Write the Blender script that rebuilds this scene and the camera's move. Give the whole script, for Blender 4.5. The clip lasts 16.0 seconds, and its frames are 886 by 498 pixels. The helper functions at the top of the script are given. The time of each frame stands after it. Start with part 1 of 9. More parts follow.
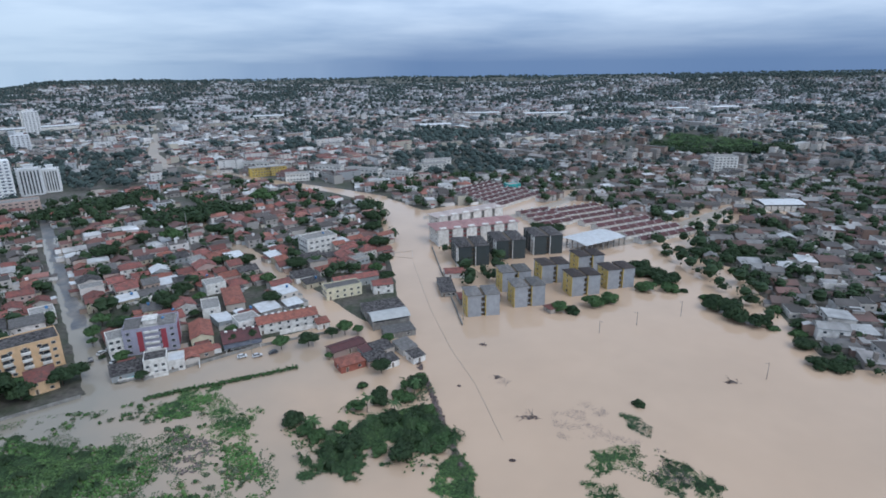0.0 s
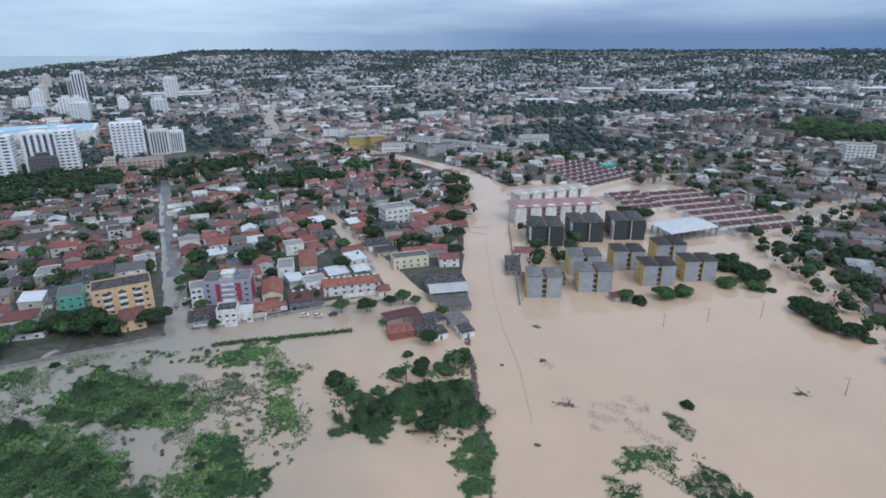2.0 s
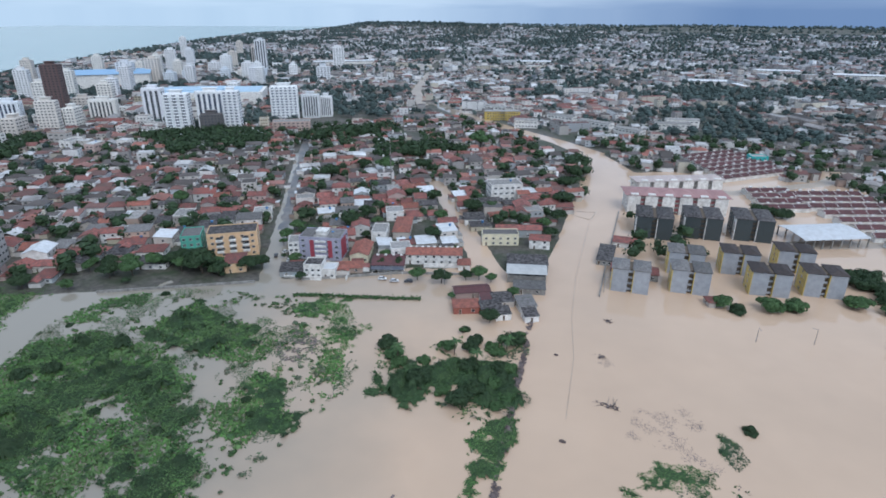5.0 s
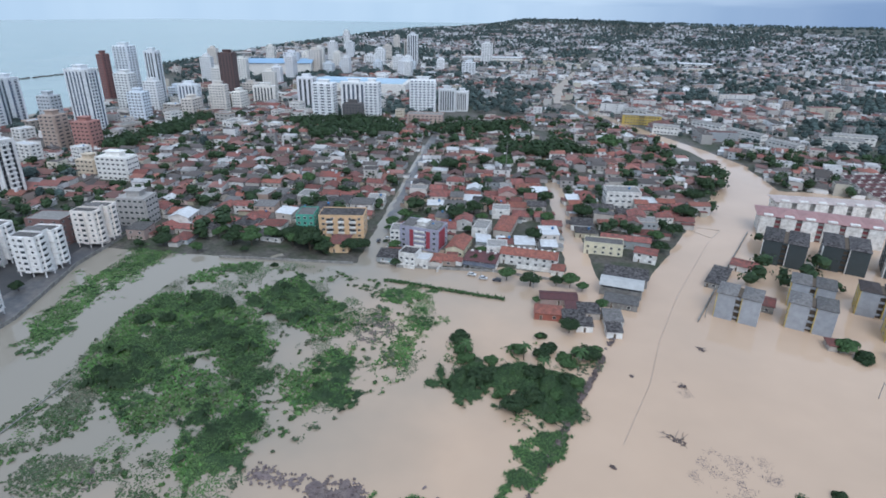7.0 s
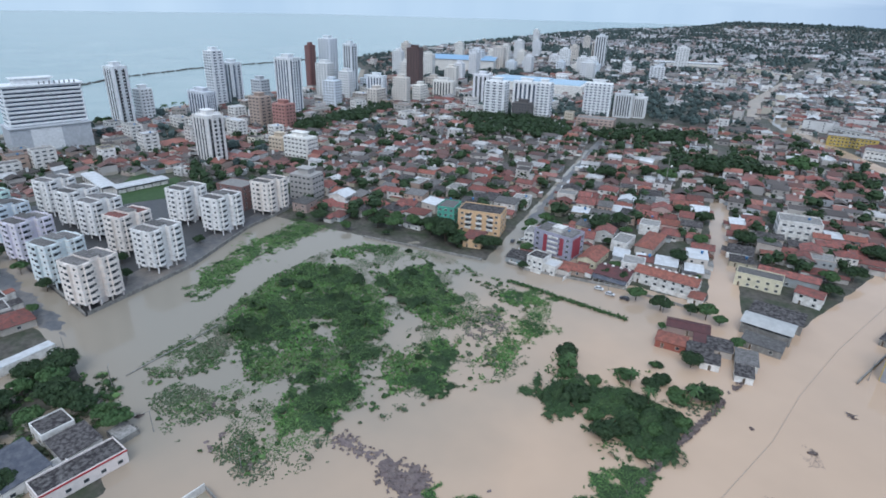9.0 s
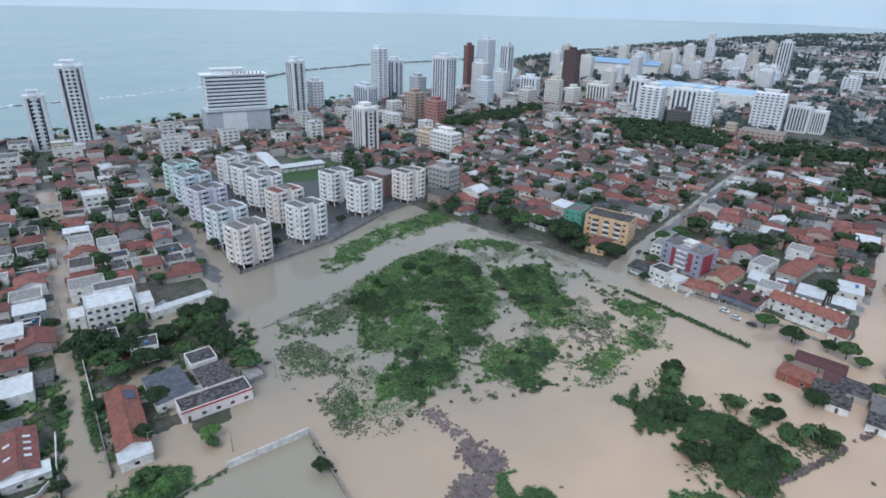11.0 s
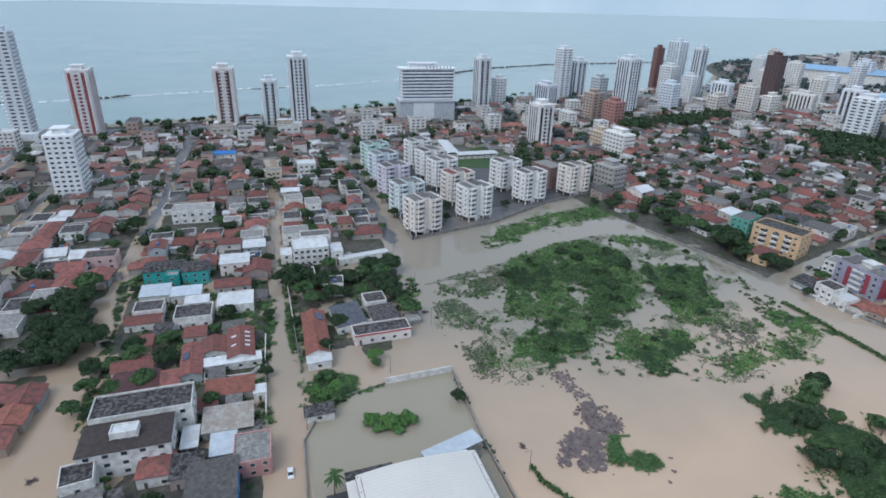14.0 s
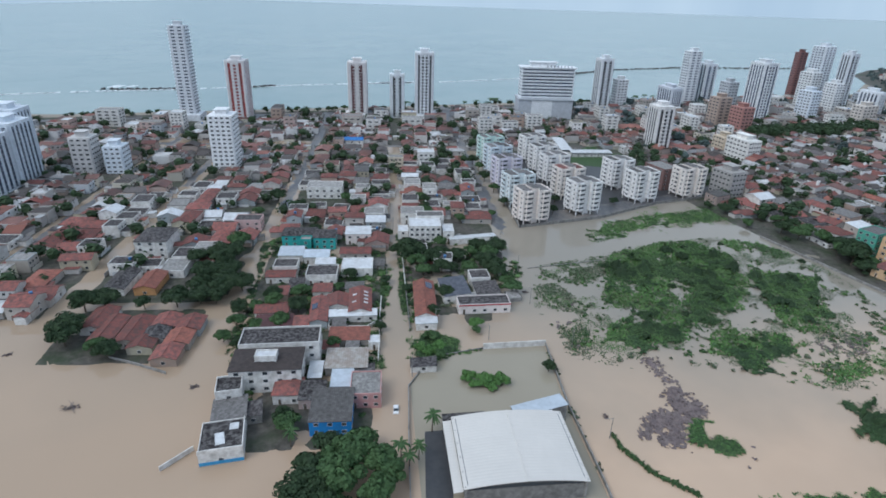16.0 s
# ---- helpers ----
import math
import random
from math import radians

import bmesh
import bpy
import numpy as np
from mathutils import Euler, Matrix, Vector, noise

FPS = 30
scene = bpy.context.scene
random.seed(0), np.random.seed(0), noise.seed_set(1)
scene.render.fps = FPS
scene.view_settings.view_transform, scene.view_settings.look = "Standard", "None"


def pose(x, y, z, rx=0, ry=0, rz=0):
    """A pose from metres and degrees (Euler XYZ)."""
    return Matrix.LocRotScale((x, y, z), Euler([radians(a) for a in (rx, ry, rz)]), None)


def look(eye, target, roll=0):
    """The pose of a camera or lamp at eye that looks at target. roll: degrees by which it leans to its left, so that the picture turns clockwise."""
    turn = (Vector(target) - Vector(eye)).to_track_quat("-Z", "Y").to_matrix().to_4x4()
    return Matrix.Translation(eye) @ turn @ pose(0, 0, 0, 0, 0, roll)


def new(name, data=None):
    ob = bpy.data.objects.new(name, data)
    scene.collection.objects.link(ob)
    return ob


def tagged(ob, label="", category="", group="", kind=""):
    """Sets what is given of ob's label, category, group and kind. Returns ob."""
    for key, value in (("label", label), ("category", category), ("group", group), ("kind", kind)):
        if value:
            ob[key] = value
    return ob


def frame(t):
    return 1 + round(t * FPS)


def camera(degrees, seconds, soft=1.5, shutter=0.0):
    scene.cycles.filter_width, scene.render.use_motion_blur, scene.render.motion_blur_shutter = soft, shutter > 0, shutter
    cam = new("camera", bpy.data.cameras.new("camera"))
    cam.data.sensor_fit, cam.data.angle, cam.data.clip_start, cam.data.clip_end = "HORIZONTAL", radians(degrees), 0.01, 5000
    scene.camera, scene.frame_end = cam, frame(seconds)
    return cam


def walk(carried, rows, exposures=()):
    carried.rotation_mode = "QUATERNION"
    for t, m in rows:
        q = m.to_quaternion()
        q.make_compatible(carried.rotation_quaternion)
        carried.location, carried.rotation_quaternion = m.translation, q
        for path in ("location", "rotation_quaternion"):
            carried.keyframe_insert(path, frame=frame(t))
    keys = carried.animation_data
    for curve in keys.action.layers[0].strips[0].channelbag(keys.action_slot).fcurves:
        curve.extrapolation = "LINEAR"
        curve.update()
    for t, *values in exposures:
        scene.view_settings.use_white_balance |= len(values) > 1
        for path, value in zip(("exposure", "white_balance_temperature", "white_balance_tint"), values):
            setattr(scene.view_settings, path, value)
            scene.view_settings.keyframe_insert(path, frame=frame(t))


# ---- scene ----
cam = camera(75.1, 16.0, soft=1.75)
PATH = [
    (0, (-14.90, -1.19, 121.00), (-2.85, 93.31, 90.60), -0.7),
    (0.5, (-9.55, -1.92, 121.05), (-2.10, 92.73, 89.65), -0.6),
    (1, (-4.16, -2.09, 121.09), (-1.61, 92.51, 88.64), -0.4),
    (1.5, (1.31, -1.90, 121.02), (-0.59, 92.35, 87.67), -0.4),
    (2, (6.83, -1.36, 120.91), (0.38, 92.34, 86.61), -0.3),
    (2.5, (12.35, -0.63, 120.79), (1.45, 92.32, 85.59), -0.2),
    (3, (17.87, 0.42, 120.69), (2.57, 92.37, 84.49), -0.2),
    (5.5, (43.61, 9.37, 119.89), (7.56, 94.47, 81.64), 0.4),
    (6, (48.20, 11.80, 119.90), (6.85, 94.35, 81.50), 0.6),
    (6.5, (52.76, 14.43, 120.07), (6.16, 94.03, 81.47), 0.7),
    (7, (57.16, 17.05, 120.11), (5.16, 93.20, 81.46), 0.8),
    (7.5, (60.87, 19.60, 120.14), (2.97, 91.35, 81.39), 1.1),
    (8, (64.48, 23.03, 120.32), (0.68, 89.48, 81.37), 1.2),
    (8.5, (67.76, 26.29, 120.74), (-0.59, 87.89, 81.59), 1.3),
    (9, (70.76, 29.67, 121.14), (-1.89, 86.02, 81.79), 1.6),
    (9.5, (73.86, 32.35, 121.36), (-2.34, 83.75, 81.96), 1.6),
    (10, (77.18, 34.14, 121.58), (-2.37, 80.04, 82.13), 1.7),
    (12.5, (96.90, 36.11, 123.67), (7.70, 56.31, 83.27), 1.4),
    (13, (101.81, 35.04, 123.85), (11.86, 51.54, 83.40), 1.4),
    (13.5, (106.57, 34.40, 123.69), (16.12, 47.75, 83.24), 1.5),
    (14, (111.87, 34.05, 123.51), (20.77, 41.25, 82.96), 1.6),
    (14.5, (116.69, 34.06, 123.60), (25.39, 36.21, 82.85), 1.6),
    (15, (122.08, 34.24, 123.74), (30.88, 32.19, 82.79), 1.4),
    (15.5, (127.55, 34.21, 123.86), (36.55, 27.91, 82.91), 1.6),
    (16, (133.00, 34.58, 123.75), (42.45, 23.43, 82.70), 1.7),
]
walk(cam, [(t, look(eye, target, roll)) for t, eye, target, roll in PATH], [(0, 0.41, 5720, 10), (3, 0.53, 5720, 10), (7, 0.61, 5720, 10), (10, 0.58, 5780, 10), (13, 0.52, 5840, 10), (16, 0.46, 5860, 9)])

# ---------- world, sun ----------
world = bpy.data.worlds.new("overcast_sky")
scene.world = world
world.use_nodes = True
wn, wl = world.node_tree.nodes, world.node_tree.links
wn.clear()


def wnode(kind, **values):
    n = wn.new(kind)
    for k, v in values.items():
        if isinstance(k, str) and k.startswith("in_"):
            n.inputs[int(k[3:])].default_value = v
    return n


def wmath(op, a, b=None, clamp=False):
    n = wn.new("ShaderNodeMath")
    n.operation, n.use_clamp = op, clamp
    for i, v in enumerate((a, b)):
        if v is None:
            continue
        if isinstance(v, (int, float)):
            n.inputs[i].default_value = v
        else:
            wl.new(v, n.inputs[i])
    return n.outputs[0]


def wmix(fac, a, b):
    n = wn.new("ShaderNodeMix")
    n.data_type = "RGBA"
    for sock, v in ((n.inputs[0], fac), (n.inputs[6], a), (n.inputs[7], b)):
        if isinstance(v, (int, float, tuple)):
            sock.default_value = v
        else:
            wl.new(v, sock)
    return n.outputs[2]


SUN_UP, SUN_TURN = radians(50), radians(135)
w_dir = wn.new("ShaderNodeTexCoord").outputs["Generated"]
w_sep = wn.new("ShaderNodeSeparateXYZ")
wl.new(w_dir, w_sep.inputs[0])
w_up = wmath("MAXIMUM", w_sep.outputs[2], 0.004)
# the cloud deck: the noise is stretched flat towards the horizon
w_com = wn.new("ShaderNodeCombineXYZ")
w_den = wmath("ADD", w_up, 0.09)
wl.new(wmath("DIVIDE", w_sep.outputs[0], w_den), w_com.inputs[0])
wl.new(wmath("DIVIDE", w_sep.outputs[1], w_den), w_com.inputs[1])
w_noise = wn.new("ShaderNodeTexNoise")
w_noise.inputs["Scale"].default_value, w_noise.inputs["Detail"].default_value = 0.42, 5.0
w_noise.inputs["Roughness"].default_value = 0.5
wl.new(w_com.outputs[0], w_noise.inputs["Vector"])
w_ramp = wn.new("ShaderNodeValToRGB")
w_ramp.color_ramp.elements[0].position, w_ramp.color_ramp.elements[0].color = 0.34, (0.34, 0.43, 0.56, 1)
w_ramp.color_ramp.elements[1].position, w_ramp.color_ramp.elements[1].color = 0.62, (0.64, 0.715, 0.79, 1)
wl.new(w_noise.outputs[0], w_ramp.inputs[0])
# rain far inland, low over the hills
w_land = wmath("ADD", wmath("MULTIPLY", w_sep.outputs[0], 0.62), wmath("MULTIPLY", w_sep.outputs[1], 0.78))
w_land = wmath("MULTIPLY", wmath("SUBTRACT", w_land, 0.25), 1.7, True)
w_low = wmath("SUBTRACT", 1.0, wmath("MULTIPLY", w_up, 11.0), True)
w_cloud = wmix(wmath("MULTIPLY", w_land, w_low), w_ramp.outputs[0], (0.11, 0.18, 0.31, 1))
# pale haze low over the sea
w_sea = wmath("MULTIPLY", wmath("SUBTRACT", 1.0, w_land, True), wmath("SUBTRACT", 1.0, wmath("MULTIPLY", w_up, 5.0), True))
w_cloud = wmix(wmath("MULTIPLY", w_sea, 0.75), w_cloud, (0.37, 0.475, 0.55, 1))
w_sky = wn.new("ShaderNodeTexSky")
w_sky.sky_type, w_sky.sun_disc = "NISHITA", False
w_sky.sun_elevation, w_sky.sun_rotation = SUN_UP, SUN_TURN
w_b1, w_b2 = wn.new("ShaderNodeBackground"), wn.new("ShaderNodeBackground")
wl.new(w_sky.outputs[0], w_b1.inputs[0])
w_b1.inputs[1].default_value = 0.06
wl.new(w_cloud, w_b2.inputs[0])
w_b2.inputs[1].default_value = 0.95
w_ms = wn.new("ShaderNodeMixShader")
w_ms.inputs[0].default_value = 0.92
wl.new(w_b1.outputs[0], w_ms.inputs[1])
wl.new(w_b2.outputs[0], w_ms.inputs[2])
w_out = wn.new("ShaderNodeOutputWorld")
wl.new(w_ms.outputs[0], w_out.inputs[0])

sun = new("sun", bpy.data.lights.new("sun", "SUN"))
sun.data.energy, sun.data.angle, sun.data.color = 1.1, radians(35), (1.0, 0.96, 0.9)
sun.matrix_world = look((200 * math.sin(SUN_TURN), 200 * math.cos(SUN_TURN), 200 * math.tan(SUN_UP)), (0, 0, 0))

# ---------- materials ----------
def surface(name, c1, c2, scale=0.6, rough=0.8, stain=None, stain_scale=0.07, stain_amount=0.5, bump=0.0, bump_scale=3.0,
            metal=0.0, spec=0.3, palette=None, by="island", ribs=0.0, rib_size=0.4, vary=0.25):
    """A painted or natural surface: two tones of grain, large stains, per-piece variation, fine relief."""
    m = bpy.data.materials.new(name)
    m.use_nodes = True
    nodes, links = m.node_tree.nodes, m.node_tree.links
    b = nodes["Principled BSDF"]
    b.inputs["Roughness"].default_value, b.inputs["Metallic"].default_value = rough, metal
    b.inputs["Specular IOR Level"].default_value = spec
    geo = nodes.new("ShaderNodeNewGeometry")
    info = nodes.new("ShaderNodeObjectInfo")
    rnd = geo.outputs["Random Per Island"] if by == "island" else info.outputs["Random"]

    def tex(s, detail=4.0, r=0.6):
        n = nodes.new("ShaderNodeTexNoise")
        n.inputs["Scale"].default_value, n.inputs["Detail"].default_value, n.inputs["Roughness"].default_value = s, detail, r
        links.new(geo.outputs["Position"], n.inputs["Vector"])
        return n.outputs[0]

    def mix(fac, a, c, kind="MIX"):
        n = nodes.new("ShaderNodeMix")
        n.data_type, n.blend_type = "RGBA", kind
        for sock, v in ((n.inputs[0], fac), (n.inputs[6], a), (n.inputs[7], c)):
            if isinstance(v, (int, float)):
                sock.default_value = v
            elif isinstance(v, tuple):
                sock.default_value = (*v, 1)
            else:
                links.new(v, sock)
        return n.outputs[2]

    def remap(v, lo, hi, a=0.0, c=1.0):
        n = nodes.new("ShaderNodeMapRange")
        n.inputs[1].default_value, n.inputs[2].default_value, n.inputs[3].default_value, n.inputs[4].default_value = lo, hi, a, c
        links.new(v, n.inputs[0])
        return n.outputs[0]

    if palette:
        ramp = nodes.new("ShaderNodeValToRGB")
        ramp.color_ramp.interpolation = "CONSTANT"
        e = ramp.color_ramp.elements
        while len(e) < len(palette):
            e.new(0.5)
        for i, c in enumerate(palette):
            e[i].position, e[i].color = i / len(palette), (*c, 1)
        links.new(rnd, ramp.inputs[0])
        base = mix(remap(tex(scale), 0.35, 0.7, 0.0, 0.45), ramp.outputs[0], c2)
    else:
        base = mix(remap(tex(scale), 0.3, 0.7), c1, c2)
    if vary:
        hsv = nodes.new("ShaderNodeHueSaturation")
        links.new(base, hsv.inputs["Color"])
        mul = nodes.new("ShaderNodeMath")
        mul.operation = "MULTIPLY"
        mul.inputs[1].default_value = 7.31
        links.new(rnd, mul.inputs[0])
        fr = nodes.new("ShaderNodeMath")
        fr.operation = "FRACT"
        links.new(mul.outputs[0], fr.inputs[0])
        links.new(remap(fr.outputs[0], 0, 1, 1 - vary, 1 + vary), hsv.inputs["Value"])
        base = hsv.outputs[0]
    if stain:
        base = mix(remap(tex(stain_scale, 5.0, 0.65), 0.42, 0.68, 0.0, stain_amount), base, stain)
    links.new(base, b.inputs["Base Color"])
    if bump or ribs:
        bn = nodes.new("ShaderNodeBump")
        bn.inputs["Strength"].default_value = 0.8
        bn.inputs["Distance"].default_value = bump if bump else ribs
        h = tex(bump_scale, 3.0)
        if ribs:
            tc = nodes.new("ShaderNodeTexCoord")
            wv = nodes.new("ShaderNodeTexWave")
            wv.inputs["Scale"].default_value = 0.314 / rib_size
            wv.inputs["Distortion"].default_value = 0.4
            links.new(tc.outputs["Object"], wv.inputs["Vector"])
            h = wv.outputs[1]
        links.new(h, bn.inputs["Height"])
        links.new(bn.outputs[0], b.inputs["Normal"])
    return m


def water(name, c1, c2, c3, rough, ripple, ripple_scale, clearer=None):
    """Water with slow drifts of silt; clearer: its tone towards the sea side, where less silt has reached it, also
    greyed to imitate reflected sky. Darker brown towards the south.
    """
    m = surface(name, c1, c2, scale=0.018, rough=rough, stain=c3, stain_scale=0.006, stain_amount=0.8, bump=ripple, bump_scale=ripple_scale, spec=0.5, vary=0)
    nodes, links = m.node_tree.nodes, m.node_tree.links
    b = nodes["Principled BSDF"]
    b.inputs["IOR"].default_value = 1.33
    if clearer:
        geo = nodes.new("ShaderNodeNewGeometry")
        sep = nodes.new("ShaderNodeSeparateXYZ")
        links.new(geo.outputs["Position"], sep.inputs[0])
        drift = nodes.new("ShaderNodeTexNoise")
        drift.inputs["Scale"].default_value, drift.inputs["Detail"].default_value = 0.014, 5.0
        links.new(geo.outputs["Position"], drift.inputs["Vector"])
        wide = nodes.new("ShaderNodeMath")
        wide.operation = "MULTIPLY_ADD"
        wide.inputs[1].default_value = 160.0
        links.new(drift.outputs[0], wide.inputs[0])
        lean = nodes.new("ShaderNodeMath")
        lean.operation = "ADD"
        slow = nodes.new("ShaderNodeMath")
        slow.operation = "MULTIPLY"
        slow.inputs[1].default_value = 0.2
        least = nodes.new("ShaderNodeMath")
        least.operation = "MAXIMUM"
        least.inputs[0].default_value = 0.0
        links.new(sep.outputs[1], slow.inputs[0])
        links.new(slow.outputs[0], least.inputs[1])
        links.new(least.outputs[0], lean.inputs[0])
        links.new(sep.outputs[0], lean.inputs[1])
        links.new(lean.outputs[0], wide.inputs[2])
        reach = nodes.new("ShaderNodeMapRange")
        reach.inputs[1].default_value, reach.inputs[2].default_value, reach.inputs[3].default_value, reach.inputs[4].default_value = 100.0, 0.0, 0.0, 0.95
        links.new(wide.outputs[0], reach.inputs[0])
        mixed = nodes.new("ShaderNodeMix")
        mixed.data_type = "RGBA"
        old = b.inputs["Base Color"].links[0].from_socket
        links.new(reach.outputs[0], mixed.inputs[0])
        links.new(old, mixed.inputs[6])
        mixed.inputs[7].default_value = (*clearer, 1)
        south = nodes.new("ShaderNodeMapRange")
        south.inputs[1].default_value, south.inputs[2].default_value, south.inputs[3].default_value, south.inputs[4].default_value = 60.0, -60.0, 0.0, 0.7
        links.new(sep.outputs[1], south.inputs[0])
        south_mix = nodes.new("ShaderNodeMix")
        south_mix.data_type = "RGBA"
        links.new(south.outputs[0], south_mix.inputs[0])
        links.new(mixed.outputs[2], south_mix.inputs[6])
        south_mix.inputs[7].default_value = (0.37, 0.27, 0.185, 1)
        links.new(south_mix.outputs[2], b.inputs["Base Color"])
    return m


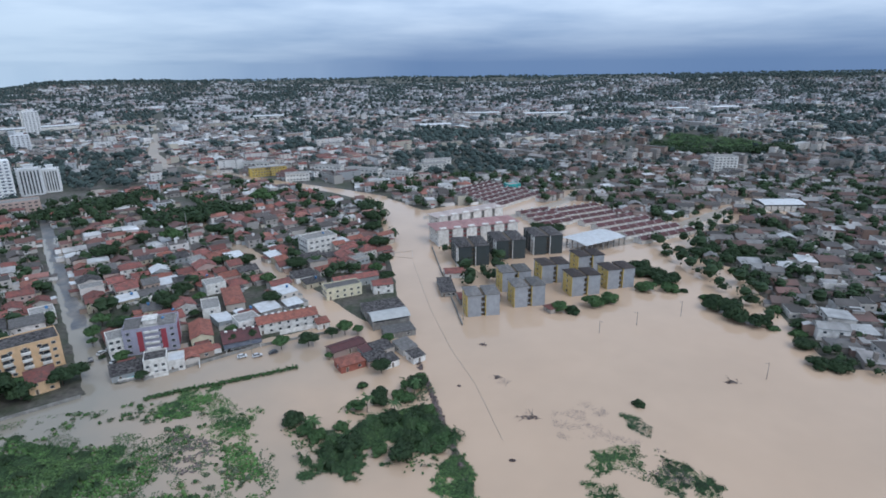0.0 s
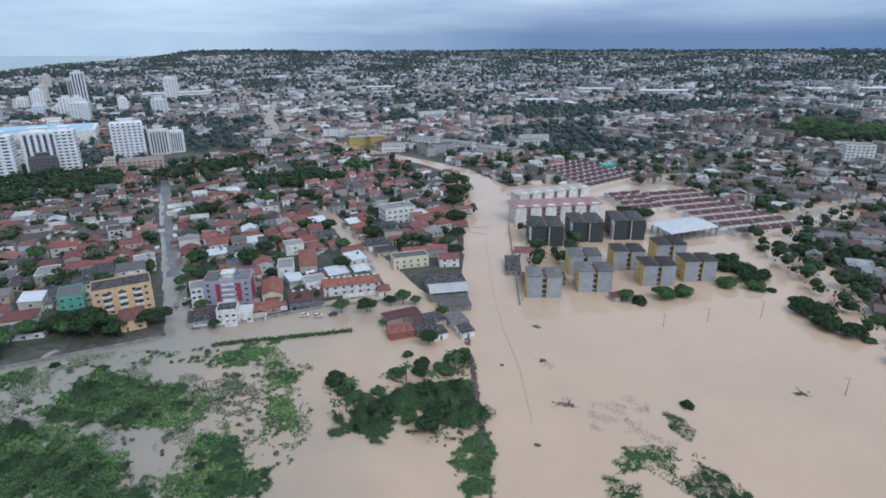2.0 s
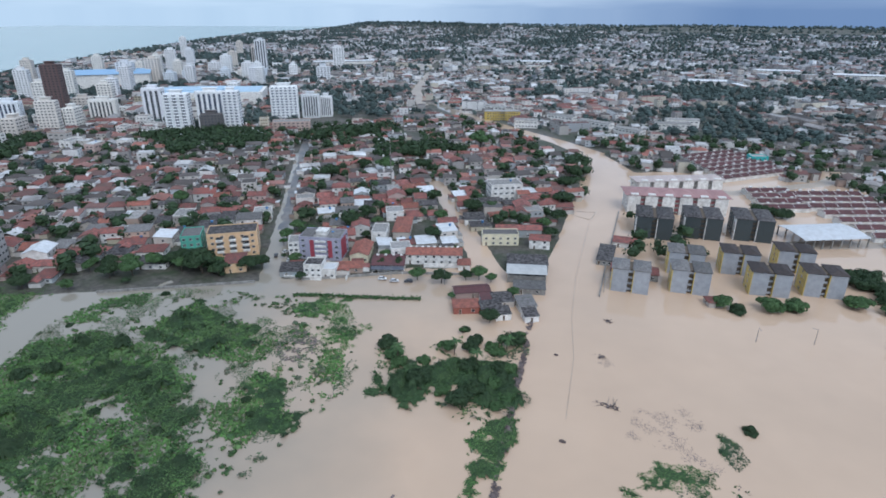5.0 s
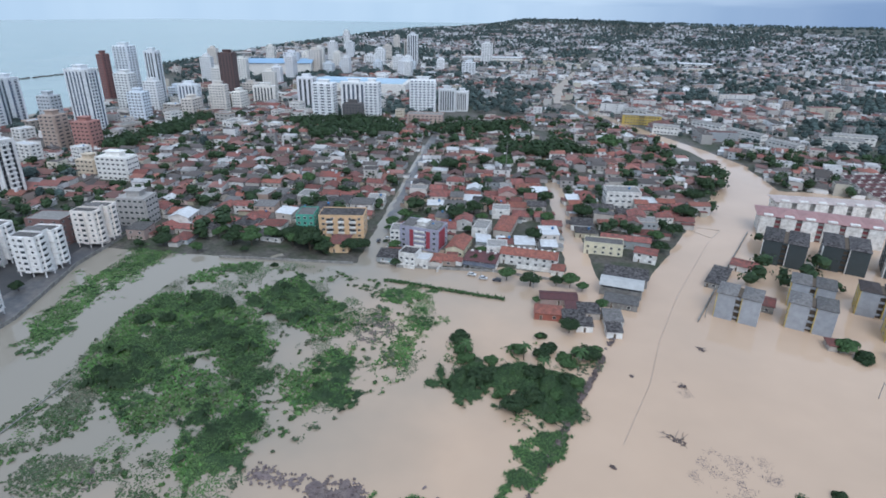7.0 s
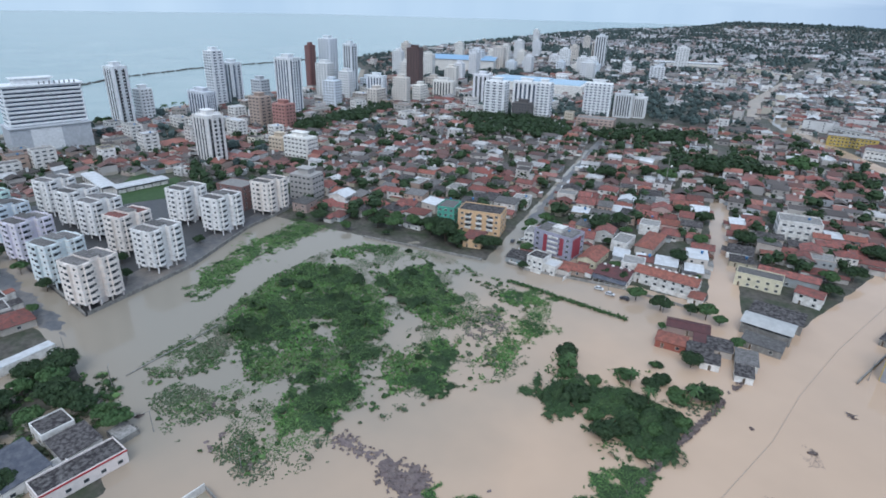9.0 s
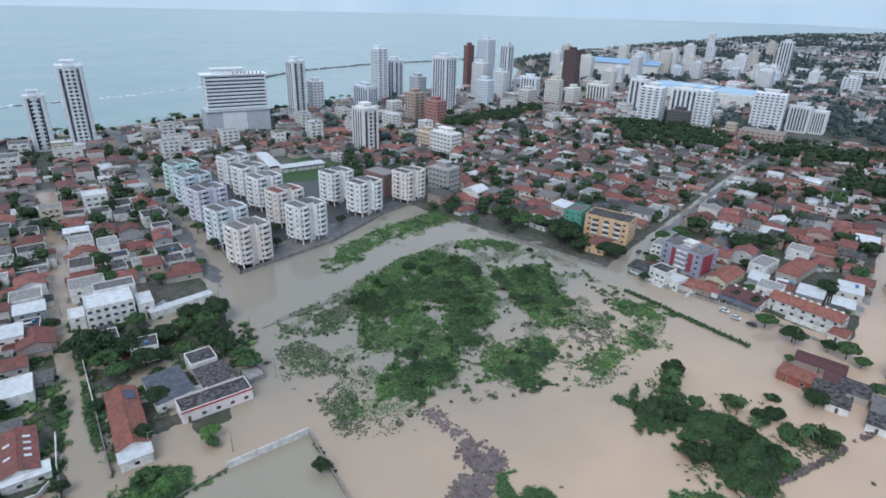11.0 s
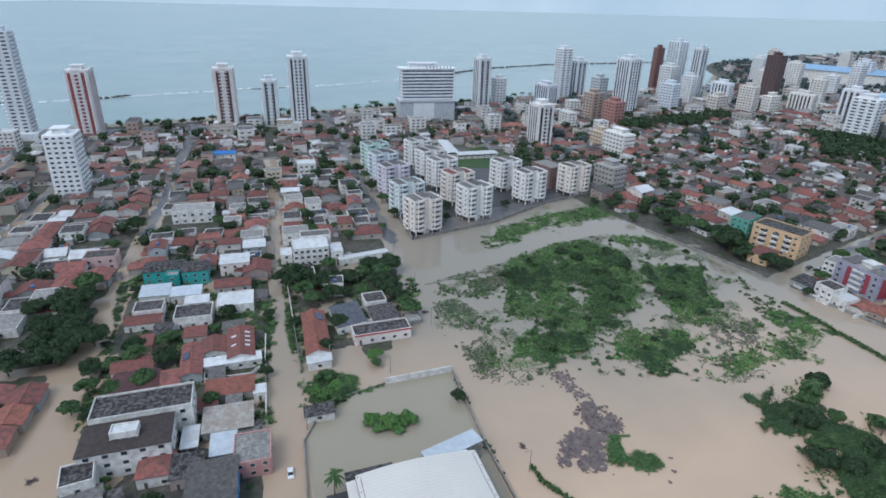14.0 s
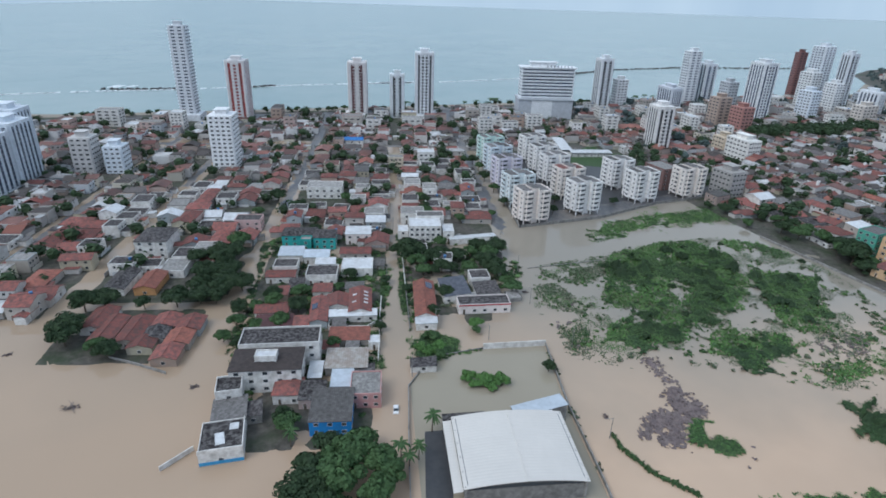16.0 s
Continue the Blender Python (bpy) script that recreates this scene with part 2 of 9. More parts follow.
TERRA = (0.285, 0.092, 0.075)
M = {
    "ground": surface("city_ground", (0.075, 0.07, 0.062), (0.15, 0.14, 0.125), 0.25, 0.85, (0.04, 0.058, 0.03), 0.03, 0.85, vary=0),
    # wet earth, darkened further to carry the shade between the houses
    "block": surface("yard_earth", (0.05, 0.046, 0.04), (0.13, 0.118, 0.1), 0.35, 0.85, (0.035, 0.052, 0.024), 0.07, 0.9, vary=0),
    "asphalt": surface("wet_asphalt", (0.075, 0.078, 0.085), (0.12, 0.12, 0.125), 0.4, 0.45, (0.3, 0.25, 0.2), 0.05, 0.6, vary=0, spec=0.5),
    "mudroad": surface("silted_road", (0.33, 0.27, 0.21), (0.42, 0.35, 0.28), 0.15, 0.5, (0.22, 0.19, 0.16), 0.04, 0.6, vary=0, spec=0.5),
    "flood": water("silty_flood_water", (0.505, 0.36, 0.25), (0.555, 0.4, 0.282), (0.45, 0.33, 0.235), 0.06, 0.012, 1.6, (0.254, 0.231, 0.188)),
    "still": water("still_green_flood_water", (0.3, 0.262, 0.198), (0.33, 0.29, 0.22), (0.275, 0.243, 0.185), 0.05, 0.008, 1.6),
    "yard": surface("dark_wet_asphalt", (0.035, 0.036, 0.04), (0.055, 0.055, 0.058), 0.4, 0.5, (0.075, 0.072, 0.07), 0.08, 0.6, vary=0, spec=0.5),
    "sea": water("grey_green_sea", (0.2, 0.285, 0.27), (0.235, 0.32, 0.3), (0.275, 0.345, 0.32), 0.2, 0.15, 0.35),
    "foam": surface("surf_foam", (0.75, 0.78, 0.78), (0.6, 0.66, 0.67), 0.2, 0.7, vary=0),
    "sand": surface("wet_beach_sand", (0.24, 0.21, 0.17), (0.31, 0.275, 0.22), 0.2, 0.8, vary=0),
    "rock": surface("breakwater_rock", (0.05, 0.05, 0.05), (0.11, 0.105, 0.1), 0.8, 0.8, bump=0.1),
    "white": surface("white_wall_paint", (0.8, 0.78, 0.75), (0.66, 0.64, 0.6), 0.6, 0.75, (0.3, 0.27, 0.24), 0.5, 0.62, by="object", vary=0.08),
    "walls": surface("house_wall_paint", None, (0.34, 0.31, 0.27), 0.4, 0.8, (0.25, 0.22, 0.19), 0.2, 0.35, palette=[(0.76, 0.74, 0.71), (0.5, 0.46, 0.42), (0.74, 0.73, 0.71), (0.42, 0.38, 0.34), (0.6, 0.57, 0.54), (0.42, 0.3, 0.24), (0.3, 0.28, 0.27), (0.5, 0.45, 0.33), (0.36, 0.4, 0.42), (0.45, 0.33, 0.3)], by="object"),
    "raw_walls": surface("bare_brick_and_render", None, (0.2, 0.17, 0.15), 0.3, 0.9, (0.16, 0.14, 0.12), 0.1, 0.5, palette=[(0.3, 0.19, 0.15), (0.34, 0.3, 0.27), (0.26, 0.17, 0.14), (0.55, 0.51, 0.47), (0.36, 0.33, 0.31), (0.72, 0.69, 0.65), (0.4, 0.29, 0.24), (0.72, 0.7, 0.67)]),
    "far_walls": surface("distant_wall_paint", None, (0.4, 0.38, 0.36), 0.1, 0.8, (0.3, 0.28, 0.26), 0.04, 0.3, palette=[(0.78, 0.77, 0.76), (0.52, 0.49, 0.46), (0.76, 0.75, 0.74), (0.44, 0.41, 0.38), (0.66, 0.64, 0.62), (0.4, 0.3, 0.25), (0.32, 0.3, 0.29), (0.52, 0.48, 0.39), (0.4, 0.43, 0.46)]),
    # dimmer grey-blue wall paints imitate the low contrast of distance haze
    "hazed_walls": surface("haze_dimmed_distant_walls", None, (0.3, 0.3, 0.31), 0.1, 0.85, (0.24, 0.24, 0.25), 0.04, 0.3, palette=[(0.68, 0.69, 0.71), (0.44, 0.44, 0.46), (0.74, 0.75, 0.76), (0.4, 0.39, 0.4), (0.58, 0.58, 0.6), (0.42, 0.36, 0.34)]),
    "terra": surface("weathered_clay_tiles", TERRA, (0.17, 0.085, 0.075), 0.9, 0.85, (0.07, 0.055, 0.05), 0.45, 0.7, by="object", ribs=0.05, rib_size=0.5, vary=0.3),
    "orange": surface("new_clay_tiles", (0.32, 0.118, 0.086), (0.22, 0.09, 0.07), 0.9, 0.85, (0.11, 0.06, 0.048), 0.45, 0.65, by="object", ribs=0.05, rib_size=0.5, vary=0.2),
    "fibro": surface("fibre_cement_sheets", (0.21, 0.2, 0.195), (0.1, 0.094, 0.09), 0.8, 0.85, (0.055, 0.05, 0.046), 1.3, 0.6, by="object", ribs=0.05, rib_size=0.6, vary=0.35),
    "dark": surface("blackened_roof_sheets", (0.03, 0.027, 0.029), (0.06, 0.052, 0.052), 0.8, 0.8, (0.3, 0.29, 0.28), 0.8, 0.42, by="object", ribs=0.04, rib_size=0.6, vary=0.3, spec=0.12),
    "zinc": surface("pale_metal_roof", (0.66, 0.67, 0.68), (0.52, 0.53, 0.54), 0.5, 0.45, (0.33, 0.31, 0.29), 0.35, 0.45, metal=0.0, by="object", ribs=0.04, rib_size=0.9, vary=0.1, spec=0.5),
    "slab": surface("concrete_roof_slab", (0.41, 0.395, 0.375), (0.23, 0.22, 0.21), 0.8, 0.9, (0.07, 0.064, 0.058), 1.0, 0.6, by="object", vary=0.2),
    "far_roof": surface("distant_roofs", None, (0.1, 0.085, 0.075), 0.12, 0.85, (0.075, 0.065, 0.06), 0.05, 0.55, palette=[TERRA, (0.2, 0.08, 0.07), (0.13, 0.115, 0.11), (0.3, 0.12, 0.09), (0.075, 0.065, 0.062), (0.24, 0.1, 0.085), (0.1, 0.09, 0.088), (0.66, 0.66, 0.66), (0.27, 0.13, 0.11), (0.2, 0.1, 0.085), (0.5, 0.49, 0.48), (0.16, 0.08, 0.072), (0.09, 0.08, 0.075)]),
    # greys cooled a little towards blue, as haze would tint them
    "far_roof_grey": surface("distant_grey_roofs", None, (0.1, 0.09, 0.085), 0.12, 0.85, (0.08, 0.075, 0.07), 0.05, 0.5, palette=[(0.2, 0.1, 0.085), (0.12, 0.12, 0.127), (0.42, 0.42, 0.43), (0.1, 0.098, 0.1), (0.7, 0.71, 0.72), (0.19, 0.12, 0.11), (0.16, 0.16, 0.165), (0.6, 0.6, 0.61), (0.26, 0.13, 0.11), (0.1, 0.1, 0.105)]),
    "far_roof_dark": surface("distant_dark_roofs", None, (0.085, 0.075, 0.07), 0.12, 0.85, (0.06, 0.055, 0.05), 0.05, 0.6, palette=[(0.16, 0.09, 0.08), (0.12, 0.11, 0.105), (0.085, 0.08, 0.078), (0.2, 0.115, 0.1), (0.22, 0.21, 0.205), (0.28, 0.26, 0.25), (0.55, 0.55, 0.55), (0.1, 0.09, 0.085), (0.17, 0.12, 0.105), (0.4, 0.39, 0.38)]),
    "brown_roof": surface("sooty_brown_roof", (0.045, 0.036, 0.034), (0.075, 0.06, 0.056), 0.9, 0.85, (0.03, 0.027, 0.026), 0.6, 0.5, by="object", ribs=0.05, rib_size=0.5, vary=0.15),
    "row_roof": surface("dark_red_row_roofs", (0.12, 0.05, 0.05), (0.085, 0.042, 0.045), 0.5, 0.85, (0.06, 0.045, 0.045), 0.15, 0.5, by="object", ribs=0.05, rib_size=0.5, vary=0.15),
    "pane": surface("dark_window_glass", (0.035, 0.042, 0.05), (0.06, 0.07, 0.08), 0.3, 0.12, by="object", vary=0.4, spec=0.6),
    "blueglass": surface("blue_tinted_glazing", (0.045, 0.065, 0.1), (0.08, 0.1, 0.14), 0.3, 0.12, by="object", vary=0.3, spec=0.6),
    "concrete": surface("stained_concrete", (0.3, 0.29, 0.27), (0.21, 0.2, 0.19), 0.6, 0.9, (0.1, 0.095, 0.085), 0.3, 0.6, by="object", vary=0.12, bump=0.02),
    "tank": surface("blue_plastic_tank", (0.06, 0.16, 0.33), (0.08, 0.2, 0.38), 1.0, 0.5, by="object", vary=0.3),
    "bark": surface("tree_bark", (0.09, 0.07, 0.05), (0.14, 0.11, 0.085), 2.0, 0.95, bump=0.03),
    "leaf": surface("tree_leaves", (0.045, 0.088, 0.034), (0.068, 0.118, 0.045), 0.25, 0.7, by="island", vary=0.32, spec=0.2),
    "leaf_dark": surface("dark_tree_leaves", (0.024, 0.045, 0.021), (0.039, 0.064, 0.028), 0.25, 0.7, by="island", vary=0.32, spec=0.2),
    "leaf_mid": surface("marsh_bush_leaves", (0.085, 0.15, 0.051), (0.12, 0.19, 0.069), 0.07, 0.7, (0.053, 0.105, 0.038), 0.05, 0.6, by="island", vary=0.28, spec=0.2),
    "leaf_bright": surface("bright_marsh_leaves", (0.078, 0.17, 0.047), (0.11, 0.212, 0.061), 0.12, 0.7, (0.06, 0.11, 0.036), 0.05, 0.5, by="island", vary=0.28, spec=0.2),
    "leaf_olive": surface("drowned_grass", (0.085, 0.105, 0.065), (0.14, 0.15, 0.1), 0.3, 0.8, (0.06, 0.1, 0.05), 0.08, 0.7, by="island", vary=0.35, spec=0.2),
    "debris": surface("rotting_hyacinth", (0.155, 0.12, 0.115), (0.1, 0.08, 0.08), 0.5, 0.9, (0.23, 0.19, 0.17), 0.3, 0.5, by="island", vary=0.4, bump=0.05),
    # far crowns: leaf green paled and blued so that haze sits in the colour
    "hazed_leaf": surface("haze_tinted_tree_crowns", (0.056, 0.078, 0.076), (0.08, 0.106, 0.1), 0.08, 0.9, by="island", vary=0.4, spec=0.1),
    "wood": surface("grey_driftwood", (0.13, 0.11, 0.1), (0.2, 0.175, 0.16), 1.0, 0.9, by="object"),
    "pool": surface("pool_water", (0.06, 0.45, 0.55), (0.08, 0.5, 0.6), 1.0, 0.1, vary=0, spec=0.5),
    "tyre": surface("black_rubber", (0.02, 0.02, 0.02), (0.03, 0.03, 0.03), 2.0, 0.8, vary=0),
    "slate_sheets": surface("blue_black_sheets", (0.05, 0.056, 0.075), (0.085, 0.09, 0.11), 0.8, 0.6, (0.2, 0.2, 0.21), 0.5, 0.4, by="object", ribs=0.04, rib_size=0.8, vary=0.1),
    "solar": surface("solar_cells", (0.02, 0.028, 0.06), (0.03, 0.04, 0.08), 1.5, 0.15, by="object", vary=0.1, spec=0.6),
}


def paint(name, c, rough=0.75, vary=0.06):
    """A wall or metal paint in one colour, with dirt."""
    if name not in M:
        d = tuple(v * 0.85 for v in c)
        M[name] = surface(name, c, d, 0.5, rough, tuple(v * 0.5 + 0.03 for v in c), 0.25, 0.28, by="object", vary=vary)
    return M[name]

# ---------- mesh helpers ----------
class Geo:
    """A growing mesh: corners, faces and a material for each face."""

    def __init__(self):
        self.v, self.f, self.m = [], [], []

    def add(self, verts, faces, mat=0, at=None):
        o = len(self.v)
        self.v += [tuple(at @ Vector(p)) for p in verts] if at else [tuple(p) for p in verts]
        self.f += [tuple(i + o for i in f) for f in faces]
        self.m += [mat] * len(faces)
        return self

    def box(self, x0, x1, y0, y1, z0, z1, mat=0, at=None, bottom=False):
        v = [(x0, y0, z0), (x1, y0, z0), (x1, y1, z0), (x0, y1, z0), (x0, y0, z1), (x1, y0, z1), (x1, y1, z1), (x0, y1, z1)]
        f = [(4, 5, 6, 7), (0, 1, 5, 4), (1, 2, 6, 5), (2, 3, 7, 6), (3, 0, 4, 7)]
        return self.add(v, f + [(3, 2, 1, 0)] if bottom else f, mat, at)

    def prism(self, poly, z0, z1, mat=0, at=None):
        n = len(poly)
        area = sum(poly[i][0] * poly[(i + 1) % n][1] - poly[(i + 1) % n][0] * poly[i][1] for i in range(n))
        if area < 0:
            poly = poly[::-1]
        v = [(x, y, z0) for x, y in poly] + [(x, y, z1) for x, y in poly]
        f = [tuple(range(n, 2 * n))] + [(i, (i + 1) % n, n + (i + 1) % n, n + i) for i in range(n)]
        return self.add(v, f, mat, at)

    def gable(self, w, d, h0, h1, over=0.4, mat=0, at=None, thick=0.16):
        """A pitched roof slab, ridge along x."""
        a, b = w / 2 + over, d / 2 + over
        v = []
        for x in (-a, a):
            v += [(x, -b, h0), (x, 0, h1), (x, b, h0), (x, b, h0 - thick), (x, 0, h1 - thick), (x, -b, h0 - thick)]
        f = [(0, 6, 7, 1), (1, 7, 8, 2), (2, 8, 9, 3), (5, 11, 6, 0), (3, 9, 10, 4), (4, 10, 11, 5), (0, 1, 4, 5), (1, 2, 3, 4), (6, 11, 10, 7), (7, 10, 9, 8)]
        return self.add(v, f, mat, at)

    def hip(self, w, d, h0, h1, over=0.4, mat=0, at=None, thick=0.16):
        a, b = w / 2 + over, d / 2 + over
        r = max(a - b, 0.3)
        v = [(-a, -b, h0), (a, -b, h0), (a, b, h0), (-a, b, h0), (-r, 0, h1), (r, 0, h1), (-a, -b, h0 - thick), (a, -b, h0 - thick), (a, b, h0 - thick), (-a, b, h0 - thick)]
        f = [(0, 1, 5, 4), (2, 3, 4, 5), (1, 2, 5), (3, 0, 4), (6, 7, 1, 0), (7, 8, 2, 1), (8, 9, 3, 2), (9, 6, 0, 3), (9, 8, 7, 6)]
        return self.add(v, f, mat, at)

    def shed(self, w, d, h0, h1, over=0.3, mat=0, at=None, thick=0.14):
        a, b = w / 2 + over, d / 2 + over
        v = [(-a, -b, h0), (a, -b, h0), (a, b, h1), (-a, b, h1), (-a, -b, h0 - thick), (a, -b, h0 - thick), (a, b, h1 - thick), (-a, b, h1 - thick)]
        return self.add(v, [(0, 1, 2, 3), (4, 5, 1, 0), (5, 6, 2, 1), (6, 7, 3, 2), (7, 4, 0, 3), (7, 6, 5, 4)], mat, at)

    def parapet(self, w, d, z0, z1, t=0.25, mat=0, at=None):
        a, b = w / 2, d / 2
        for x0, x1, y0, y1 in ((-a, a, -b, -b + t), (-a, a, b - t, b), (-a, -a + t, -b + t, b - t), (a - t, a, -b + t, b - t)):
            self.box(x0, x1, y0, y1, z0, z1, mat, at)
        return self

    def tube(self, r0, r1, z0, z1, n=8, mat=0, at=None, cap=True):
        v = [(r0 * math.cos(6.2832 * i / n), r0 * math.sin(6.2832 * i / n), z0) for i in range(n)]
        v += [(r1 * math.cos(6.2832 * i / n), r1 * math.sin(6.2832 * i / n), z1) for i in range(n)]
        f = [(i, (i + 1) % n, n + (i + 1) % n, n + i) for i in range(n)]
        return self.add(v, f + [tuple(range(n, 2 * n))] if cap else f, mat, at)

    def mesh(self, name, mats):
        me = bpy.data.meshes.new(name)
        me.from_pydata(self.v, [], self.f)
        for m in mats:
            me.materials.append(m)
        me.polygons.foreach_set("material_index", self.m)
        me.update()
        return me


def thing(name, x, y, rot=0.0, z=0.0, label="", category="", group="", kind=""):
    """The Empty at a thing's base, that carries its parts."""
    ob = new(name)
    ob.empty_display_size = 0.5
    ob.matrix_world = pose(x, y, z, 0, 0, rot)
    return tagged(ob, label, category, group, kind)


def part(name, geo, mats, parent=None, label="", kind=""):
    """One mesh object: under a thing or a part, or alone."""
    mats = mats if isinstance(mats, (list, tuple)) else [mats]
    me = geo if isinstance(geo, bpy.types.Mesh) else geo.mesh(name, mats)
    ob = new(name, me)
    if parent:
        ob.parent = parent
    return tagged(ob, label, kind=kind)


def sheet(name, poly, z, mat, label, category="ground"):
    """A flat piece of the setting."""
    g = Geo().add([(x, y, z) for x, y in poly], [tuple(range(len(poly)))])
    n = len(poly)
    if sum(poly[i][0] * poly[(i + 1) % n][1] - poly[(i + 1) % n][0] * poly[i][1] for i in range(n)) < 0:
        g.f = [f[::-1] for f in g.f]
    return tagged(part(name, g, mat), label, category, kind="structure")


def strip(pts, w):
    """A ribbon's outline along a bent line; w: its width, or its widths point by point."""
    w = [w] * len(pts) if isinstance(w, (int, float)) else w
    left, right = [], []
    for i, p in enumerate(pts):
        a, b = Vector(pts[max(i - 1, 0)]), Vector(pts[min(i + 1, len(pts) - 1)])
        d = (b - a).normalized()
        n = Vector((-d.y, d.x)) * w[i] / 2
        left.append((p[0] + n.x, p[1] + n.y))
        right.append((p[0] - n.x, p[1] - n.y))
    return left + right[::-1]


def inside(x, y, poly):
    hit, n = False, len(poly)
    for i in range(n):
        (x0, y0), (x1, y1) = poly[i], poly[i - 1]
        if (y0 > y) != (y1 > y) and x < (x1 - x0) * (y - y0) / (y1 - y0) + x0:
            hit = not hit
    return hit


def line_gap(x, y, pts):
    best = 1e9
    for (x0, y0), (x1, y1) in zip(pts, pts[1:]):
        dx, dy = x1 - x0, y1 - y0
        t = min(1, max(0, ((x - x0) * dx + (y - y0) * dy) / (dx * dx + dy * dy)))
        best = min(best, math.hypot(x - x0 - t * dx, y - y0 - t * dy))
    return best


# two street grids: the seaside streets (a: towards the sea, b: south) and the canal quarter (p: inland, q: east)
def sea_grid(a, b):
    return (-0.977 * a + 0.212 * b, -0.212 * a - 0.977 * b)


def canal_grid(p, q):
    return (-0.49 * p + 0.872 * q, 0.872 * p + 0.49 * q)


SEA_ROT, CANAL_ROT = 12.2, 29.3
rng = random.Random(7)

# ---------- the setting: ground, sea, flood, roads ----------
COAST = [(60, -2600), (-150, -1300), (-300, -750), (-384, -417), (-425, -323), (-470, -220), (-524, -93), (-575, 9), (-625, 130), (-690, 250), (-750, 400),
         (-800, 520), (-930, 600), (-1060, 640), (-1169, 721), (-1300, 940), (-1415, 1163), (-1854, 2040), (-2200, 2900), (-2350, 3743), (-2500, 4900)]


def coast_gap(x, y):
    """Metres inland of the coast, below nought at sea."""
    d = line_gap(x, y, COAST)
    return -d if inside(x, y, COAST + [(-9000, 4900), (-9000, -2600)]) else d


def height(x, y):
    """The lie of the land: flat near the flood, low hills far inland."""
    d = math.hypot(x, y)
    if d < 900:
        return 0.0
    land = min(1.0, max(0.0, (coast_gap(x, y) - 150) / 500))
    t = min(1.0, max(0.0, (d - 1400) / 2800))
    h = 26 * t * t * (3 - 2 * t) + 14 * t * noise.noise((x * 0.0016, y * 0.0016, 3.0))
    h += 38 * math.exp(-((x + 1250) / 620) ** 2 - ((y - 3150) / 300) ** 2)
    h += 34 * math.exp(-((x - 2000) / 1100) ** 2 - ((y - 2700) / 420) ** 2)
    h += 16 * math.exp(-((x - 480) / 160) ** 2 - ((y - 900) / 120) ** 2)
    return max(0.0, h * land)


def ground_sheet():
    xs = sorted({*range(-4900, -1800, 140), *range(-1800, 1801, 60), *range(1820, 4901, 140)})
    ys = sorted({*range(-2400, -600, 140), *range(-600, 2401, 60), *range(2420, 4901, 100)})
    v = [(x, y, height(x, y) - 0.3) for y in ys for x in xs]
    n = len(xs)
    f = [(j * n + i, j * n + i + 1, (j + 1) * n + i + 1, (j + 1) * n + i) for j in range(len(ys) - 1) for i in range(n - 1)]
    ob = part("ground", Geo().add(v, f), M["ground"])
    return tagged(ob, "grey-brown city ground with green patches and far wooded hills", "ground", kind="structure")


ground_sheet()
sheet("sea", COAST + [(-4950, 4900), (-4950, -2600)], -0.2, M["sea"], "pale grey-green sea under an overcast sky", "sea")
beach = [(x + 9, y) for x, y in COAST[2:13]] + [(x - 7, y) for x, y in COAST[2:13]][::-1]
sheet("beach", beach, -0.15, M["sand"], "narrow strip of wet brown beach sand", "beach")

FLOOD = [(-345, -420), (345, -420), (345, 600), (32, 600), (27, 500), (-8, 558), (-24, 560), (-14, 526), canal_grid(517, 178), canal_grid(517, -104)]
sheet("flood_water", FLOOD, 0.0, M["flood"], "smooth silty brown flood water with soft reflections", "water")
sheet("yard_water", [(-25, 5.2), (-41, 9), (-51.2, 28.4), (-57.6, 51.4), (-22, 58), (7, 65.4), (27, 70), (33, 20)], 0.012, M["still"], "still grey-green water inside the flooded compound", "water")
# the old creek between the flats and the marsh
CREEK = [(-262, 182), (-222, 172), (-200, 150), (-186, 120), (-172, 92), (-152, 76), (-134, 58), (-118, 47), (-140, 34), (-165, 26), (-190, 33), (-186, 60), (-205, 90), (-225, 125), (-245, 165)]
upstream = [(-6, 540), (-48, 588), (-92, 625), (-165, 685), (-230, 758), (-290, 850)]
sheet("canal_water", strip(upstream, [26, 17, 16, 24, 20, 12]), -0.16, M["flood"], "brown flooded canal between houses", "water")

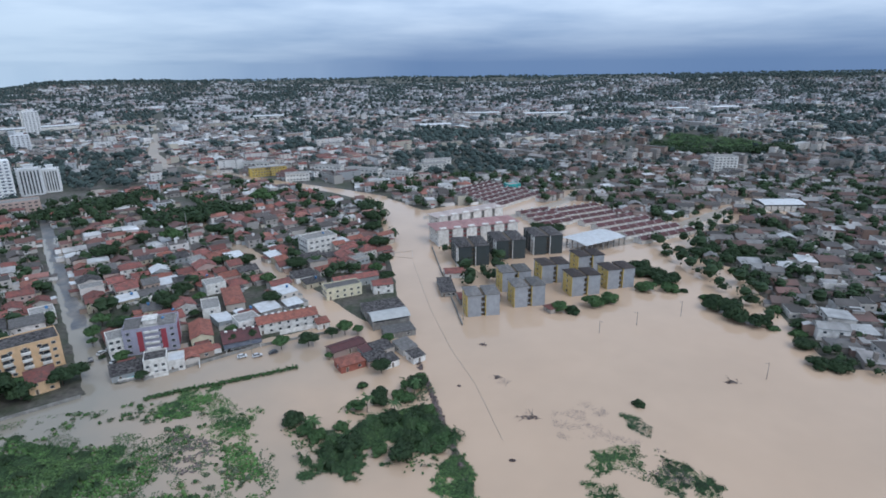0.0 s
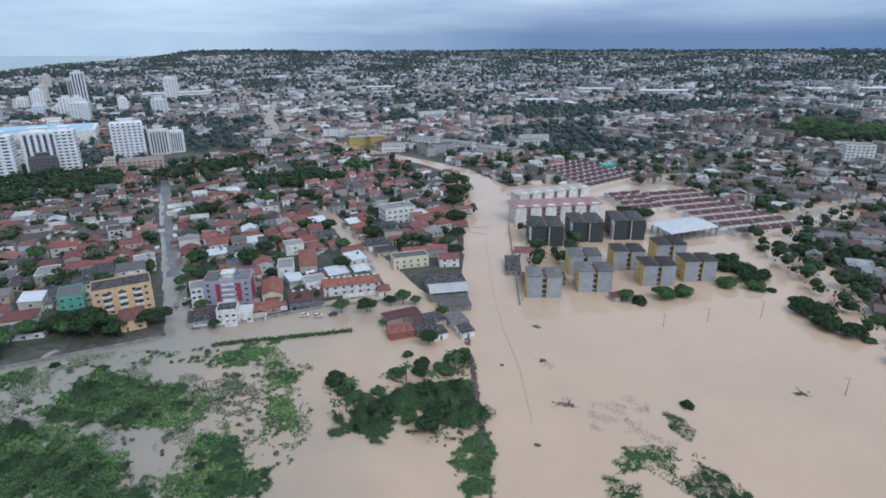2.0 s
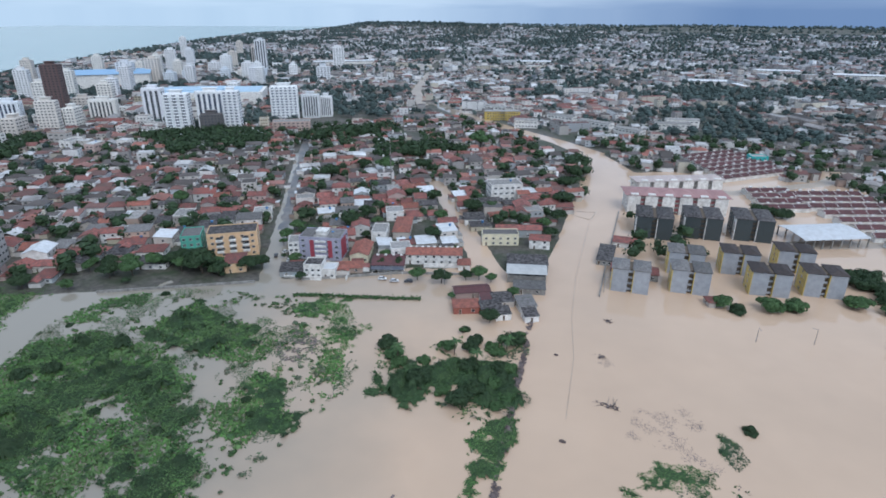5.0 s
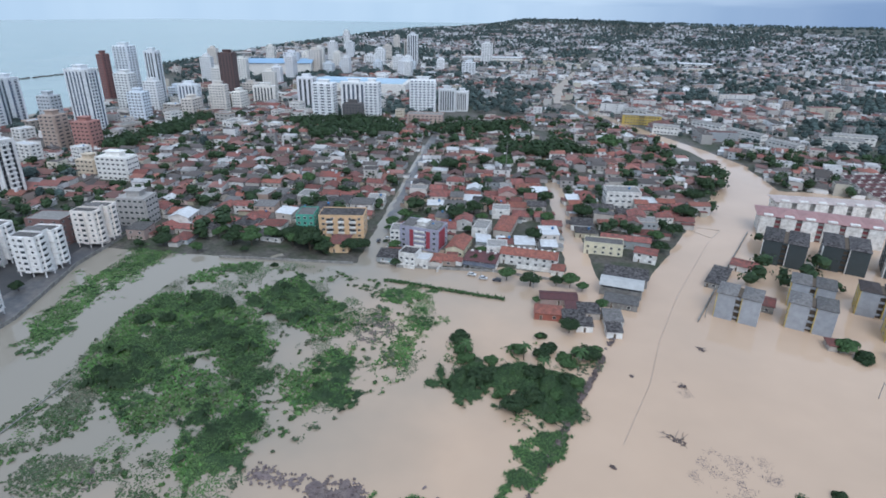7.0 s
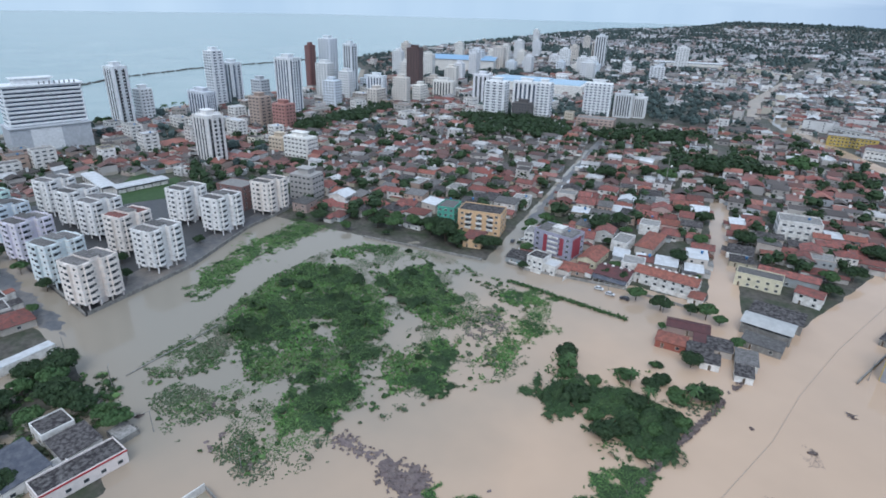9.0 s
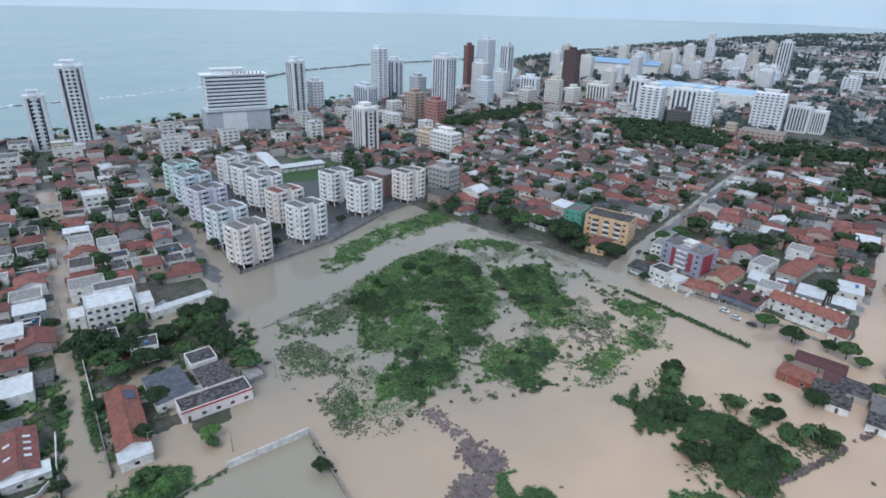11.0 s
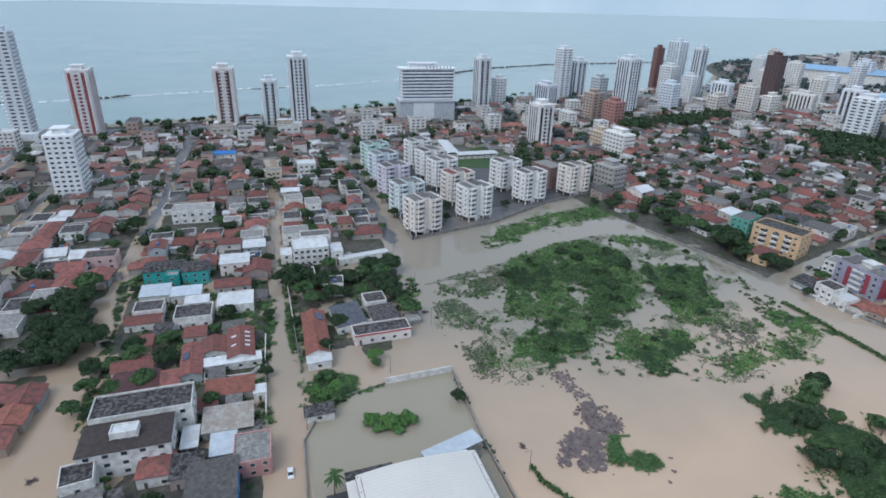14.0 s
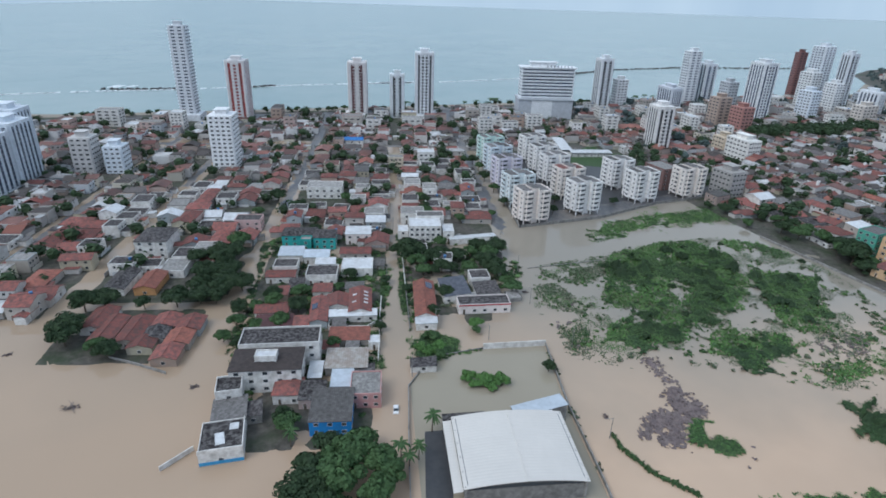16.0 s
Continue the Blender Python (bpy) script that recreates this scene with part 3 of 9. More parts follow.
ROADS = {
    "a": ([sea_grid(-15, -5.3), sea_grid(270, -5.3), sea_grid(520, -5.5)], 7.5),
    "b": ([sea_grid(-60, -66.5), sea_grid(125, -66.4), sea_grid(300, -64.5), sea_grid(540, -63)], 9.0),
    "c": ([sea_grid(50, 61), sea_grid(190, 61.5), sea_grid(300, 61.5), sea_grid(490, 63)], 9.0),
    "d": ([sea_grid(60, 130), sea_grid(240, 133), sea_grid(480, 135)], 8.0),
    "e": ([sea_grid(70, 177), sea_grid(470, 181)], 8.0),
    "f": ([canal_grid(232, 105), canal_grid(300, 103), canal_grid(560, 101), canal_grid(640, 100)], 8.0),
    "g": ([canal_grid(240, -3), canal_grid(320, -3), canal_grid(520, -3), canal_grid(660, 0)], 8.5),
    "h": ([canal_grid(520, -260), canal_grid(520, 100)], 8.0),
    "shore": ([canal_grid(242, -90), canal_grid(240, 60), canal_grid(228, 110)], 8.0),
    "canal": ([(18, 60), (14, 200), (12, 300), (11, 430), (12, 490), (-10, 545), (-48, 588), (-92, 625), (-165, 685), (-262, 760)], 26.0),
    "coastal": ([(x + 26, y) for x, y in COAST[2:11]], 9.0),
    "cross": ([sea_grid(350, -62), sea_grid(356, 180), sea_grid(350, 420)], 7.0),
    "inland": ([(-262, 760), (-330, 900), (-420, 1200), (-600, 1800)], 14.0),
    "market": ([(28, 464), (100, 452), (165, 502), (260, 640)], 11.0),
    "depot": ([(118, 352), (180, 378), (250, 420), (330, 470)], 12.0),
}
def flooded_road(line, wide):
    """Asphalt that dips under the flood towards the marsh and comes up in patches."""
    pts = []
    for (x0, y0), (x1, y1) in zip(line, line[1:]):
        n = max(1, int(math.hypot(x1 - x0, y1 - y0) / 3))
        pts += [(x0 + (x1 - x0) * i / n, y0 + (y1 - y0) * i / n) for i in range(n)]
    pts.append(line[-1])
    g = Geo()
    dx, dy = line[-1][0] - line[0][0], line[-1][1] - line[0][1]
    run = math.hypot(dx, dy)
    for x, y in pts:
        for k in range(5):
            s = (k / 4 - 0.5) * wide
            px, py = x - dy / run * s, y + dx / run * s
            low = min(0.0, (math.hypot(px + 20, py - 60) - 165) / 320)
            g.v.append((px, py, 0.045 + low + 0.05 * noise.noise((px * 0.12, py * 0.12, 5.0)) + 0.03 * noise.noise((px * 0.4, py * 0.4, 1.0)) - 0.03 * abs(k - 2)))
    for i in range(len(pts) - 1):
        for k in range(4):
            g.f.append((i * 5 + k, i * 5 + k + 1, i * 5 + k + 6, i * 5 + k + 5))
            g.m.append(0)
    return tagged(part("road", g, M["asphalt"]), "wet grey asphalt street between low houses", "road", kind="structure")


for key, along, wide in (("b", (1, 4), 9), ("c", (1, 4), 8), ("d", (1, 3), 7), ("e", (0, 2), 7), ("g", (1, 4), 8), ("h", (0, 2), 7), ("cross", (0, 3), 7)):
    line = ROADS[key][0][along[0]:along[1]]
    flooded_road(line, wide)
sheet("coast_road", strip(ROADS["coastal"][0], 9), -0.1, M["asphalt"], "wet asphalt road along the beach", "road")
for key, wide in (("market", 11), ("depot", 12)):
    sheet("road", strip(ROADS[key][0], wide), 0.03, M["mudroad"], "street under pale brown silt", "road")
sheet("avenue", strip(ROADS["inland"][0][:3], 16), 0.4, M["mudroad"], "pale muddy avenue leading inland", "road")
sheet("avenue", strip([(-228, 505), (-262, 560), (-300, 640)], 12), 0.05, M["mudroad"], "pale muddy avenue leading inland", "road")


def city_block(poly, label="city block with muddy yards, partly under the flood", cell=2.2, dry=0.1):
    """Uneven ground that rises out of the flood in places."""
    xs, ys = [p[0] for p in poly], [p[1] for p in poly]
    x0, y0 = min(xs) - cell, min(ys) - cell
    g, index = Geo(), {}
    nx, ny = int((max(xs) - x0) / cell) + 2, int((max(ys) - y0) / cell) + 2
    ring = poly + [poly[0]]
    ins = {(i, j): inside(x0 + i * cell, y0 + j * cell, poly) for i in range(nx + 1) for j in range(ny + 1)}
    for i in range(nx):
        for j in range(ny):
            q = [(i, j), (i + 1, j), (i + 1, j + 1), (i, j + 1)]
            if not any(ins[k] for k in q):
                continue
            for k in q:
                if k not in index:
                    x, y = x0 + k[0] * cell, y0 + k[1] * cell
                    far = min(0.16, max(0.0, (math.hypot(x + 20, y - 60) - 120) / 800))
                    edge = line_gap(x, y, ring) * (1 if ins[k] else -1)
                    z = dry + far + 0.32 * noise.noise((x * 0.05, y * 0.05, 6.0)) + 0.12 * noise.noise((x * 0.21, y * 0.21, 2.0))
                    z = min(z, 0.1 * edge + 0.12 * noise.noise((x * 0.13, y * 0.13, 4.0)))
                    index[k] = len(g.v)
                    g.v.append((x, y, z))
            g.f.append(tuple(index[k] for k in q))
            g.m.append(0)
    return tagged(part("city_block", g, M["block"]), label, "ground", kind="structure")


def sea_block(a0, a1, b0, b1):
    return city_block([sea_grid(a0, b0), sea_grid(a1, b0), sea_grid(a1, b1), sea_grid(a0, b1)], dry=0.02 if b0 < 60 else 0.08)


STRIPS = [(-60.5, -10.5, 100, 345), (-1.0, 56, 62, 340), (67, 126, 84, 335), (136, 173, 72, 320), (184, 240, 100, 300), (250, 305, 110, 280), (315, 380, 140, 270)]
for b0, b1, a0, a1 in STRIPS:
    sea_block(a0, a1, b0, b1)
sea_block(-6, 60, 2, 48)
sea_block(40, 78, 72, 121)
sea_block(62, 98, -46, -11)
FLATS = [(-178, 40), (-203, 88), (-238, 128), (-262, 172), (-300, 190), (-345, 190), (-345, 2), (-300, 12), (-250, 23)]
tagged(part("city_block", Geo().prism(FLATS, -0.4, 0.3), M["yard"]), "dark wet asphalt yard of the flats", "ground", kind="structure")
for q0, q1 in ((-320, -8.5), (2.5, 97)):
    city_block([canal_grid(249, max(q0, -95)), canal_grid(252, max(q0, -150)), canal_grid(280, q0), canal_grid(516, q0), canal_grid(516, q1), canal_grid(249, q1)])
CANAL_SIDE = [canal_grid(240, 111), (-2, 258), (-3.5, 330), (-6, 420), (-8, 490), canal_grid(516, 190), canal_grid(516, 107)]
city_block(CANAL_SIDE)
EAST = [(170, 186), (186, 240), (204, 306), (190, 340), (245, 385), (345, 430), (345, 170)]
city_block(EAST)
city_block([(30, 488), (150, 545), (345, 560), (345, 640), (-30, 640), (-34, 602), (-6, 568)], dry=0.25)
city_block([(182, 400), (250, 440), (345, 490), (345, 556), (200, 530)])

taken = {}  # ground that things already fill, by squares of 40 m: (x, y, r)


def take(x, y, r):
    taken.setdefault((int(x // 40), int(y // 40)), []).append((x, y, r))


def is_free(x, y, r):
    for key, (line, w) in ROADS.items():
        if line_gap(x, y, line) < w / 2 + r * 0.75:
            return False
    for i in range(int((x - 60) // 40), int((x + 60) // 40) + 1):
        for j in range(int((y - 60) // 40), int((y + 60) // 40) + 1):
            for tx, ty, tr in taken.get((i, j), ()):
                if (x - tx) ** 2 + (y - ty) ** 2 < (r + tr) ** 2 * 0.8:
                    return False
    return True


# surf lines and breakwaters
def breakwater(pts, w, seed):
    r = random.Random(seed)
    g = Geo()
    for (x0, y0), (x1, y1) in zip(pts, pts[1:]):
        n = int(math.hypot(x1 - x0, y1 - y0) / 2.2)
        for i in range(n):
            x, y = x0 + (x1 - x0) * i / n + r.uniform(-w, w) / 2, y0 + (y1 - y0) * i / n + r.uniform(-w, w) / 2
            s = r.uniform(1.2, 2.6)
            g.add([(-s, -s * 0.8, -1), (s, -s, -1), (s * 0.9, s, -1), (-s * 0.8, s * 0.9, -1), (-s * 0.5, -s * 0.5, s * 0.7), (s * 0.6, -s * 0.4, s * 0.6), (s * 0.4, s * 0.5, s * 0.8), (-s * 0.4, s * 0.5, s * 0.6)],
                  [(4, 5, 6, 7), (0, 1, 5, 4), (1, 2, 6, 5), (2, 3, 7, 6), (3, 0, 4, 7)], 0, pose(x, y, 0, 0, 0, r.uniform(0, 360)))
    return tagged(part("breakwater", g, M["rock"]), "low dark rock breakwater in the sea", "breakwater", kind="stuff")


breakwater([(-535, -480), (-548, -437), (-575, -380)], 6, 1)
breakwater([(-596, -330), (-630, -290)], 6, 2)
breakwater([(-880, 105), (-982, 202), (-1060, 330), (-1128, 548), (-1180, 640)], 7, 3)


def surf(pts, w, seed):
    r = random.Random(seed)
    g = Geo()
    for (x0, y0), (x1, y1) in zip(pts, pts[1:]):
        n = int(math.hypot(x1 - x0, y1 - y0) / 6)
        for i in range(n):
            if r.random() < 0.22:
                continue
            x, y = x0 + (x1 - x0) * i / n, y0 + (y1 - y0) * i / n
            k = [(r.uniform(0.5, 1.3) * w * math.cos(t * 0.785) * 0.7, r.uniform(0.4, 1.0) * 6 * math.sin(t * 0.785)) for t in range(8)]
            g.add([(x + a, y + b, -0.12) for a, b in k], [tuple(range(8))])
    return tagged(part("surf", g, M["foam"]), "white surf breaking along the reef", "surf", kind="stuff")


surf([(-470, -560), (-520, -480), (-560, -400), (-640, -270), (-700, -150), (-745, -60), (-800, 20), (-840, 60)], 8, 4)
surf([(-690, -180), (-720, -110)], 14, 5)
surf([(-560, -480), (-570, -455)], 18, 6)

# ---------- trees and shrubs ----------
def leaf_lobe(g, r, cx, cy, cz, rad, flat, leaves, size, core=0, mat=0, core_sides=7):
    """A lobe of foliage: an uneven core under many small leaf clumps."""
    if core:
        rings = []
        for k, (zz, rr) in enumerate(((-0.5, 0.5), (0.05, 0.74), (0.5, 0.52))):
            rings.append([(cx + rad * rr * r.uniform(0.75, 1.1) * math.cos(6.283 * (i + k * 0.5) / core_sides), cy + rad * rr * r.uniform(0.75, 1.1) * math.sin(6.283 * (i + k * 0.5) / core_sides), cz + rad * flat * zz * r.uniform(0.8, 1.2)) for i in range(core_sides)])
        v = rings[0] + rings[1] + rings[2] + [(cx, cy, cz + rad * flat * 0.74)]
        n = core_sides
        f = [(i, (i + 1) % n, n + (i + 1) % n, n + i) for i in range(n)] + [(n + i, n + (i + 1) % n, 2 * n + (i + 1) % n, 2 * n + i) for i in range(n)] + [(2 * n + i, 2 * n + (i + 1) % n, 3 * n) for i in range(n)]
        g.add(v, f, mat)
    for _ in range(leaves):
        t, z = r.uniform(0, 6.283), r.uniform(-0.35, 1.0)
        k = math.sqrt(max(0.0, 1 - z * z)) * r.uniform(0.85, 1.15)
        d = Vector((k * math.cos(t), k * math.sin(t), z))
        p = Vector((cx + rad * d.x, cy + rad * d.y, cz + rad * flat * d.z))
        nrm = (d + Vector((r.uniform(-0.7, 0.7), r.uniform(-0.7, 0.7), r.uniform(-0.2, 0.8)))).normalized()
        u = nrm.orthogonal().normalized()
        u.rotate(Matrix.Rotation(r.uniform(0, 6.28), 3, nrm))
        w = nrm.cross(u)
        s = size * r.uniform(0.6, 1.35)
        c = p + nrm * s * 0.25
        g.add([p + u * s, c + w * s * 0.7, p - u * s * 0.9, p - w * s * 0.75], [(0, 1, 2), (0, 2, 3)], mat)


def tree_parts(seed, wide, tall, leaf, lobes=8, leaves=48, size=0.62, shade=M["leaf"]):
    """A broad tree: tapered trunk with limbs, and a crown of uneven lobes."""
    r = random.Random(seed)
    trunk = Geo()
    th = tall * 0.42
    trunk.tube(tall * 0.035, tall * 0.022, -0.5, th, 7)
    crown = Geo()
    for i in range(lobes):
        t = 6.283 * i / lobes * 1.7 + r.uniform(-0.5, 0.5)
        d = wide * (0.12 if i == 0 else r.uniform(0.3, 0.62))
        rad = wide * r.uniform(0.26, 0.4)
        x, y, z = d * math.cos(t), d * math.sin(t), tall * r.uniform(0.52, 0.74) + (tall * 0.1 if i == 0 else 0)
        leaf_lobe(crown, r, x, y, z, rad, r.uniform(0.6, 0.8), leaves, size, core=1)
        a = Vector((0, 0, th * r.uniform(0.6, 0.95)))
        b = Vector((x * 0.8, y * 0.8, z - rad * 0.1))
        q = (b - a).to_track_quat("Z", "Y").to_matrix().to_4x4()
        trunk.tube(tall * 0.014, tall * 0.006, 0, (b - a).length, 5, 0, Matrix.Translation(a) @ q)
    return trunk.mesh("trunk", [M["bark"]]), crown.mesh("crown", [shade])


TREES = [tree_parts(11, 4.6, 7.0, 0, 12, 150, 0.36), tree_parts(12, 5.0, 7.6, 0, 13, 150, 0.38, M["leaf_dark"]), tree_parts(13, 3.6, 5.4, 0, 10, 140, 0.31),
         tree_parts(14, 2.8, 4.4, 0, 9, 120, 0.27, M["leaf_dark"]), tree_parts(15, 6.0, 8.4, 0, 16, 160, 0.4, M["leaf_dark"]), tree_parts(16, 4.0, 5.0, 0, 11, 140, 0.34, M["leaf_bright"])]


def tree(x, y, kind=0, scale=1.0, label="broad green tree with a dense uneven crown", group="trees in yards", z=0.0, name="tree"):
    ob = thing(name, x, y, rng.uniform(0, 360), z, label, "tree", group)
    ob.scale = (scale * rng.uniform(0.9, 1.1), scale * rng.uniform(0.9, 1.1), scale * rng.uniform(0.85, 1.1))
    part("trunk", TREES[kind][0], [], ob)
    part("crown", TREES[kind][1], [], ob)
    take(x, y, 1.2 * scale)
    return ob


def palm_parts():
    r = random.Random(5)
    trunk, crown = Geo(), Geo()
    for k in range(6):
        trunk.tube(0.24 - 0.018 * k, 0.23 - 0.02 * k, -0.5 + 1.25 * k, 0.78 + 1.25 * k, 7, 0, pose(0.05 * k * k * 0.4, 0, 0))
    for i in range(17):
        t, lift = 6.283 * i / 17 + r.uniform(-0.15, 0.15), r.uniform(-0.1, 0.9)
        pts = []
        for k in range(6):
            s = k / 5 * 3.1
            pts.append(Vector((0.5 + s * math.cos(t), s * math.sin(t), 7.1 + lift * s * 0.9 - 0.24 * s * s)))
        n = Vector((-math.sin(t), math.cos(t), 0))
        for k in range(5):
            w0, w1 = 0.42 * math.sin(0.3 + 2.7 * k / 5), 0.42 * math.sin(0.3 + 2.7 * (k + 1) / 5)
            for sgn in (1, -1):
                crown.add([pts[k], pts[k + 1], pts[k + 1] + n * w1 * sgn + Vector((0, 0, -0.25)), pts[k] + n * w0 * sgn + Vector((0, 0, -0.25))], [(0, 1, 2, 3)])
    return trunk.mesh("trunk", [M["bark"]]), crown.mesh("crown", [M["leaf"]])


PALM = palm_parts()


def palm(x, y, scale=1.0):
    ob = thing("palm_tree", x, y, rng.uniform(0, 360), 0, "tall palm tree with drooping green fronds", "palm tree", "palm trees")
    ob.scale = (scale, scale, scale)
    part("trunk", PALM[0], [], ob)
    part("crown", PALM[1], [], ob)
    return ob


def scatter(poly, gap, seed):
    """Points spread unevenly inside an outline."""
    r = random.Random(seed)
    xs, ys = [p[0] for p in poly], [p[1] for p in poly]
    out, x = [], min(xs)
    while x < max(xs):
        y = min(ys)
        while y < max(ys):
            px, py = x + r.uniform(-0.6, 0.6) * gap, y + r.uniform(-0.6, 0.6) * gap
            if inside(px, py, poly):
                out.append((px, py))
            y += gap
        x += gap
    return out


def shrubs(name, poly, gap, rad, tall, leaves, kinds, label, seed, ragged=0.0, size=0.5, loose=3.5):
    """Dense bushes as one mesh."""
    r = random.Random(seed)
    g = Geo()
    for x, y in scatter(poly, gap, seed):
        n = noise.noise((x * 0.09, y * 0.09, seed))
        if n + 0.75 * noise.noise((x * 0.2, y * 0.2, seed + 1.0)) < ragged - 0.5 or not inside(x + r.uniform(-loose, loose), y + r.uniform(-loose, loose), poly):
            continue
        s = rad * r.choice((0.55, 0.8, 1.0, 1.0, 1.45)) * r.uniform(0.85, 1.15) * (1 + 0.35 * n)
        k = min(len(kinds) - 1, max(0, int((0.5 + 0.9 * noise.noise((x * 0.06, y * 0.06, seed + 3.0)) + r.uniform(-0.3, 0.3)) * len(kinds))))
        leaf_lobe(g, r, x, y, tall * r.uniform(0.15, 0.45) * (1 + 0.6 * n), s, r.uniform(0.32, 0.56), leaves, size, core=1, mat=k, core_sides=6)
    return tagged(part(name, g, [M[k] for k in kinds]), label, "shrubs", kind="stuff")


def thicket(name, poly, label, seed, tall, kinds, crown=5.0, cut=0.0, edge=5.0, per=5.0, size=0.4, cell=0.8):
    """A thicket: rounded crowns of uneven size that run together, leafed all over, ragged and broken towards its edge."""
    r = random.Random(seed)
    ring = poly + [poly[0]]
    xs, ys = [p[0] for p in poly], [p[1] for p in poly]
    x0, y0 = min(xs) - edge, min(ys) - edge
    nx, ny = int((max(xs) + edge - x0) / cell) + 1, int((max(ys) + edge - y0) / cell) + 1
    grid = {}
    for i in range(nx + 1):
        for j in range(ny + 1):
            x, y = x0 + i * cell, y0 + j * cell
            d = line_gap(x, y, ring)
            d = min(0.3, d / edge) if inside(x, y, poly) else -d / edge
            if d < -1.0:
                continue
            n = noise.noise((x * 0.05, y * 0.05, seed)) + 0.75 * noise.noise((x * 0.14, y * 0.14, seed + 2.0)) + 0.55 * noise.noise((x * 0.4, y * 0.4, seed + 4.0))
            m = d + 1.5 * n - cut
            if m <= 0:
                continue
            big, spots = noise.voronoi((x / crown, y / crown, seed * 0.37))
            small = noise.voronoi((x / crown * 2.5, y / crown * 2.5, seed * 0.71))[0][0]
            own = (abs(spots[0][0] * 7.13 + spots[0][1] * 3.71) % 1.0) ** 0.9
            own *= min(1.0, max(0.0, 0.75 + 1.6 * noise.noise((x * 0.04, y * 0.04, seed + 11.0))))
            up = min(1.0, m / 0.5)
            bump = max(0.0, 1 - 2.6 * big[0] ** 2)
            z = tall * (0.1 + 1.05 * own * bump + 0.2 * max(0.0, 1 - 2.2 * small ** 2) + 0.12 * noise.noise((x * 0.9, y * 0.9, seed))) * (0.2 + 0.8 * up)
            tone = 0.5 + 0.5 * noise.noise((x * 0.045, y * 0.045, seed + 7.0)) + 0.3 * noise.noise((x * 0.2, y * 0.2, seed + 8.0)) - 0.75 * own * bump
            grid[(i, j)] = (z, tone)
    # dark sheet below the leaves: the thicket's inner shade, given as colour
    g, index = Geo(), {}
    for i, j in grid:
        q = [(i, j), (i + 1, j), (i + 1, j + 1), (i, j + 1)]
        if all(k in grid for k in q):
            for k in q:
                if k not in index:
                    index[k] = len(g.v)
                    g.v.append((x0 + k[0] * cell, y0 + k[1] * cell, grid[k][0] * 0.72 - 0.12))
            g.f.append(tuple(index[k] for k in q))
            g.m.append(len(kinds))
    for (i, j), (z, tone) in list(grid.items()):
        gx = grid.get((i + 1, j), (z, 0))[0] - grid.get((i - 1, j), (z, 0))[0]
        gy = grid.get((i, j + 1), (z, 0))[0] - grid.get((i, j - 1), (z, 0))[0]
        lean = Vector((-gx, -gy, 2 * cell)).normalized()
        count = per * cell * cell * (0.75 + 0.6 * noise.noise(((x0 + i * cell) * 0.7, (y0 + j * cell) * 0.7, seed + 3.0)))
        for _ in range(int(count) + (r.random() < count % 1)):
            u, v = r.uniform(-0.5, 0.5), r.uniform(-0.5, 0.5)
            p = Vector((x0 + (i + u) * cell, y0 + (j + v) * cell, (z + u * gx * 0.5 + v * gy * 0.5) * r.uniform(0.72, 1.08)))
            nrm = (lean + Vector((r.uniform(-0.45, 0.45), r.uniform(-0.45, 0.45), r.uniform(0.0, 0.3)))).normalized()
            a = nrm.orthogonal().normalized()
            a.rotate(Matrix.Rotation(r.uniform(0, 6.28), 3, nrm))
            b = nrm.cross(a)
            s = size * r.uniform(0.6, 1.4)
            k = min(len(kinds) - 1, max(0, int((tone + r.uniform(-0.12, 0.12)) * len(kinds))))
            g.add([p + a * s, p + nrm * s * 0.25 + b * s * 0.7, p - a * s * 0.9, p - b * s * 0.75], [(0, 1, 2), (0, 2, 3)], k)
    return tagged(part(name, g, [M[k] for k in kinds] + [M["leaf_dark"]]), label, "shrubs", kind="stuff")


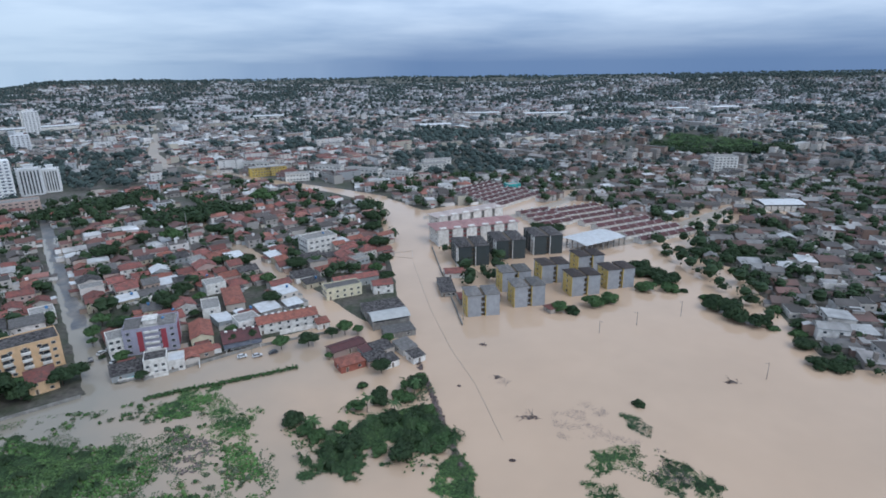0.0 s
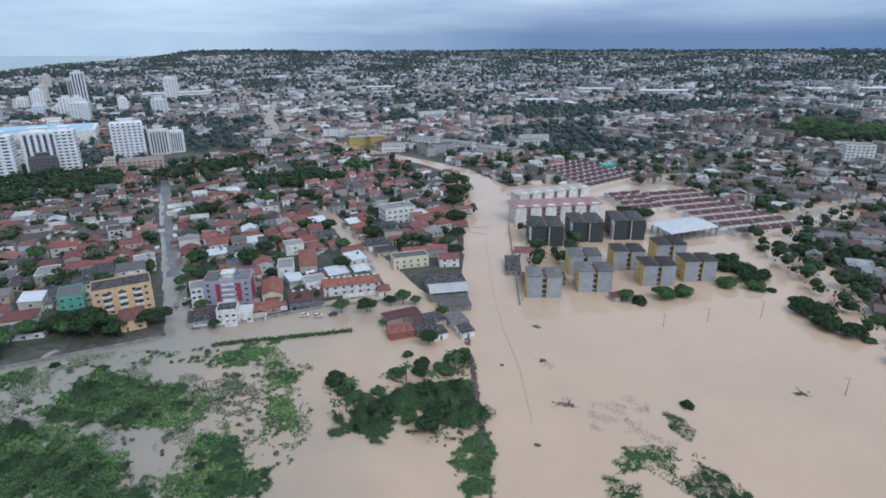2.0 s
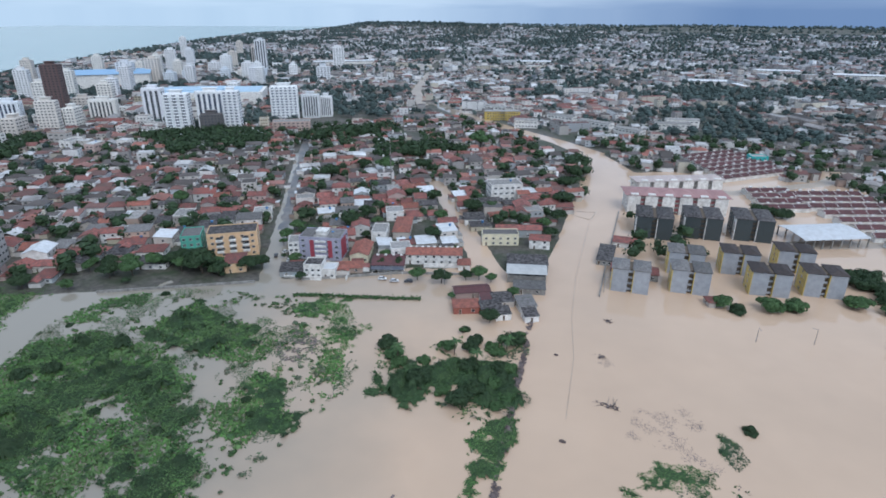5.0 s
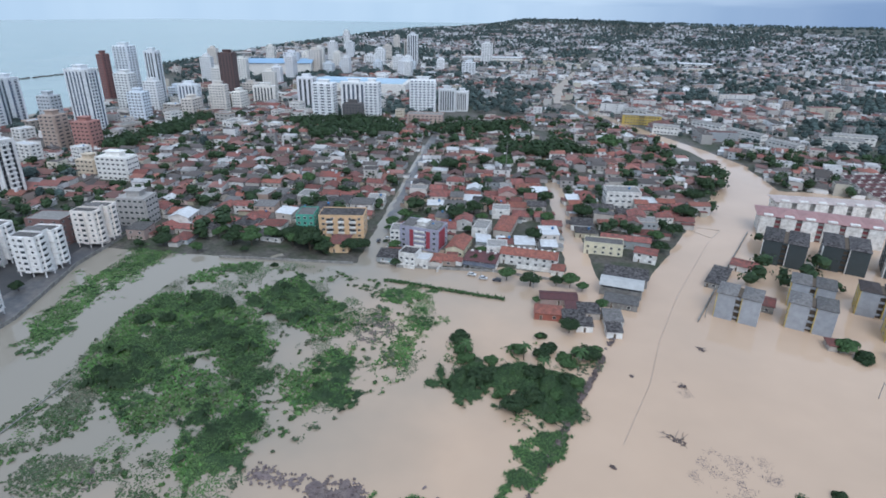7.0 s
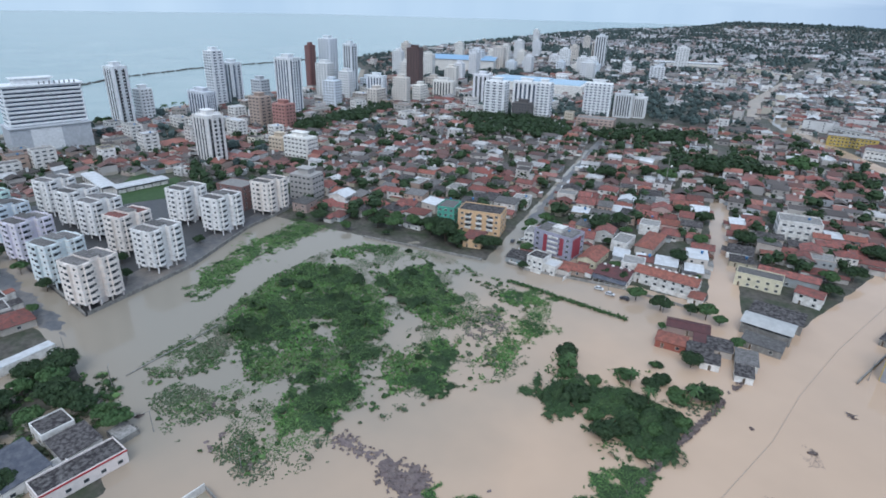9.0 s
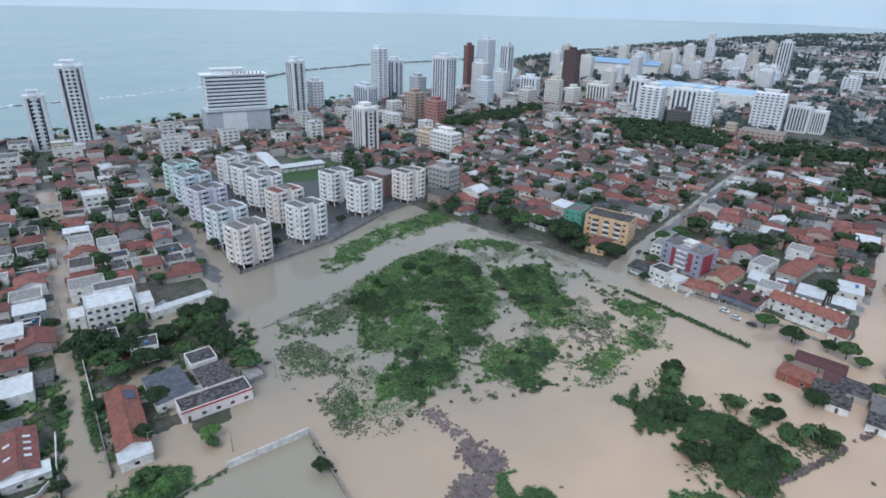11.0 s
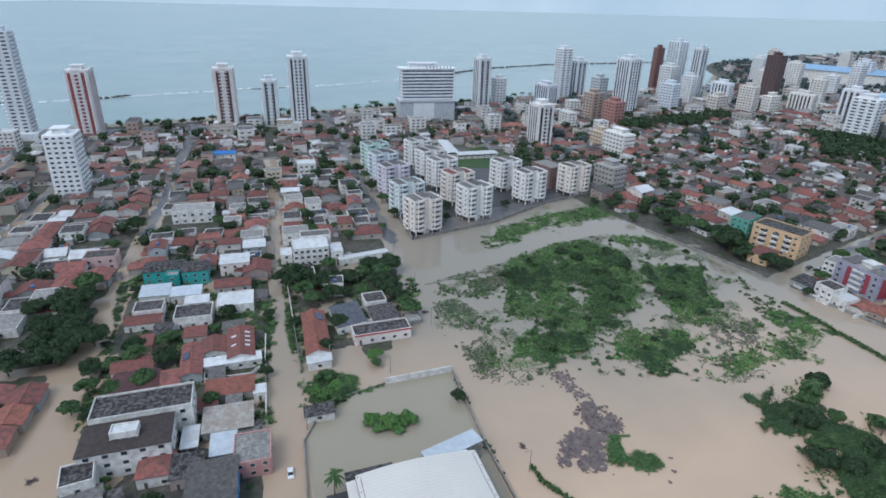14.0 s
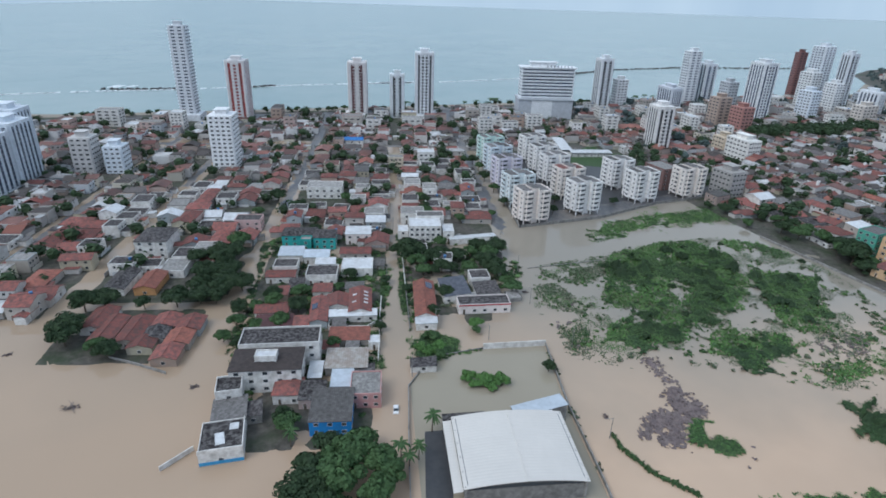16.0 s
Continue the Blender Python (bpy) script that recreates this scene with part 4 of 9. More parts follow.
def mats(name, poly, cell, mat, label, seed, cut, freq=0.06, tall=0.3, tufts=0.25, edge=2.0):
    """Low floating or drowned plants: one ragged, uneven sheet that follows the growth, with tufts on it."""
    r = random.Random(seed)
    g = Geo()
    xs, ys = [p[0] for p in poly], [p[1] for p in poly]
    x0, y0 = min(xs), min(ys)
    nx, ny = int((max(xs) - x0) / cell) + 2, int((max(ys) - y0) / cell) + 2
    made = {}

    def growth(i, j):
        if (i, j) not in made:
            x, y = x0 + i * cell, y0 + j * cell
            wx, wy = x + 7 * noise.noise((x * 0.11, y * 0.11, seed + 5.0)), y + 7 * noise.noise((x * 0.11, y * 0.11, seed + 9.0))
            n = noise.noise((wx * freq, wy * freq, seed * 1.7)) + 0.55 * noise.noise((wx * freq * 2.9, wy * freq * 2.9, seed)) + 0.4 * noise.noise((x * 0.55, y * 0.55, seed)) + r.uniform(-0.14, 0.14)
            if not inside(x + r.uniform(-edge, edge), y + r.uniform(-edge, edge), poly):
                n = -9.0
            up = 0.012 if n < cut else 0.03 + tall * min(1.0, 0.3 + (n - cut) * 2) * r.uniform(0.15, 1.0)
            made[(i, j)] = (n, (x + r.uniform(-0.4, 0.4) * cell, y + r.uniform(-0.4, 0.4) * cell, up))
        return made[(i, j)]

    index = {}
    for i in range(nx):
        for j in range(ny):
            q = [(i, j), (i + 1, j), (i + 1, j + 1), (i, j + 1)]
            n = [growth(*k)[0] for k in q]
            if sum(v > cut for v in n) < 3:
                continue
            for k in q:
                if k not in index:
                    index[k] = len(g.v)
                    g.v.append(growth(*k)[1])
            g.f.append(tuple(index[k] for k in q))
            g.m.append(0)
    for x, y, z in list(g.v):
        if r.random() < tufts:
            s = r.uniform(0.25, 0.6)
            t = r.uniform(0, 6.28)
            u, w = Vector((math.cos(t), math.sin(t), 0)) * s, Vector((-math.sin(t), math.cos(t), 0)) * s * 0.7
            p = Vector((x, y, z))
            up = Vector((0, 0, r.uniform(0.15, 0.5) * (0.6 + tall)))
            g.add([p - u, p + w + up * 0.4, p + u + up * 0.3, p - w + up], [(0, 1, 2), (0, 2, 3)])
    return tagged(part(name, g, mat), label, "marsh plants", kind="stuff")


def reeds(name, poly, gap, kinds, label, seed, cut, freq=0.06, tall=0.5, size=0.55, edge=4.0):
    """Drowned grass and reeds: loose tufts of bent leaves, thick and thin by turns."""
    r = random.Random(seed)
    g = Geo()
    for x, y in scatter(poly, gap, seed):
        if not inside(x + r.uniform(-edge, edge), y + r.uniform(-edge, edge), poly):
            continue
        n = noise.noise((x * freq, y * freq, seed * 1.3)) + 0.6 * noise.noise((x * freq * 3.1, y * freq * 3.1, seed)) + 0.35 * noise.noise((x * 0.5, y * 0.5, seed))
        if r.random() > (n - cut) * 2.6 + 0.25:
            continue
        k = min(len(kinds) - 1, max(0, int((0.5 + noise.noise((x * 0.045, y * 0.045, seed + 3.0)) + r.uniform(-0.25, 0.25)) * len(kinds))))
        for _ in range(3):
            t = r.uniform(0, 6.28)
            s, w = size * r.uniform(0.6, 1.4), size * r.uniform(0.3, 0.7)
            u, v = Vector((math.cos(t), math.sin(t), 0)), Vector((-math.sin(t), math.cos(t), 0))
            p = Vector((x, y, -0.04)) + u * r.uniform(-0.3, 0.3)
            up = Vector((0, 0, tall * r.uniform(0.3, 1.1)))
            g.add([p - v * w, p + v * w, p + u * s + v * w * 0.7 + up, p + u * s - v * w * 0.8 + up * 0.8], [(0, 1, 2, 3)], k)
    return tagged(part(name, g, [M[k] for k in kinds]), label, "marsh plants", kind="stuff")


MARSH = [(-118, 47), (-132, 64), (-150, 84), (-172, 117), (-186, 150), (-184, 172), (-165, 192), (-135, 200), (-105, 204), (-78, 207), (-60, 188), (-46, 150), (-52, 128), (-54, 106), (-48, 82), (-50, 64), (-66, 58), (-86, 48)]
MAIN = [(-172, 116), (-178, 135), (-162, 152), (-142, 149), (-128, 151), (-109, 140), (-100, 139), (-94, 121), (-85, 122), (-72, 112), (-71, 100), (-62, 90), (-66, 75), (-75, 77), (-84, 84), (-93, 98), (-92, 84), (-99, 77), (-119, 82), (-133, 83), (-147, 86), (-158, 100)]
SECOND = [(-146, 155), (-143, 173), (-143, 187), (-122, 178), (-102, 176), (-100, 168), (-89, 174), (-85, 156), (-99, 150), (-122, 153)]
THIRD = [(-88, 125), (-85, 134), (-84, 149), (-72, 149), (-66, 138), (-56, 132), (-57, 124), (-63, 125), (-63, 115), (-74, 116)]
reeds("marsh_grass", MARSH, 0.62, ["leaf_olive", "leaf", "leaf_olive", "leaf_mid"], "thin drowned grass in the flooded marsh", 3, 0.1, 0.06, 0.22, 0.42)
shrubs("marsh_shrubs", MARSH, 3.0, 0.9, 0.8, 16, ["leaf_mid", "leaf", "leaf_olive"], "lone low bushes in the flooded marsh", 31, 0.7, 0.4)
for k, (poly, cut) in enumerate([(MAIN, -0.45), (SECOND, -0.35), (THIRD, -0.3)]):
    reeds("marsh_grass", poly, 0.7, ["leaf_mid", "leaf_bright", "leaf"], "green marsh grass round the bushes", 5 + k, cut, 0.07, 0.7, 0.6, 6.0)
for k, poly in enumerate([[(-130, 50), (-137, 64), (-146, 78), (-135, 86), (-115, 80), (-112, 63), (-118, 52)], [(-108, 47), (-112, 58), (-101, 66), (-86, 68), (-85, 58), (-90, 50)], [(-82, 66), (-70, 70), (-56, 70), (-52, 60), (-70, 56)]]):
    reeds("marsh_reeds", poly, 0.5, ["leaf_olive", "leaf", "leaf_olive"], "drowned grey-green reeds beside the road", 40 + k, -0.2, 0.09, 0.4, 0.45, 6.0)
for k, poly in enumerate([[(-102, 196), (-90, 203), (-78, 207), (-72, 193), (-91, 188)], [(-68, 171), (-76, 190), (-62, 187), (-60, 172), (-46, 145), (-62, 142)], [(-186, 150), (-184, 172), (-168, 188), (-160, 172), (-172, 152)]]):
    reeds("marsh_grass", poly, 0.65, ["leaf_mid", "leaf_bright", "leaf"], "green patches of marsh grass by open water", 50 + k, -0.1, 0.09, 0.5, 0.6, 4.0)
reeds("marsh_reeds", [(-94, 174), (-88, 184), (-70, 174), (-68, 160), (-80, 158)], 0.7, ["debris", "leaf_olive"], "brown dead stalks among the marsh grass", 54, -0.1, 0.1, 0.3, 0.6)
HEART = [(-170, 122), (-173, 134), (-160, 145), (-140, 146), (-127, 148), (-104, 138), (-99, 130), (-92, 122), (-82, 116), (-72, 106), (-70, 96), (-80, 90), (-92, 96), (-104, 104), (-120, 96), (-134, 86), (-148, 95), (-158, 104), (-153, 111)]
LEE = [(-136, 82), (-124, 84), (-115, 81), (-99, 78), (-90, 81), (-82, 82), (-70, 77), (-62, 82), (-66, 92), (-80, 92), (-92, 97), (-105, 104), (-120, 97)]
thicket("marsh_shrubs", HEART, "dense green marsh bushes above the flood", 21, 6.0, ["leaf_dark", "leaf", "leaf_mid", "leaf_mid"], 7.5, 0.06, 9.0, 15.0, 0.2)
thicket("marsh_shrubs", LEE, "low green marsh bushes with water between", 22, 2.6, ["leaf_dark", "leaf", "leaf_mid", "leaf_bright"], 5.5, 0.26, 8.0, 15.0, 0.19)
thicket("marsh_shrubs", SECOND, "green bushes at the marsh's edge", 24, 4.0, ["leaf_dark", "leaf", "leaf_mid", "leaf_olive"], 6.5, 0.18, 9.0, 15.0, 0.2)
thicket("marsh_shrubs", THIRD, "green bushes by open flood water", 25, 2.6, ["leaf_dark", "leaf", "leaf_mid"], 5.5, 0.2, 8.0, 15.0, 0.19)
thicket("marsh_shrubs", [(-63, 144), (-65, 156), (-67, 167), (-73, 178), (-72, 192), (-63, 186), (-58, 171), (-54, 154), (-57, 149)], "strip of bright low plants in the marsh", 34, 0.9, ["leaf_mid", "leaf_bright", "leaf"], 4.0, 0.18, 8.0, 14.0, 0.19)
thicket("marsh_shrubs", [(-98, 193), (-98, 204), (-76, 207), (-71, 193), (-83, 188)], "low bushes near the dike", 35, 1.2, ["leaf", "leaf_mid"], 4.0, 0.2, 8.0, 14.0, 0.19)
for k, (x, y, kd, sc) in enumerate([(-160, 118, 1, 0.8), (-152, 124, 4, 0.62), (-146, 116, 2, 0.9), (-134, 130, 1, 0.7), (-126, 140, 0, 0.6), (-118, 132, 4, 0.5), (-110, 126, 1, 0.55), (-142, 136, 2, 0.8), (-136, 108, 2, 0.7), (-148, 98, 3, 0.9), (-140, 90, 3, 1.0), (-118, 112, 3, 0.9), (-100, 118, 2, 0.7), (-92, 112, 3, 1.0), (-156, 136, 3, 1.1), (-166, 128, 3, 1.0), (-136, 172, 1, 0.62), (-130, 178, 2, 0.7), (-124, 168, 3, 0.9), (-104, 172, 3, 0.9), (-76, 134, 3, 0.9), (-70, 128, 3, 0.8), (-160, 186, 3, 0.9), (-176, 150, 3, 0.8), (-86, 96, 3, 0.8)]):
    tree(x, y, kd, sc, "rounded dark bush standing out of the marsh", "marsh bushes", -2.6 * sc, "marsh_bush")
VERGE = [(-174, 82), (-194, 90), (-212, 114), (-229, 146), (-248, 180), (-218, 174), (-205, 144), (-193, 116), (-176, 98)]
thicket("creek_grass", VERGE, "bright green grass and weeds on the creek's bank", 10, 0.9, ["leaf", "leaf_mid", "leaf_bright", "leaf_mid"], 5.0, -0.05, 12.0, 4.0, 0.42, 1.0)
reeds("creek_grass", VERGE, 0.7, ["leaf_bright", "leaf_mid", "leaf"], "green grass and weeds along the creek's edge", 55, -0.25, 0.06, 0.5, 0.5, 9.0)
WOOD = [(-55, 185), (-46, 187), (-38, 177), (-24, 195), (-8, 208), (5, 205), (7, 186), (7, 172), (10, 156), (9, 140), (12, 124), (16, 108), (6, 106), (2, 128), (-2, 146), (-17, 160), (-33, 156), (-45, 168)]
reeds("mangrove_grass", WOOD, 0.8, ["leaf", "leaf_mid", "leaf_olive"], "ragged grass round the mangrove bushes", 56, 0.25, 0.08, 0.6, 0.6, 7.0)
BODY = [(-46, 164), (-36, 168), (-29, 172), (-20, 179), (-15, 185), (-8, 184), (-1, 185), (4, 185), (7, 180), (7, 172), (7, 165), (6, 158), (2, 149), (-5, 150), (-14, 153), (-22, 153), (-29, 152), (-36, 157)]
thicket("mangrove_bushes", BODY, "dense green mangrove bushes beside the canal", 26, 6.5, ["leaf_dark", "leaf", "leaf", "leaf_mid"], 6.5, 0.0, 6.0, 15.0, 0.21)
thicket("mangrove_bushes", [(-1, 141), (3, 149), (8, 154), (11, 155), (12, 143), (10, 134), (4, 136)], "bright green bushes below the canal bank", 27, 3.2, ["leaf", "leaf_mid", "leaf_bright"], 4.5, 0.0, 2.5, 14.0, 0.21)
thicket("mangrove_bushes", [(4, 131), (11, 134), (13, 122), (15, 110), (8, 108), (5, 120)], "bright green bushes below the canal bank", 30, 2.6, ["leaf", "leaf_mid", "leaf_bright"], 4.0, 0.1, 3.0, 14.0, 0.21)
thicket("mangrove_bushes", [(-42, 151), (-36, 160), (-37, 167), (-34, 174), (-26, 167), (-22, 156), (-28, 152)], "grey-green scrub at the thicket's edge", 33, 1.6, ["leaf_olive", "leaf", "leaf_olive"], 4.0, 0.1, 3.0, 13.0, 0.2)
for k, (x, y, kd, s) in enumerate([(-46, 181, 1, 0.75), (-41, 175, 0, 0.7), (-37, 171, 2, 0.8), (-29, 176, 2, 0.7), (-24, 186, 0, 0.62), (-15, 189, 1, 0.6), (-15, 195, 1, 0.62), (-8, 193, 2, 0.8), (0, 198, 4, 0.62), (-22, 203, 3, 0.8), (2, 180, 2, 0.75), (-5, 190, 0, 0.6), (-34, 163, 3, 0.9), (5, 165, 2, 0.8), (-20, 172, 2, 0.7), (-12, 176, 4, 0.6), (-6, 164, 1, 0.66), (-16, 160, 2, 0.7), (-26, 163, 4, 0.62), (0, 171, 0, 0.66), (3, 158, 2, 0.62), (-9, 156, 4, 0.6), (-1, 180, 1, 0.64)]):
    tree(x, y, kd, s * 1.35, "dark green mangrove tree in the flood", "mangrove trees", -3.2 * s, "mangrove_tree")
mats("dike_hedge", strip([(-105, 205), (-92, 209.5), (-76, 213.5), (-62, 217.5), (-49, 221.5)], 2.0), 0.4, M["leaf"], "overgrown low dike between the water and the street", 11, -2.0, 0.1, 1.1, 0.6, 0.35)
mats("dike_hedge", strip([(-12, 71), (-6, 73), (3, 81), (9, 92)], 1.4), 0.35, M["leaf"], "overgrown low bank in the flood", 12, -2.0, 0.1, 0.8, 0.6, 0.3)
mats("canal_bank", strip([(14, 104), (11, 135), (8, 160), (5.5, 185), (3.5, 206), (1, 222)], 2.2), 0.4, M["debris"], "littered dark edge of the canal bank", 18, -0.3, 0.12, 0.6, 0.6, 0.4)
DEBRIS = [(-57, 86), (-56, 94), (-47, 94), (-40, 99), (-34, 102), (-28, 104), (-24, 102), (-22, 97), (-15, 93), (-9, 94), (-8, 84), (-12, 79), (-20, 81), (-25, 85), (-29, 92), (-34, 90), (-40, 94), (-49, 89)]
mats("floating_debris", DEBRIS, 0.5, M["debris"], "raft of dead brown water plants", 13, -0.45, 0.14, 0.4, 0.15, 2.5)
mats("floating_debris", [(-52, 104), (-8, 120), (2, 112), (-8, 84), (-30, 70), (-48, 62)], 0.6, M["debris"], "scattered clots of dead water plants", 14, 0.62, 0.13, 0.35)
mats("floating_debris", [(-100, 62), (-60, 100), (-48, 72), (-70, 52)], 0.6, M["debris"], "scattered clots of dead water plants", 19, 0.6, 0.13, 0.35)
for k, line in enumerate([[(46, 173), (53, 170), (58, 166)], [(45, 168), (52, 164), (62, 163)], [(44, 161), (52, 159), (60, 156), (68, 155)], [(58, 180), (64, 174), (66, 168)], [(52, 175), (58, 171), (66, 171)], [(54, 166), (60, 160), (70, 152)], [(30, 203), (33, 199), (36, 196)]]):
    reeds("floating_debris", strip(line, 4.2), 0.38, ["debris"], "thin trails of dead stalks on the flood", 70 + k, -0.14, 0.22, 0.06, 0.46, 1.2)
thicket("debris_bush", [(-18, 95), (-23, 99), (-23, 104), (-19, 104), (-15, 109), (-10, 110), (-9, 104), (-12, 97), (-14, 94)], "bright green bush on the debris raft", 28, 2.6, ["leaf_bright", "leaf_mid", "leaf_bright"], 4.0, -0.1, 2.0, 16.0, 0.19)
thicket("tongue_grass", [(48, 144), (53, 149), (63, 153), (68, 151), (67, 142), (70, 139), (66, 137), (61, 142), (50, 140)], "green weeds on a drowned bank", 16, 0.8, ["leaf", "leaf_mid"], 3.5, 0.12, 3.0, 13.0, 0.2)
thicket("tongue_grass", [(72, 168), (76, 166), (76, 160), (76, 151), (79, 142), (80, 134), (83, 129), (80, 126), (71, 126), (66, 136), (72, 139), (74, 148)], "dark weeds along a drowned bank", 17, 0.9, ["leaf_dark", "leaf", "leaf_olive"], 3.5, 0.1, 3.0, 13.0, 0.2)
thicket("tongue_grass", [(42, 138), (45, 139), (47, 135), (53, 134), (51, 126), (45, 126)], "green weeds on a drowned bank", 29, 0.8, ["leaf", "leaf_mid"], 3.5, 0.1, 3.0, 13.0, 0.2)
reeds("tongue_grass", [(62, 152), (76, 150), (82, 128), (68, 130), (58, 140)], 0.6, ["leaf_olive", "leaf", "debris"], "thin weeds between open water", 59, 0.2, 0.1, 0.25, 0.4)
thicket("yard_bushes", [(-58, 8), (-56, 16), (-46, 18), (-40, 12), (-41, 4), (-50, 1)], "sprawling green bushes beside an outhouse in the flood", 61, 4.0, ["leaf", "leaf_mid", "leaf_bright"], 5.0, -0.05, 3.0, 15.0, 0.2)
for x, y, sc in ((-31.5, 24.5, 0.85), (-31, 30, 0.95), (-31.5, 35.5, 0.9), (-28.5, 27, 0.65), (-28, 33, 0.65)):
    tree(x, y, 5, sc, "round bush half-drowned in the flooded compound", "compound bushes", -1.2 * sc, "compound_bush")
for x, y, sc, kd in ((-50, 12, 0.8, 5), (-45, 9, 0.8, 5), (-54, 8, 0.75, 0), (-48, 5, 0.75, 5), (-43, 13, 0.6, 0)):
    tree(x, y, kd, sc, "sprawling green bush beside an outhouse in the flood", "compound bushes", -1.4 * sc, "compound_bush")
shrubs("wall_weeds", strip([(-51, 28), (-46, 18), (-42, 10)], 2.0), 1.2, 0.7, 0.8, 18, ["leaf_mid", "leaf"], "weeds growing along a drowned wall", 63, 0.3, 0.35, 0.5)
shrubs("wall_weeds", strip([(-58, 52), (-40, 56), (-22, 59), (8, 67)], 1.4), 1.2, 0.55, 0.6, 16, ["leaf", "leaf_olive"], "weeds growing along a drowned wall", 64, 0.55, 0.35, 0.5)
thicket("yard_bushes", [(-102, -42), (-111, -22), (-101, -19), (-91, -37)], "overgrown green lot between flooded houses", 65, 2.2, ["leaf_mid", "leaf_bright", "leaf"], 4.5, 0.05, 3.0, 12.0, 0.22)
shrubs("wall_weeds", strip([(-99, -20), (-88, -17.5), (-77, -15)], 2.6), 1.5, 1.1, 1.4, 24, ["leaf_mid", "leaf"], "row of green bushes along a flooded street", 66, 0.3, 0.4, 0.6)
YARDS = [(-6, -4), (-31, -8), (-58, -13), (-91, -19.5), (-124, -27), (-150, -33), (-156, -96), (-128, -89), (-97, -80), (-61, -71), (-31, -62), (-10, -55), (4, -50)]
shrubs("yard_weeds", YARDS, 2.1, 1.25, 1.4, 26, ["leaf_dark", "leaf", "leaf_mid", "leaf_olive"], "weeds and bushes in wet yards between the houses", 67, 0.52, 0.32, 0.8)
shrubs("yard_weeds", [(-60, -1), (-92, -9.5), (-124, -18), (-148, -23), (-150, 34), (-112, 45), (-90, 40), (-84, 14)], 2.2, 1.2, 1.2, 26, ["leaf_dark", "leaf", "leaf_mid", "leaf_olive"], "weeds and bushes in flooded yards behind the shop", 68, 0.5, 0.32, 0.8)
thicket("street_verge", strip([(-33, -7.6), (-58, -13.2), (-91, -19.6), (-124, -26.6), (-157, -33.6)], 3.0), "green weeds along the edge of a flooded street", 71, 1.3, ["leaf_dark", "leaf", "leaf_mid"], 3.5, 0.12, 1.2, 14.0, 0.2, 0.6)
thicket("street_verge", strip([(-36, 3.2), (-58, -1.9), (-91, -10.2), (-124, -18.4), (-157, -26.4)], 3.2), "green weeds along the edge of a flooded street", 72, 1.2, ["leaf", "leaf_mid", "leaf_olive"], 3.5, 0.16, 1.2, 14.0, 0.2, 0.6)
thicket("street_verge", strip([(-31, -63.5), (-61, -71.8), (-97, -81), (-130, -91)], 3.5), "dark bushes along the edge of a flooded street", 73, 1.6, ["leaf_dark", "leaf", "leaf_olive"], 4.0, 0.14, 1.4, 14.0, 0.2, 0.6)

# ---------- buildings ----------
SHARED = {}


def pane_mesh(w, h, mat="pane", frame_mat="white"):
    """One window: a dark pane in a raised frame, facing -y, its middle at the origin."""
    key = (round(w, 2), round(h, 2), mat, frame_mat)
    if key not in SHARED:
        g = Geo().box(-w / 2, w / 2, -0.03, 0.02, -h / 2, h / 2, 0, None, True)
        t = 0.07
        g.box(-w / 2 - t, w / 2 + t, -0.07, 0.0, -h / 2 - t, -h / 2, 1).box(-w / 2 - t, w / 2 + t, -0.07, 0.0, h / 2, h / 2 + t, 1)
        g.box(-w / 2 - t, -w / 2, -0.07, 0.0, -h / 2, h / 2, 1).box(w / 2, w / 2 + t, -0.07, 0.0, -h / 2, h / 2, 1)
        SHARED[key] = g.mesh("window", [M[mat], M[frame_mat]])
    return SHARED[key]


def put_mesh(name, me, parent, x, y, z, rot=0.0):
    ob = new(name, me)
    ob.parent = parent
    ob.matrix_basis = pose(x, y, z, 0, 0, rot)
    return ob


def side(k, w, d, s):
    """A point on wall k (0 front -y, 1 right, 2 back, 3 left) of a w x d house, s along it, with its turn."""
    return ((s, -d / 2, 0), (w / 2, s, 90), (-s, d / 2, 180), (-w / 2, -s, 270))[k]


def door_mesh():
    if "door" not in SHARED:
        SHARED["door"] = Geo().box(-0.45, 0.45, -0.05, 0.02, 0.0, 2.1, 0, None, True).box(-0.53, -0.45, -0.08, 0.0, 0, 2.18, 1).box(0.45, 0.53, -0.08, 0, 0, 2.18, 1).mesh("door", [M["bark"], M["white"]])
    return SHARED["door"]


def tank_mesh(kind="tank"):
    if kind + "_m" not in SHARED:
        SHARED[kind + "_m"] = Geo().tube(0.62, 0.75, 0, 1.1, 10).mesh("water_tank", [M[kind]])
        SHARED[kind + "_lid"] = Geo().tube(0.8, 0.7, 0, 0.12, 10).mesh("lid", [M[kind]])
    return SHARED[kind + "_m"]


def walls_geo(w, d, h, roof, rise, z0=-0.4):
    g = Geo().box(-w / 2, w / 2, -d / 2, d / 2, z0, h)
    if roof == "gable":
        for x, o in ((-w / 2, 1), (w / 2, -1)):
            g.add([(x, -d / 2, h), (x, d / 2, h), (x, 0, h + rise - 0.2)], [(0, 1, 2) if o < 0 else (2, 1, 0)])
    if roof == "shed":
        g.add([(-w / 2, -d / 2, h), (w / 2, -d / 2, h), (w / 2, d / 2, h), (-w / 2, d / 2, h), (w / 2, d / 2, h + rise - 0.16), (-w / 2, d / 2, h + rise - 0.16)], [(0, 3, 5), (1, 4, 2), (2, 4, 5, 3)])
    return g


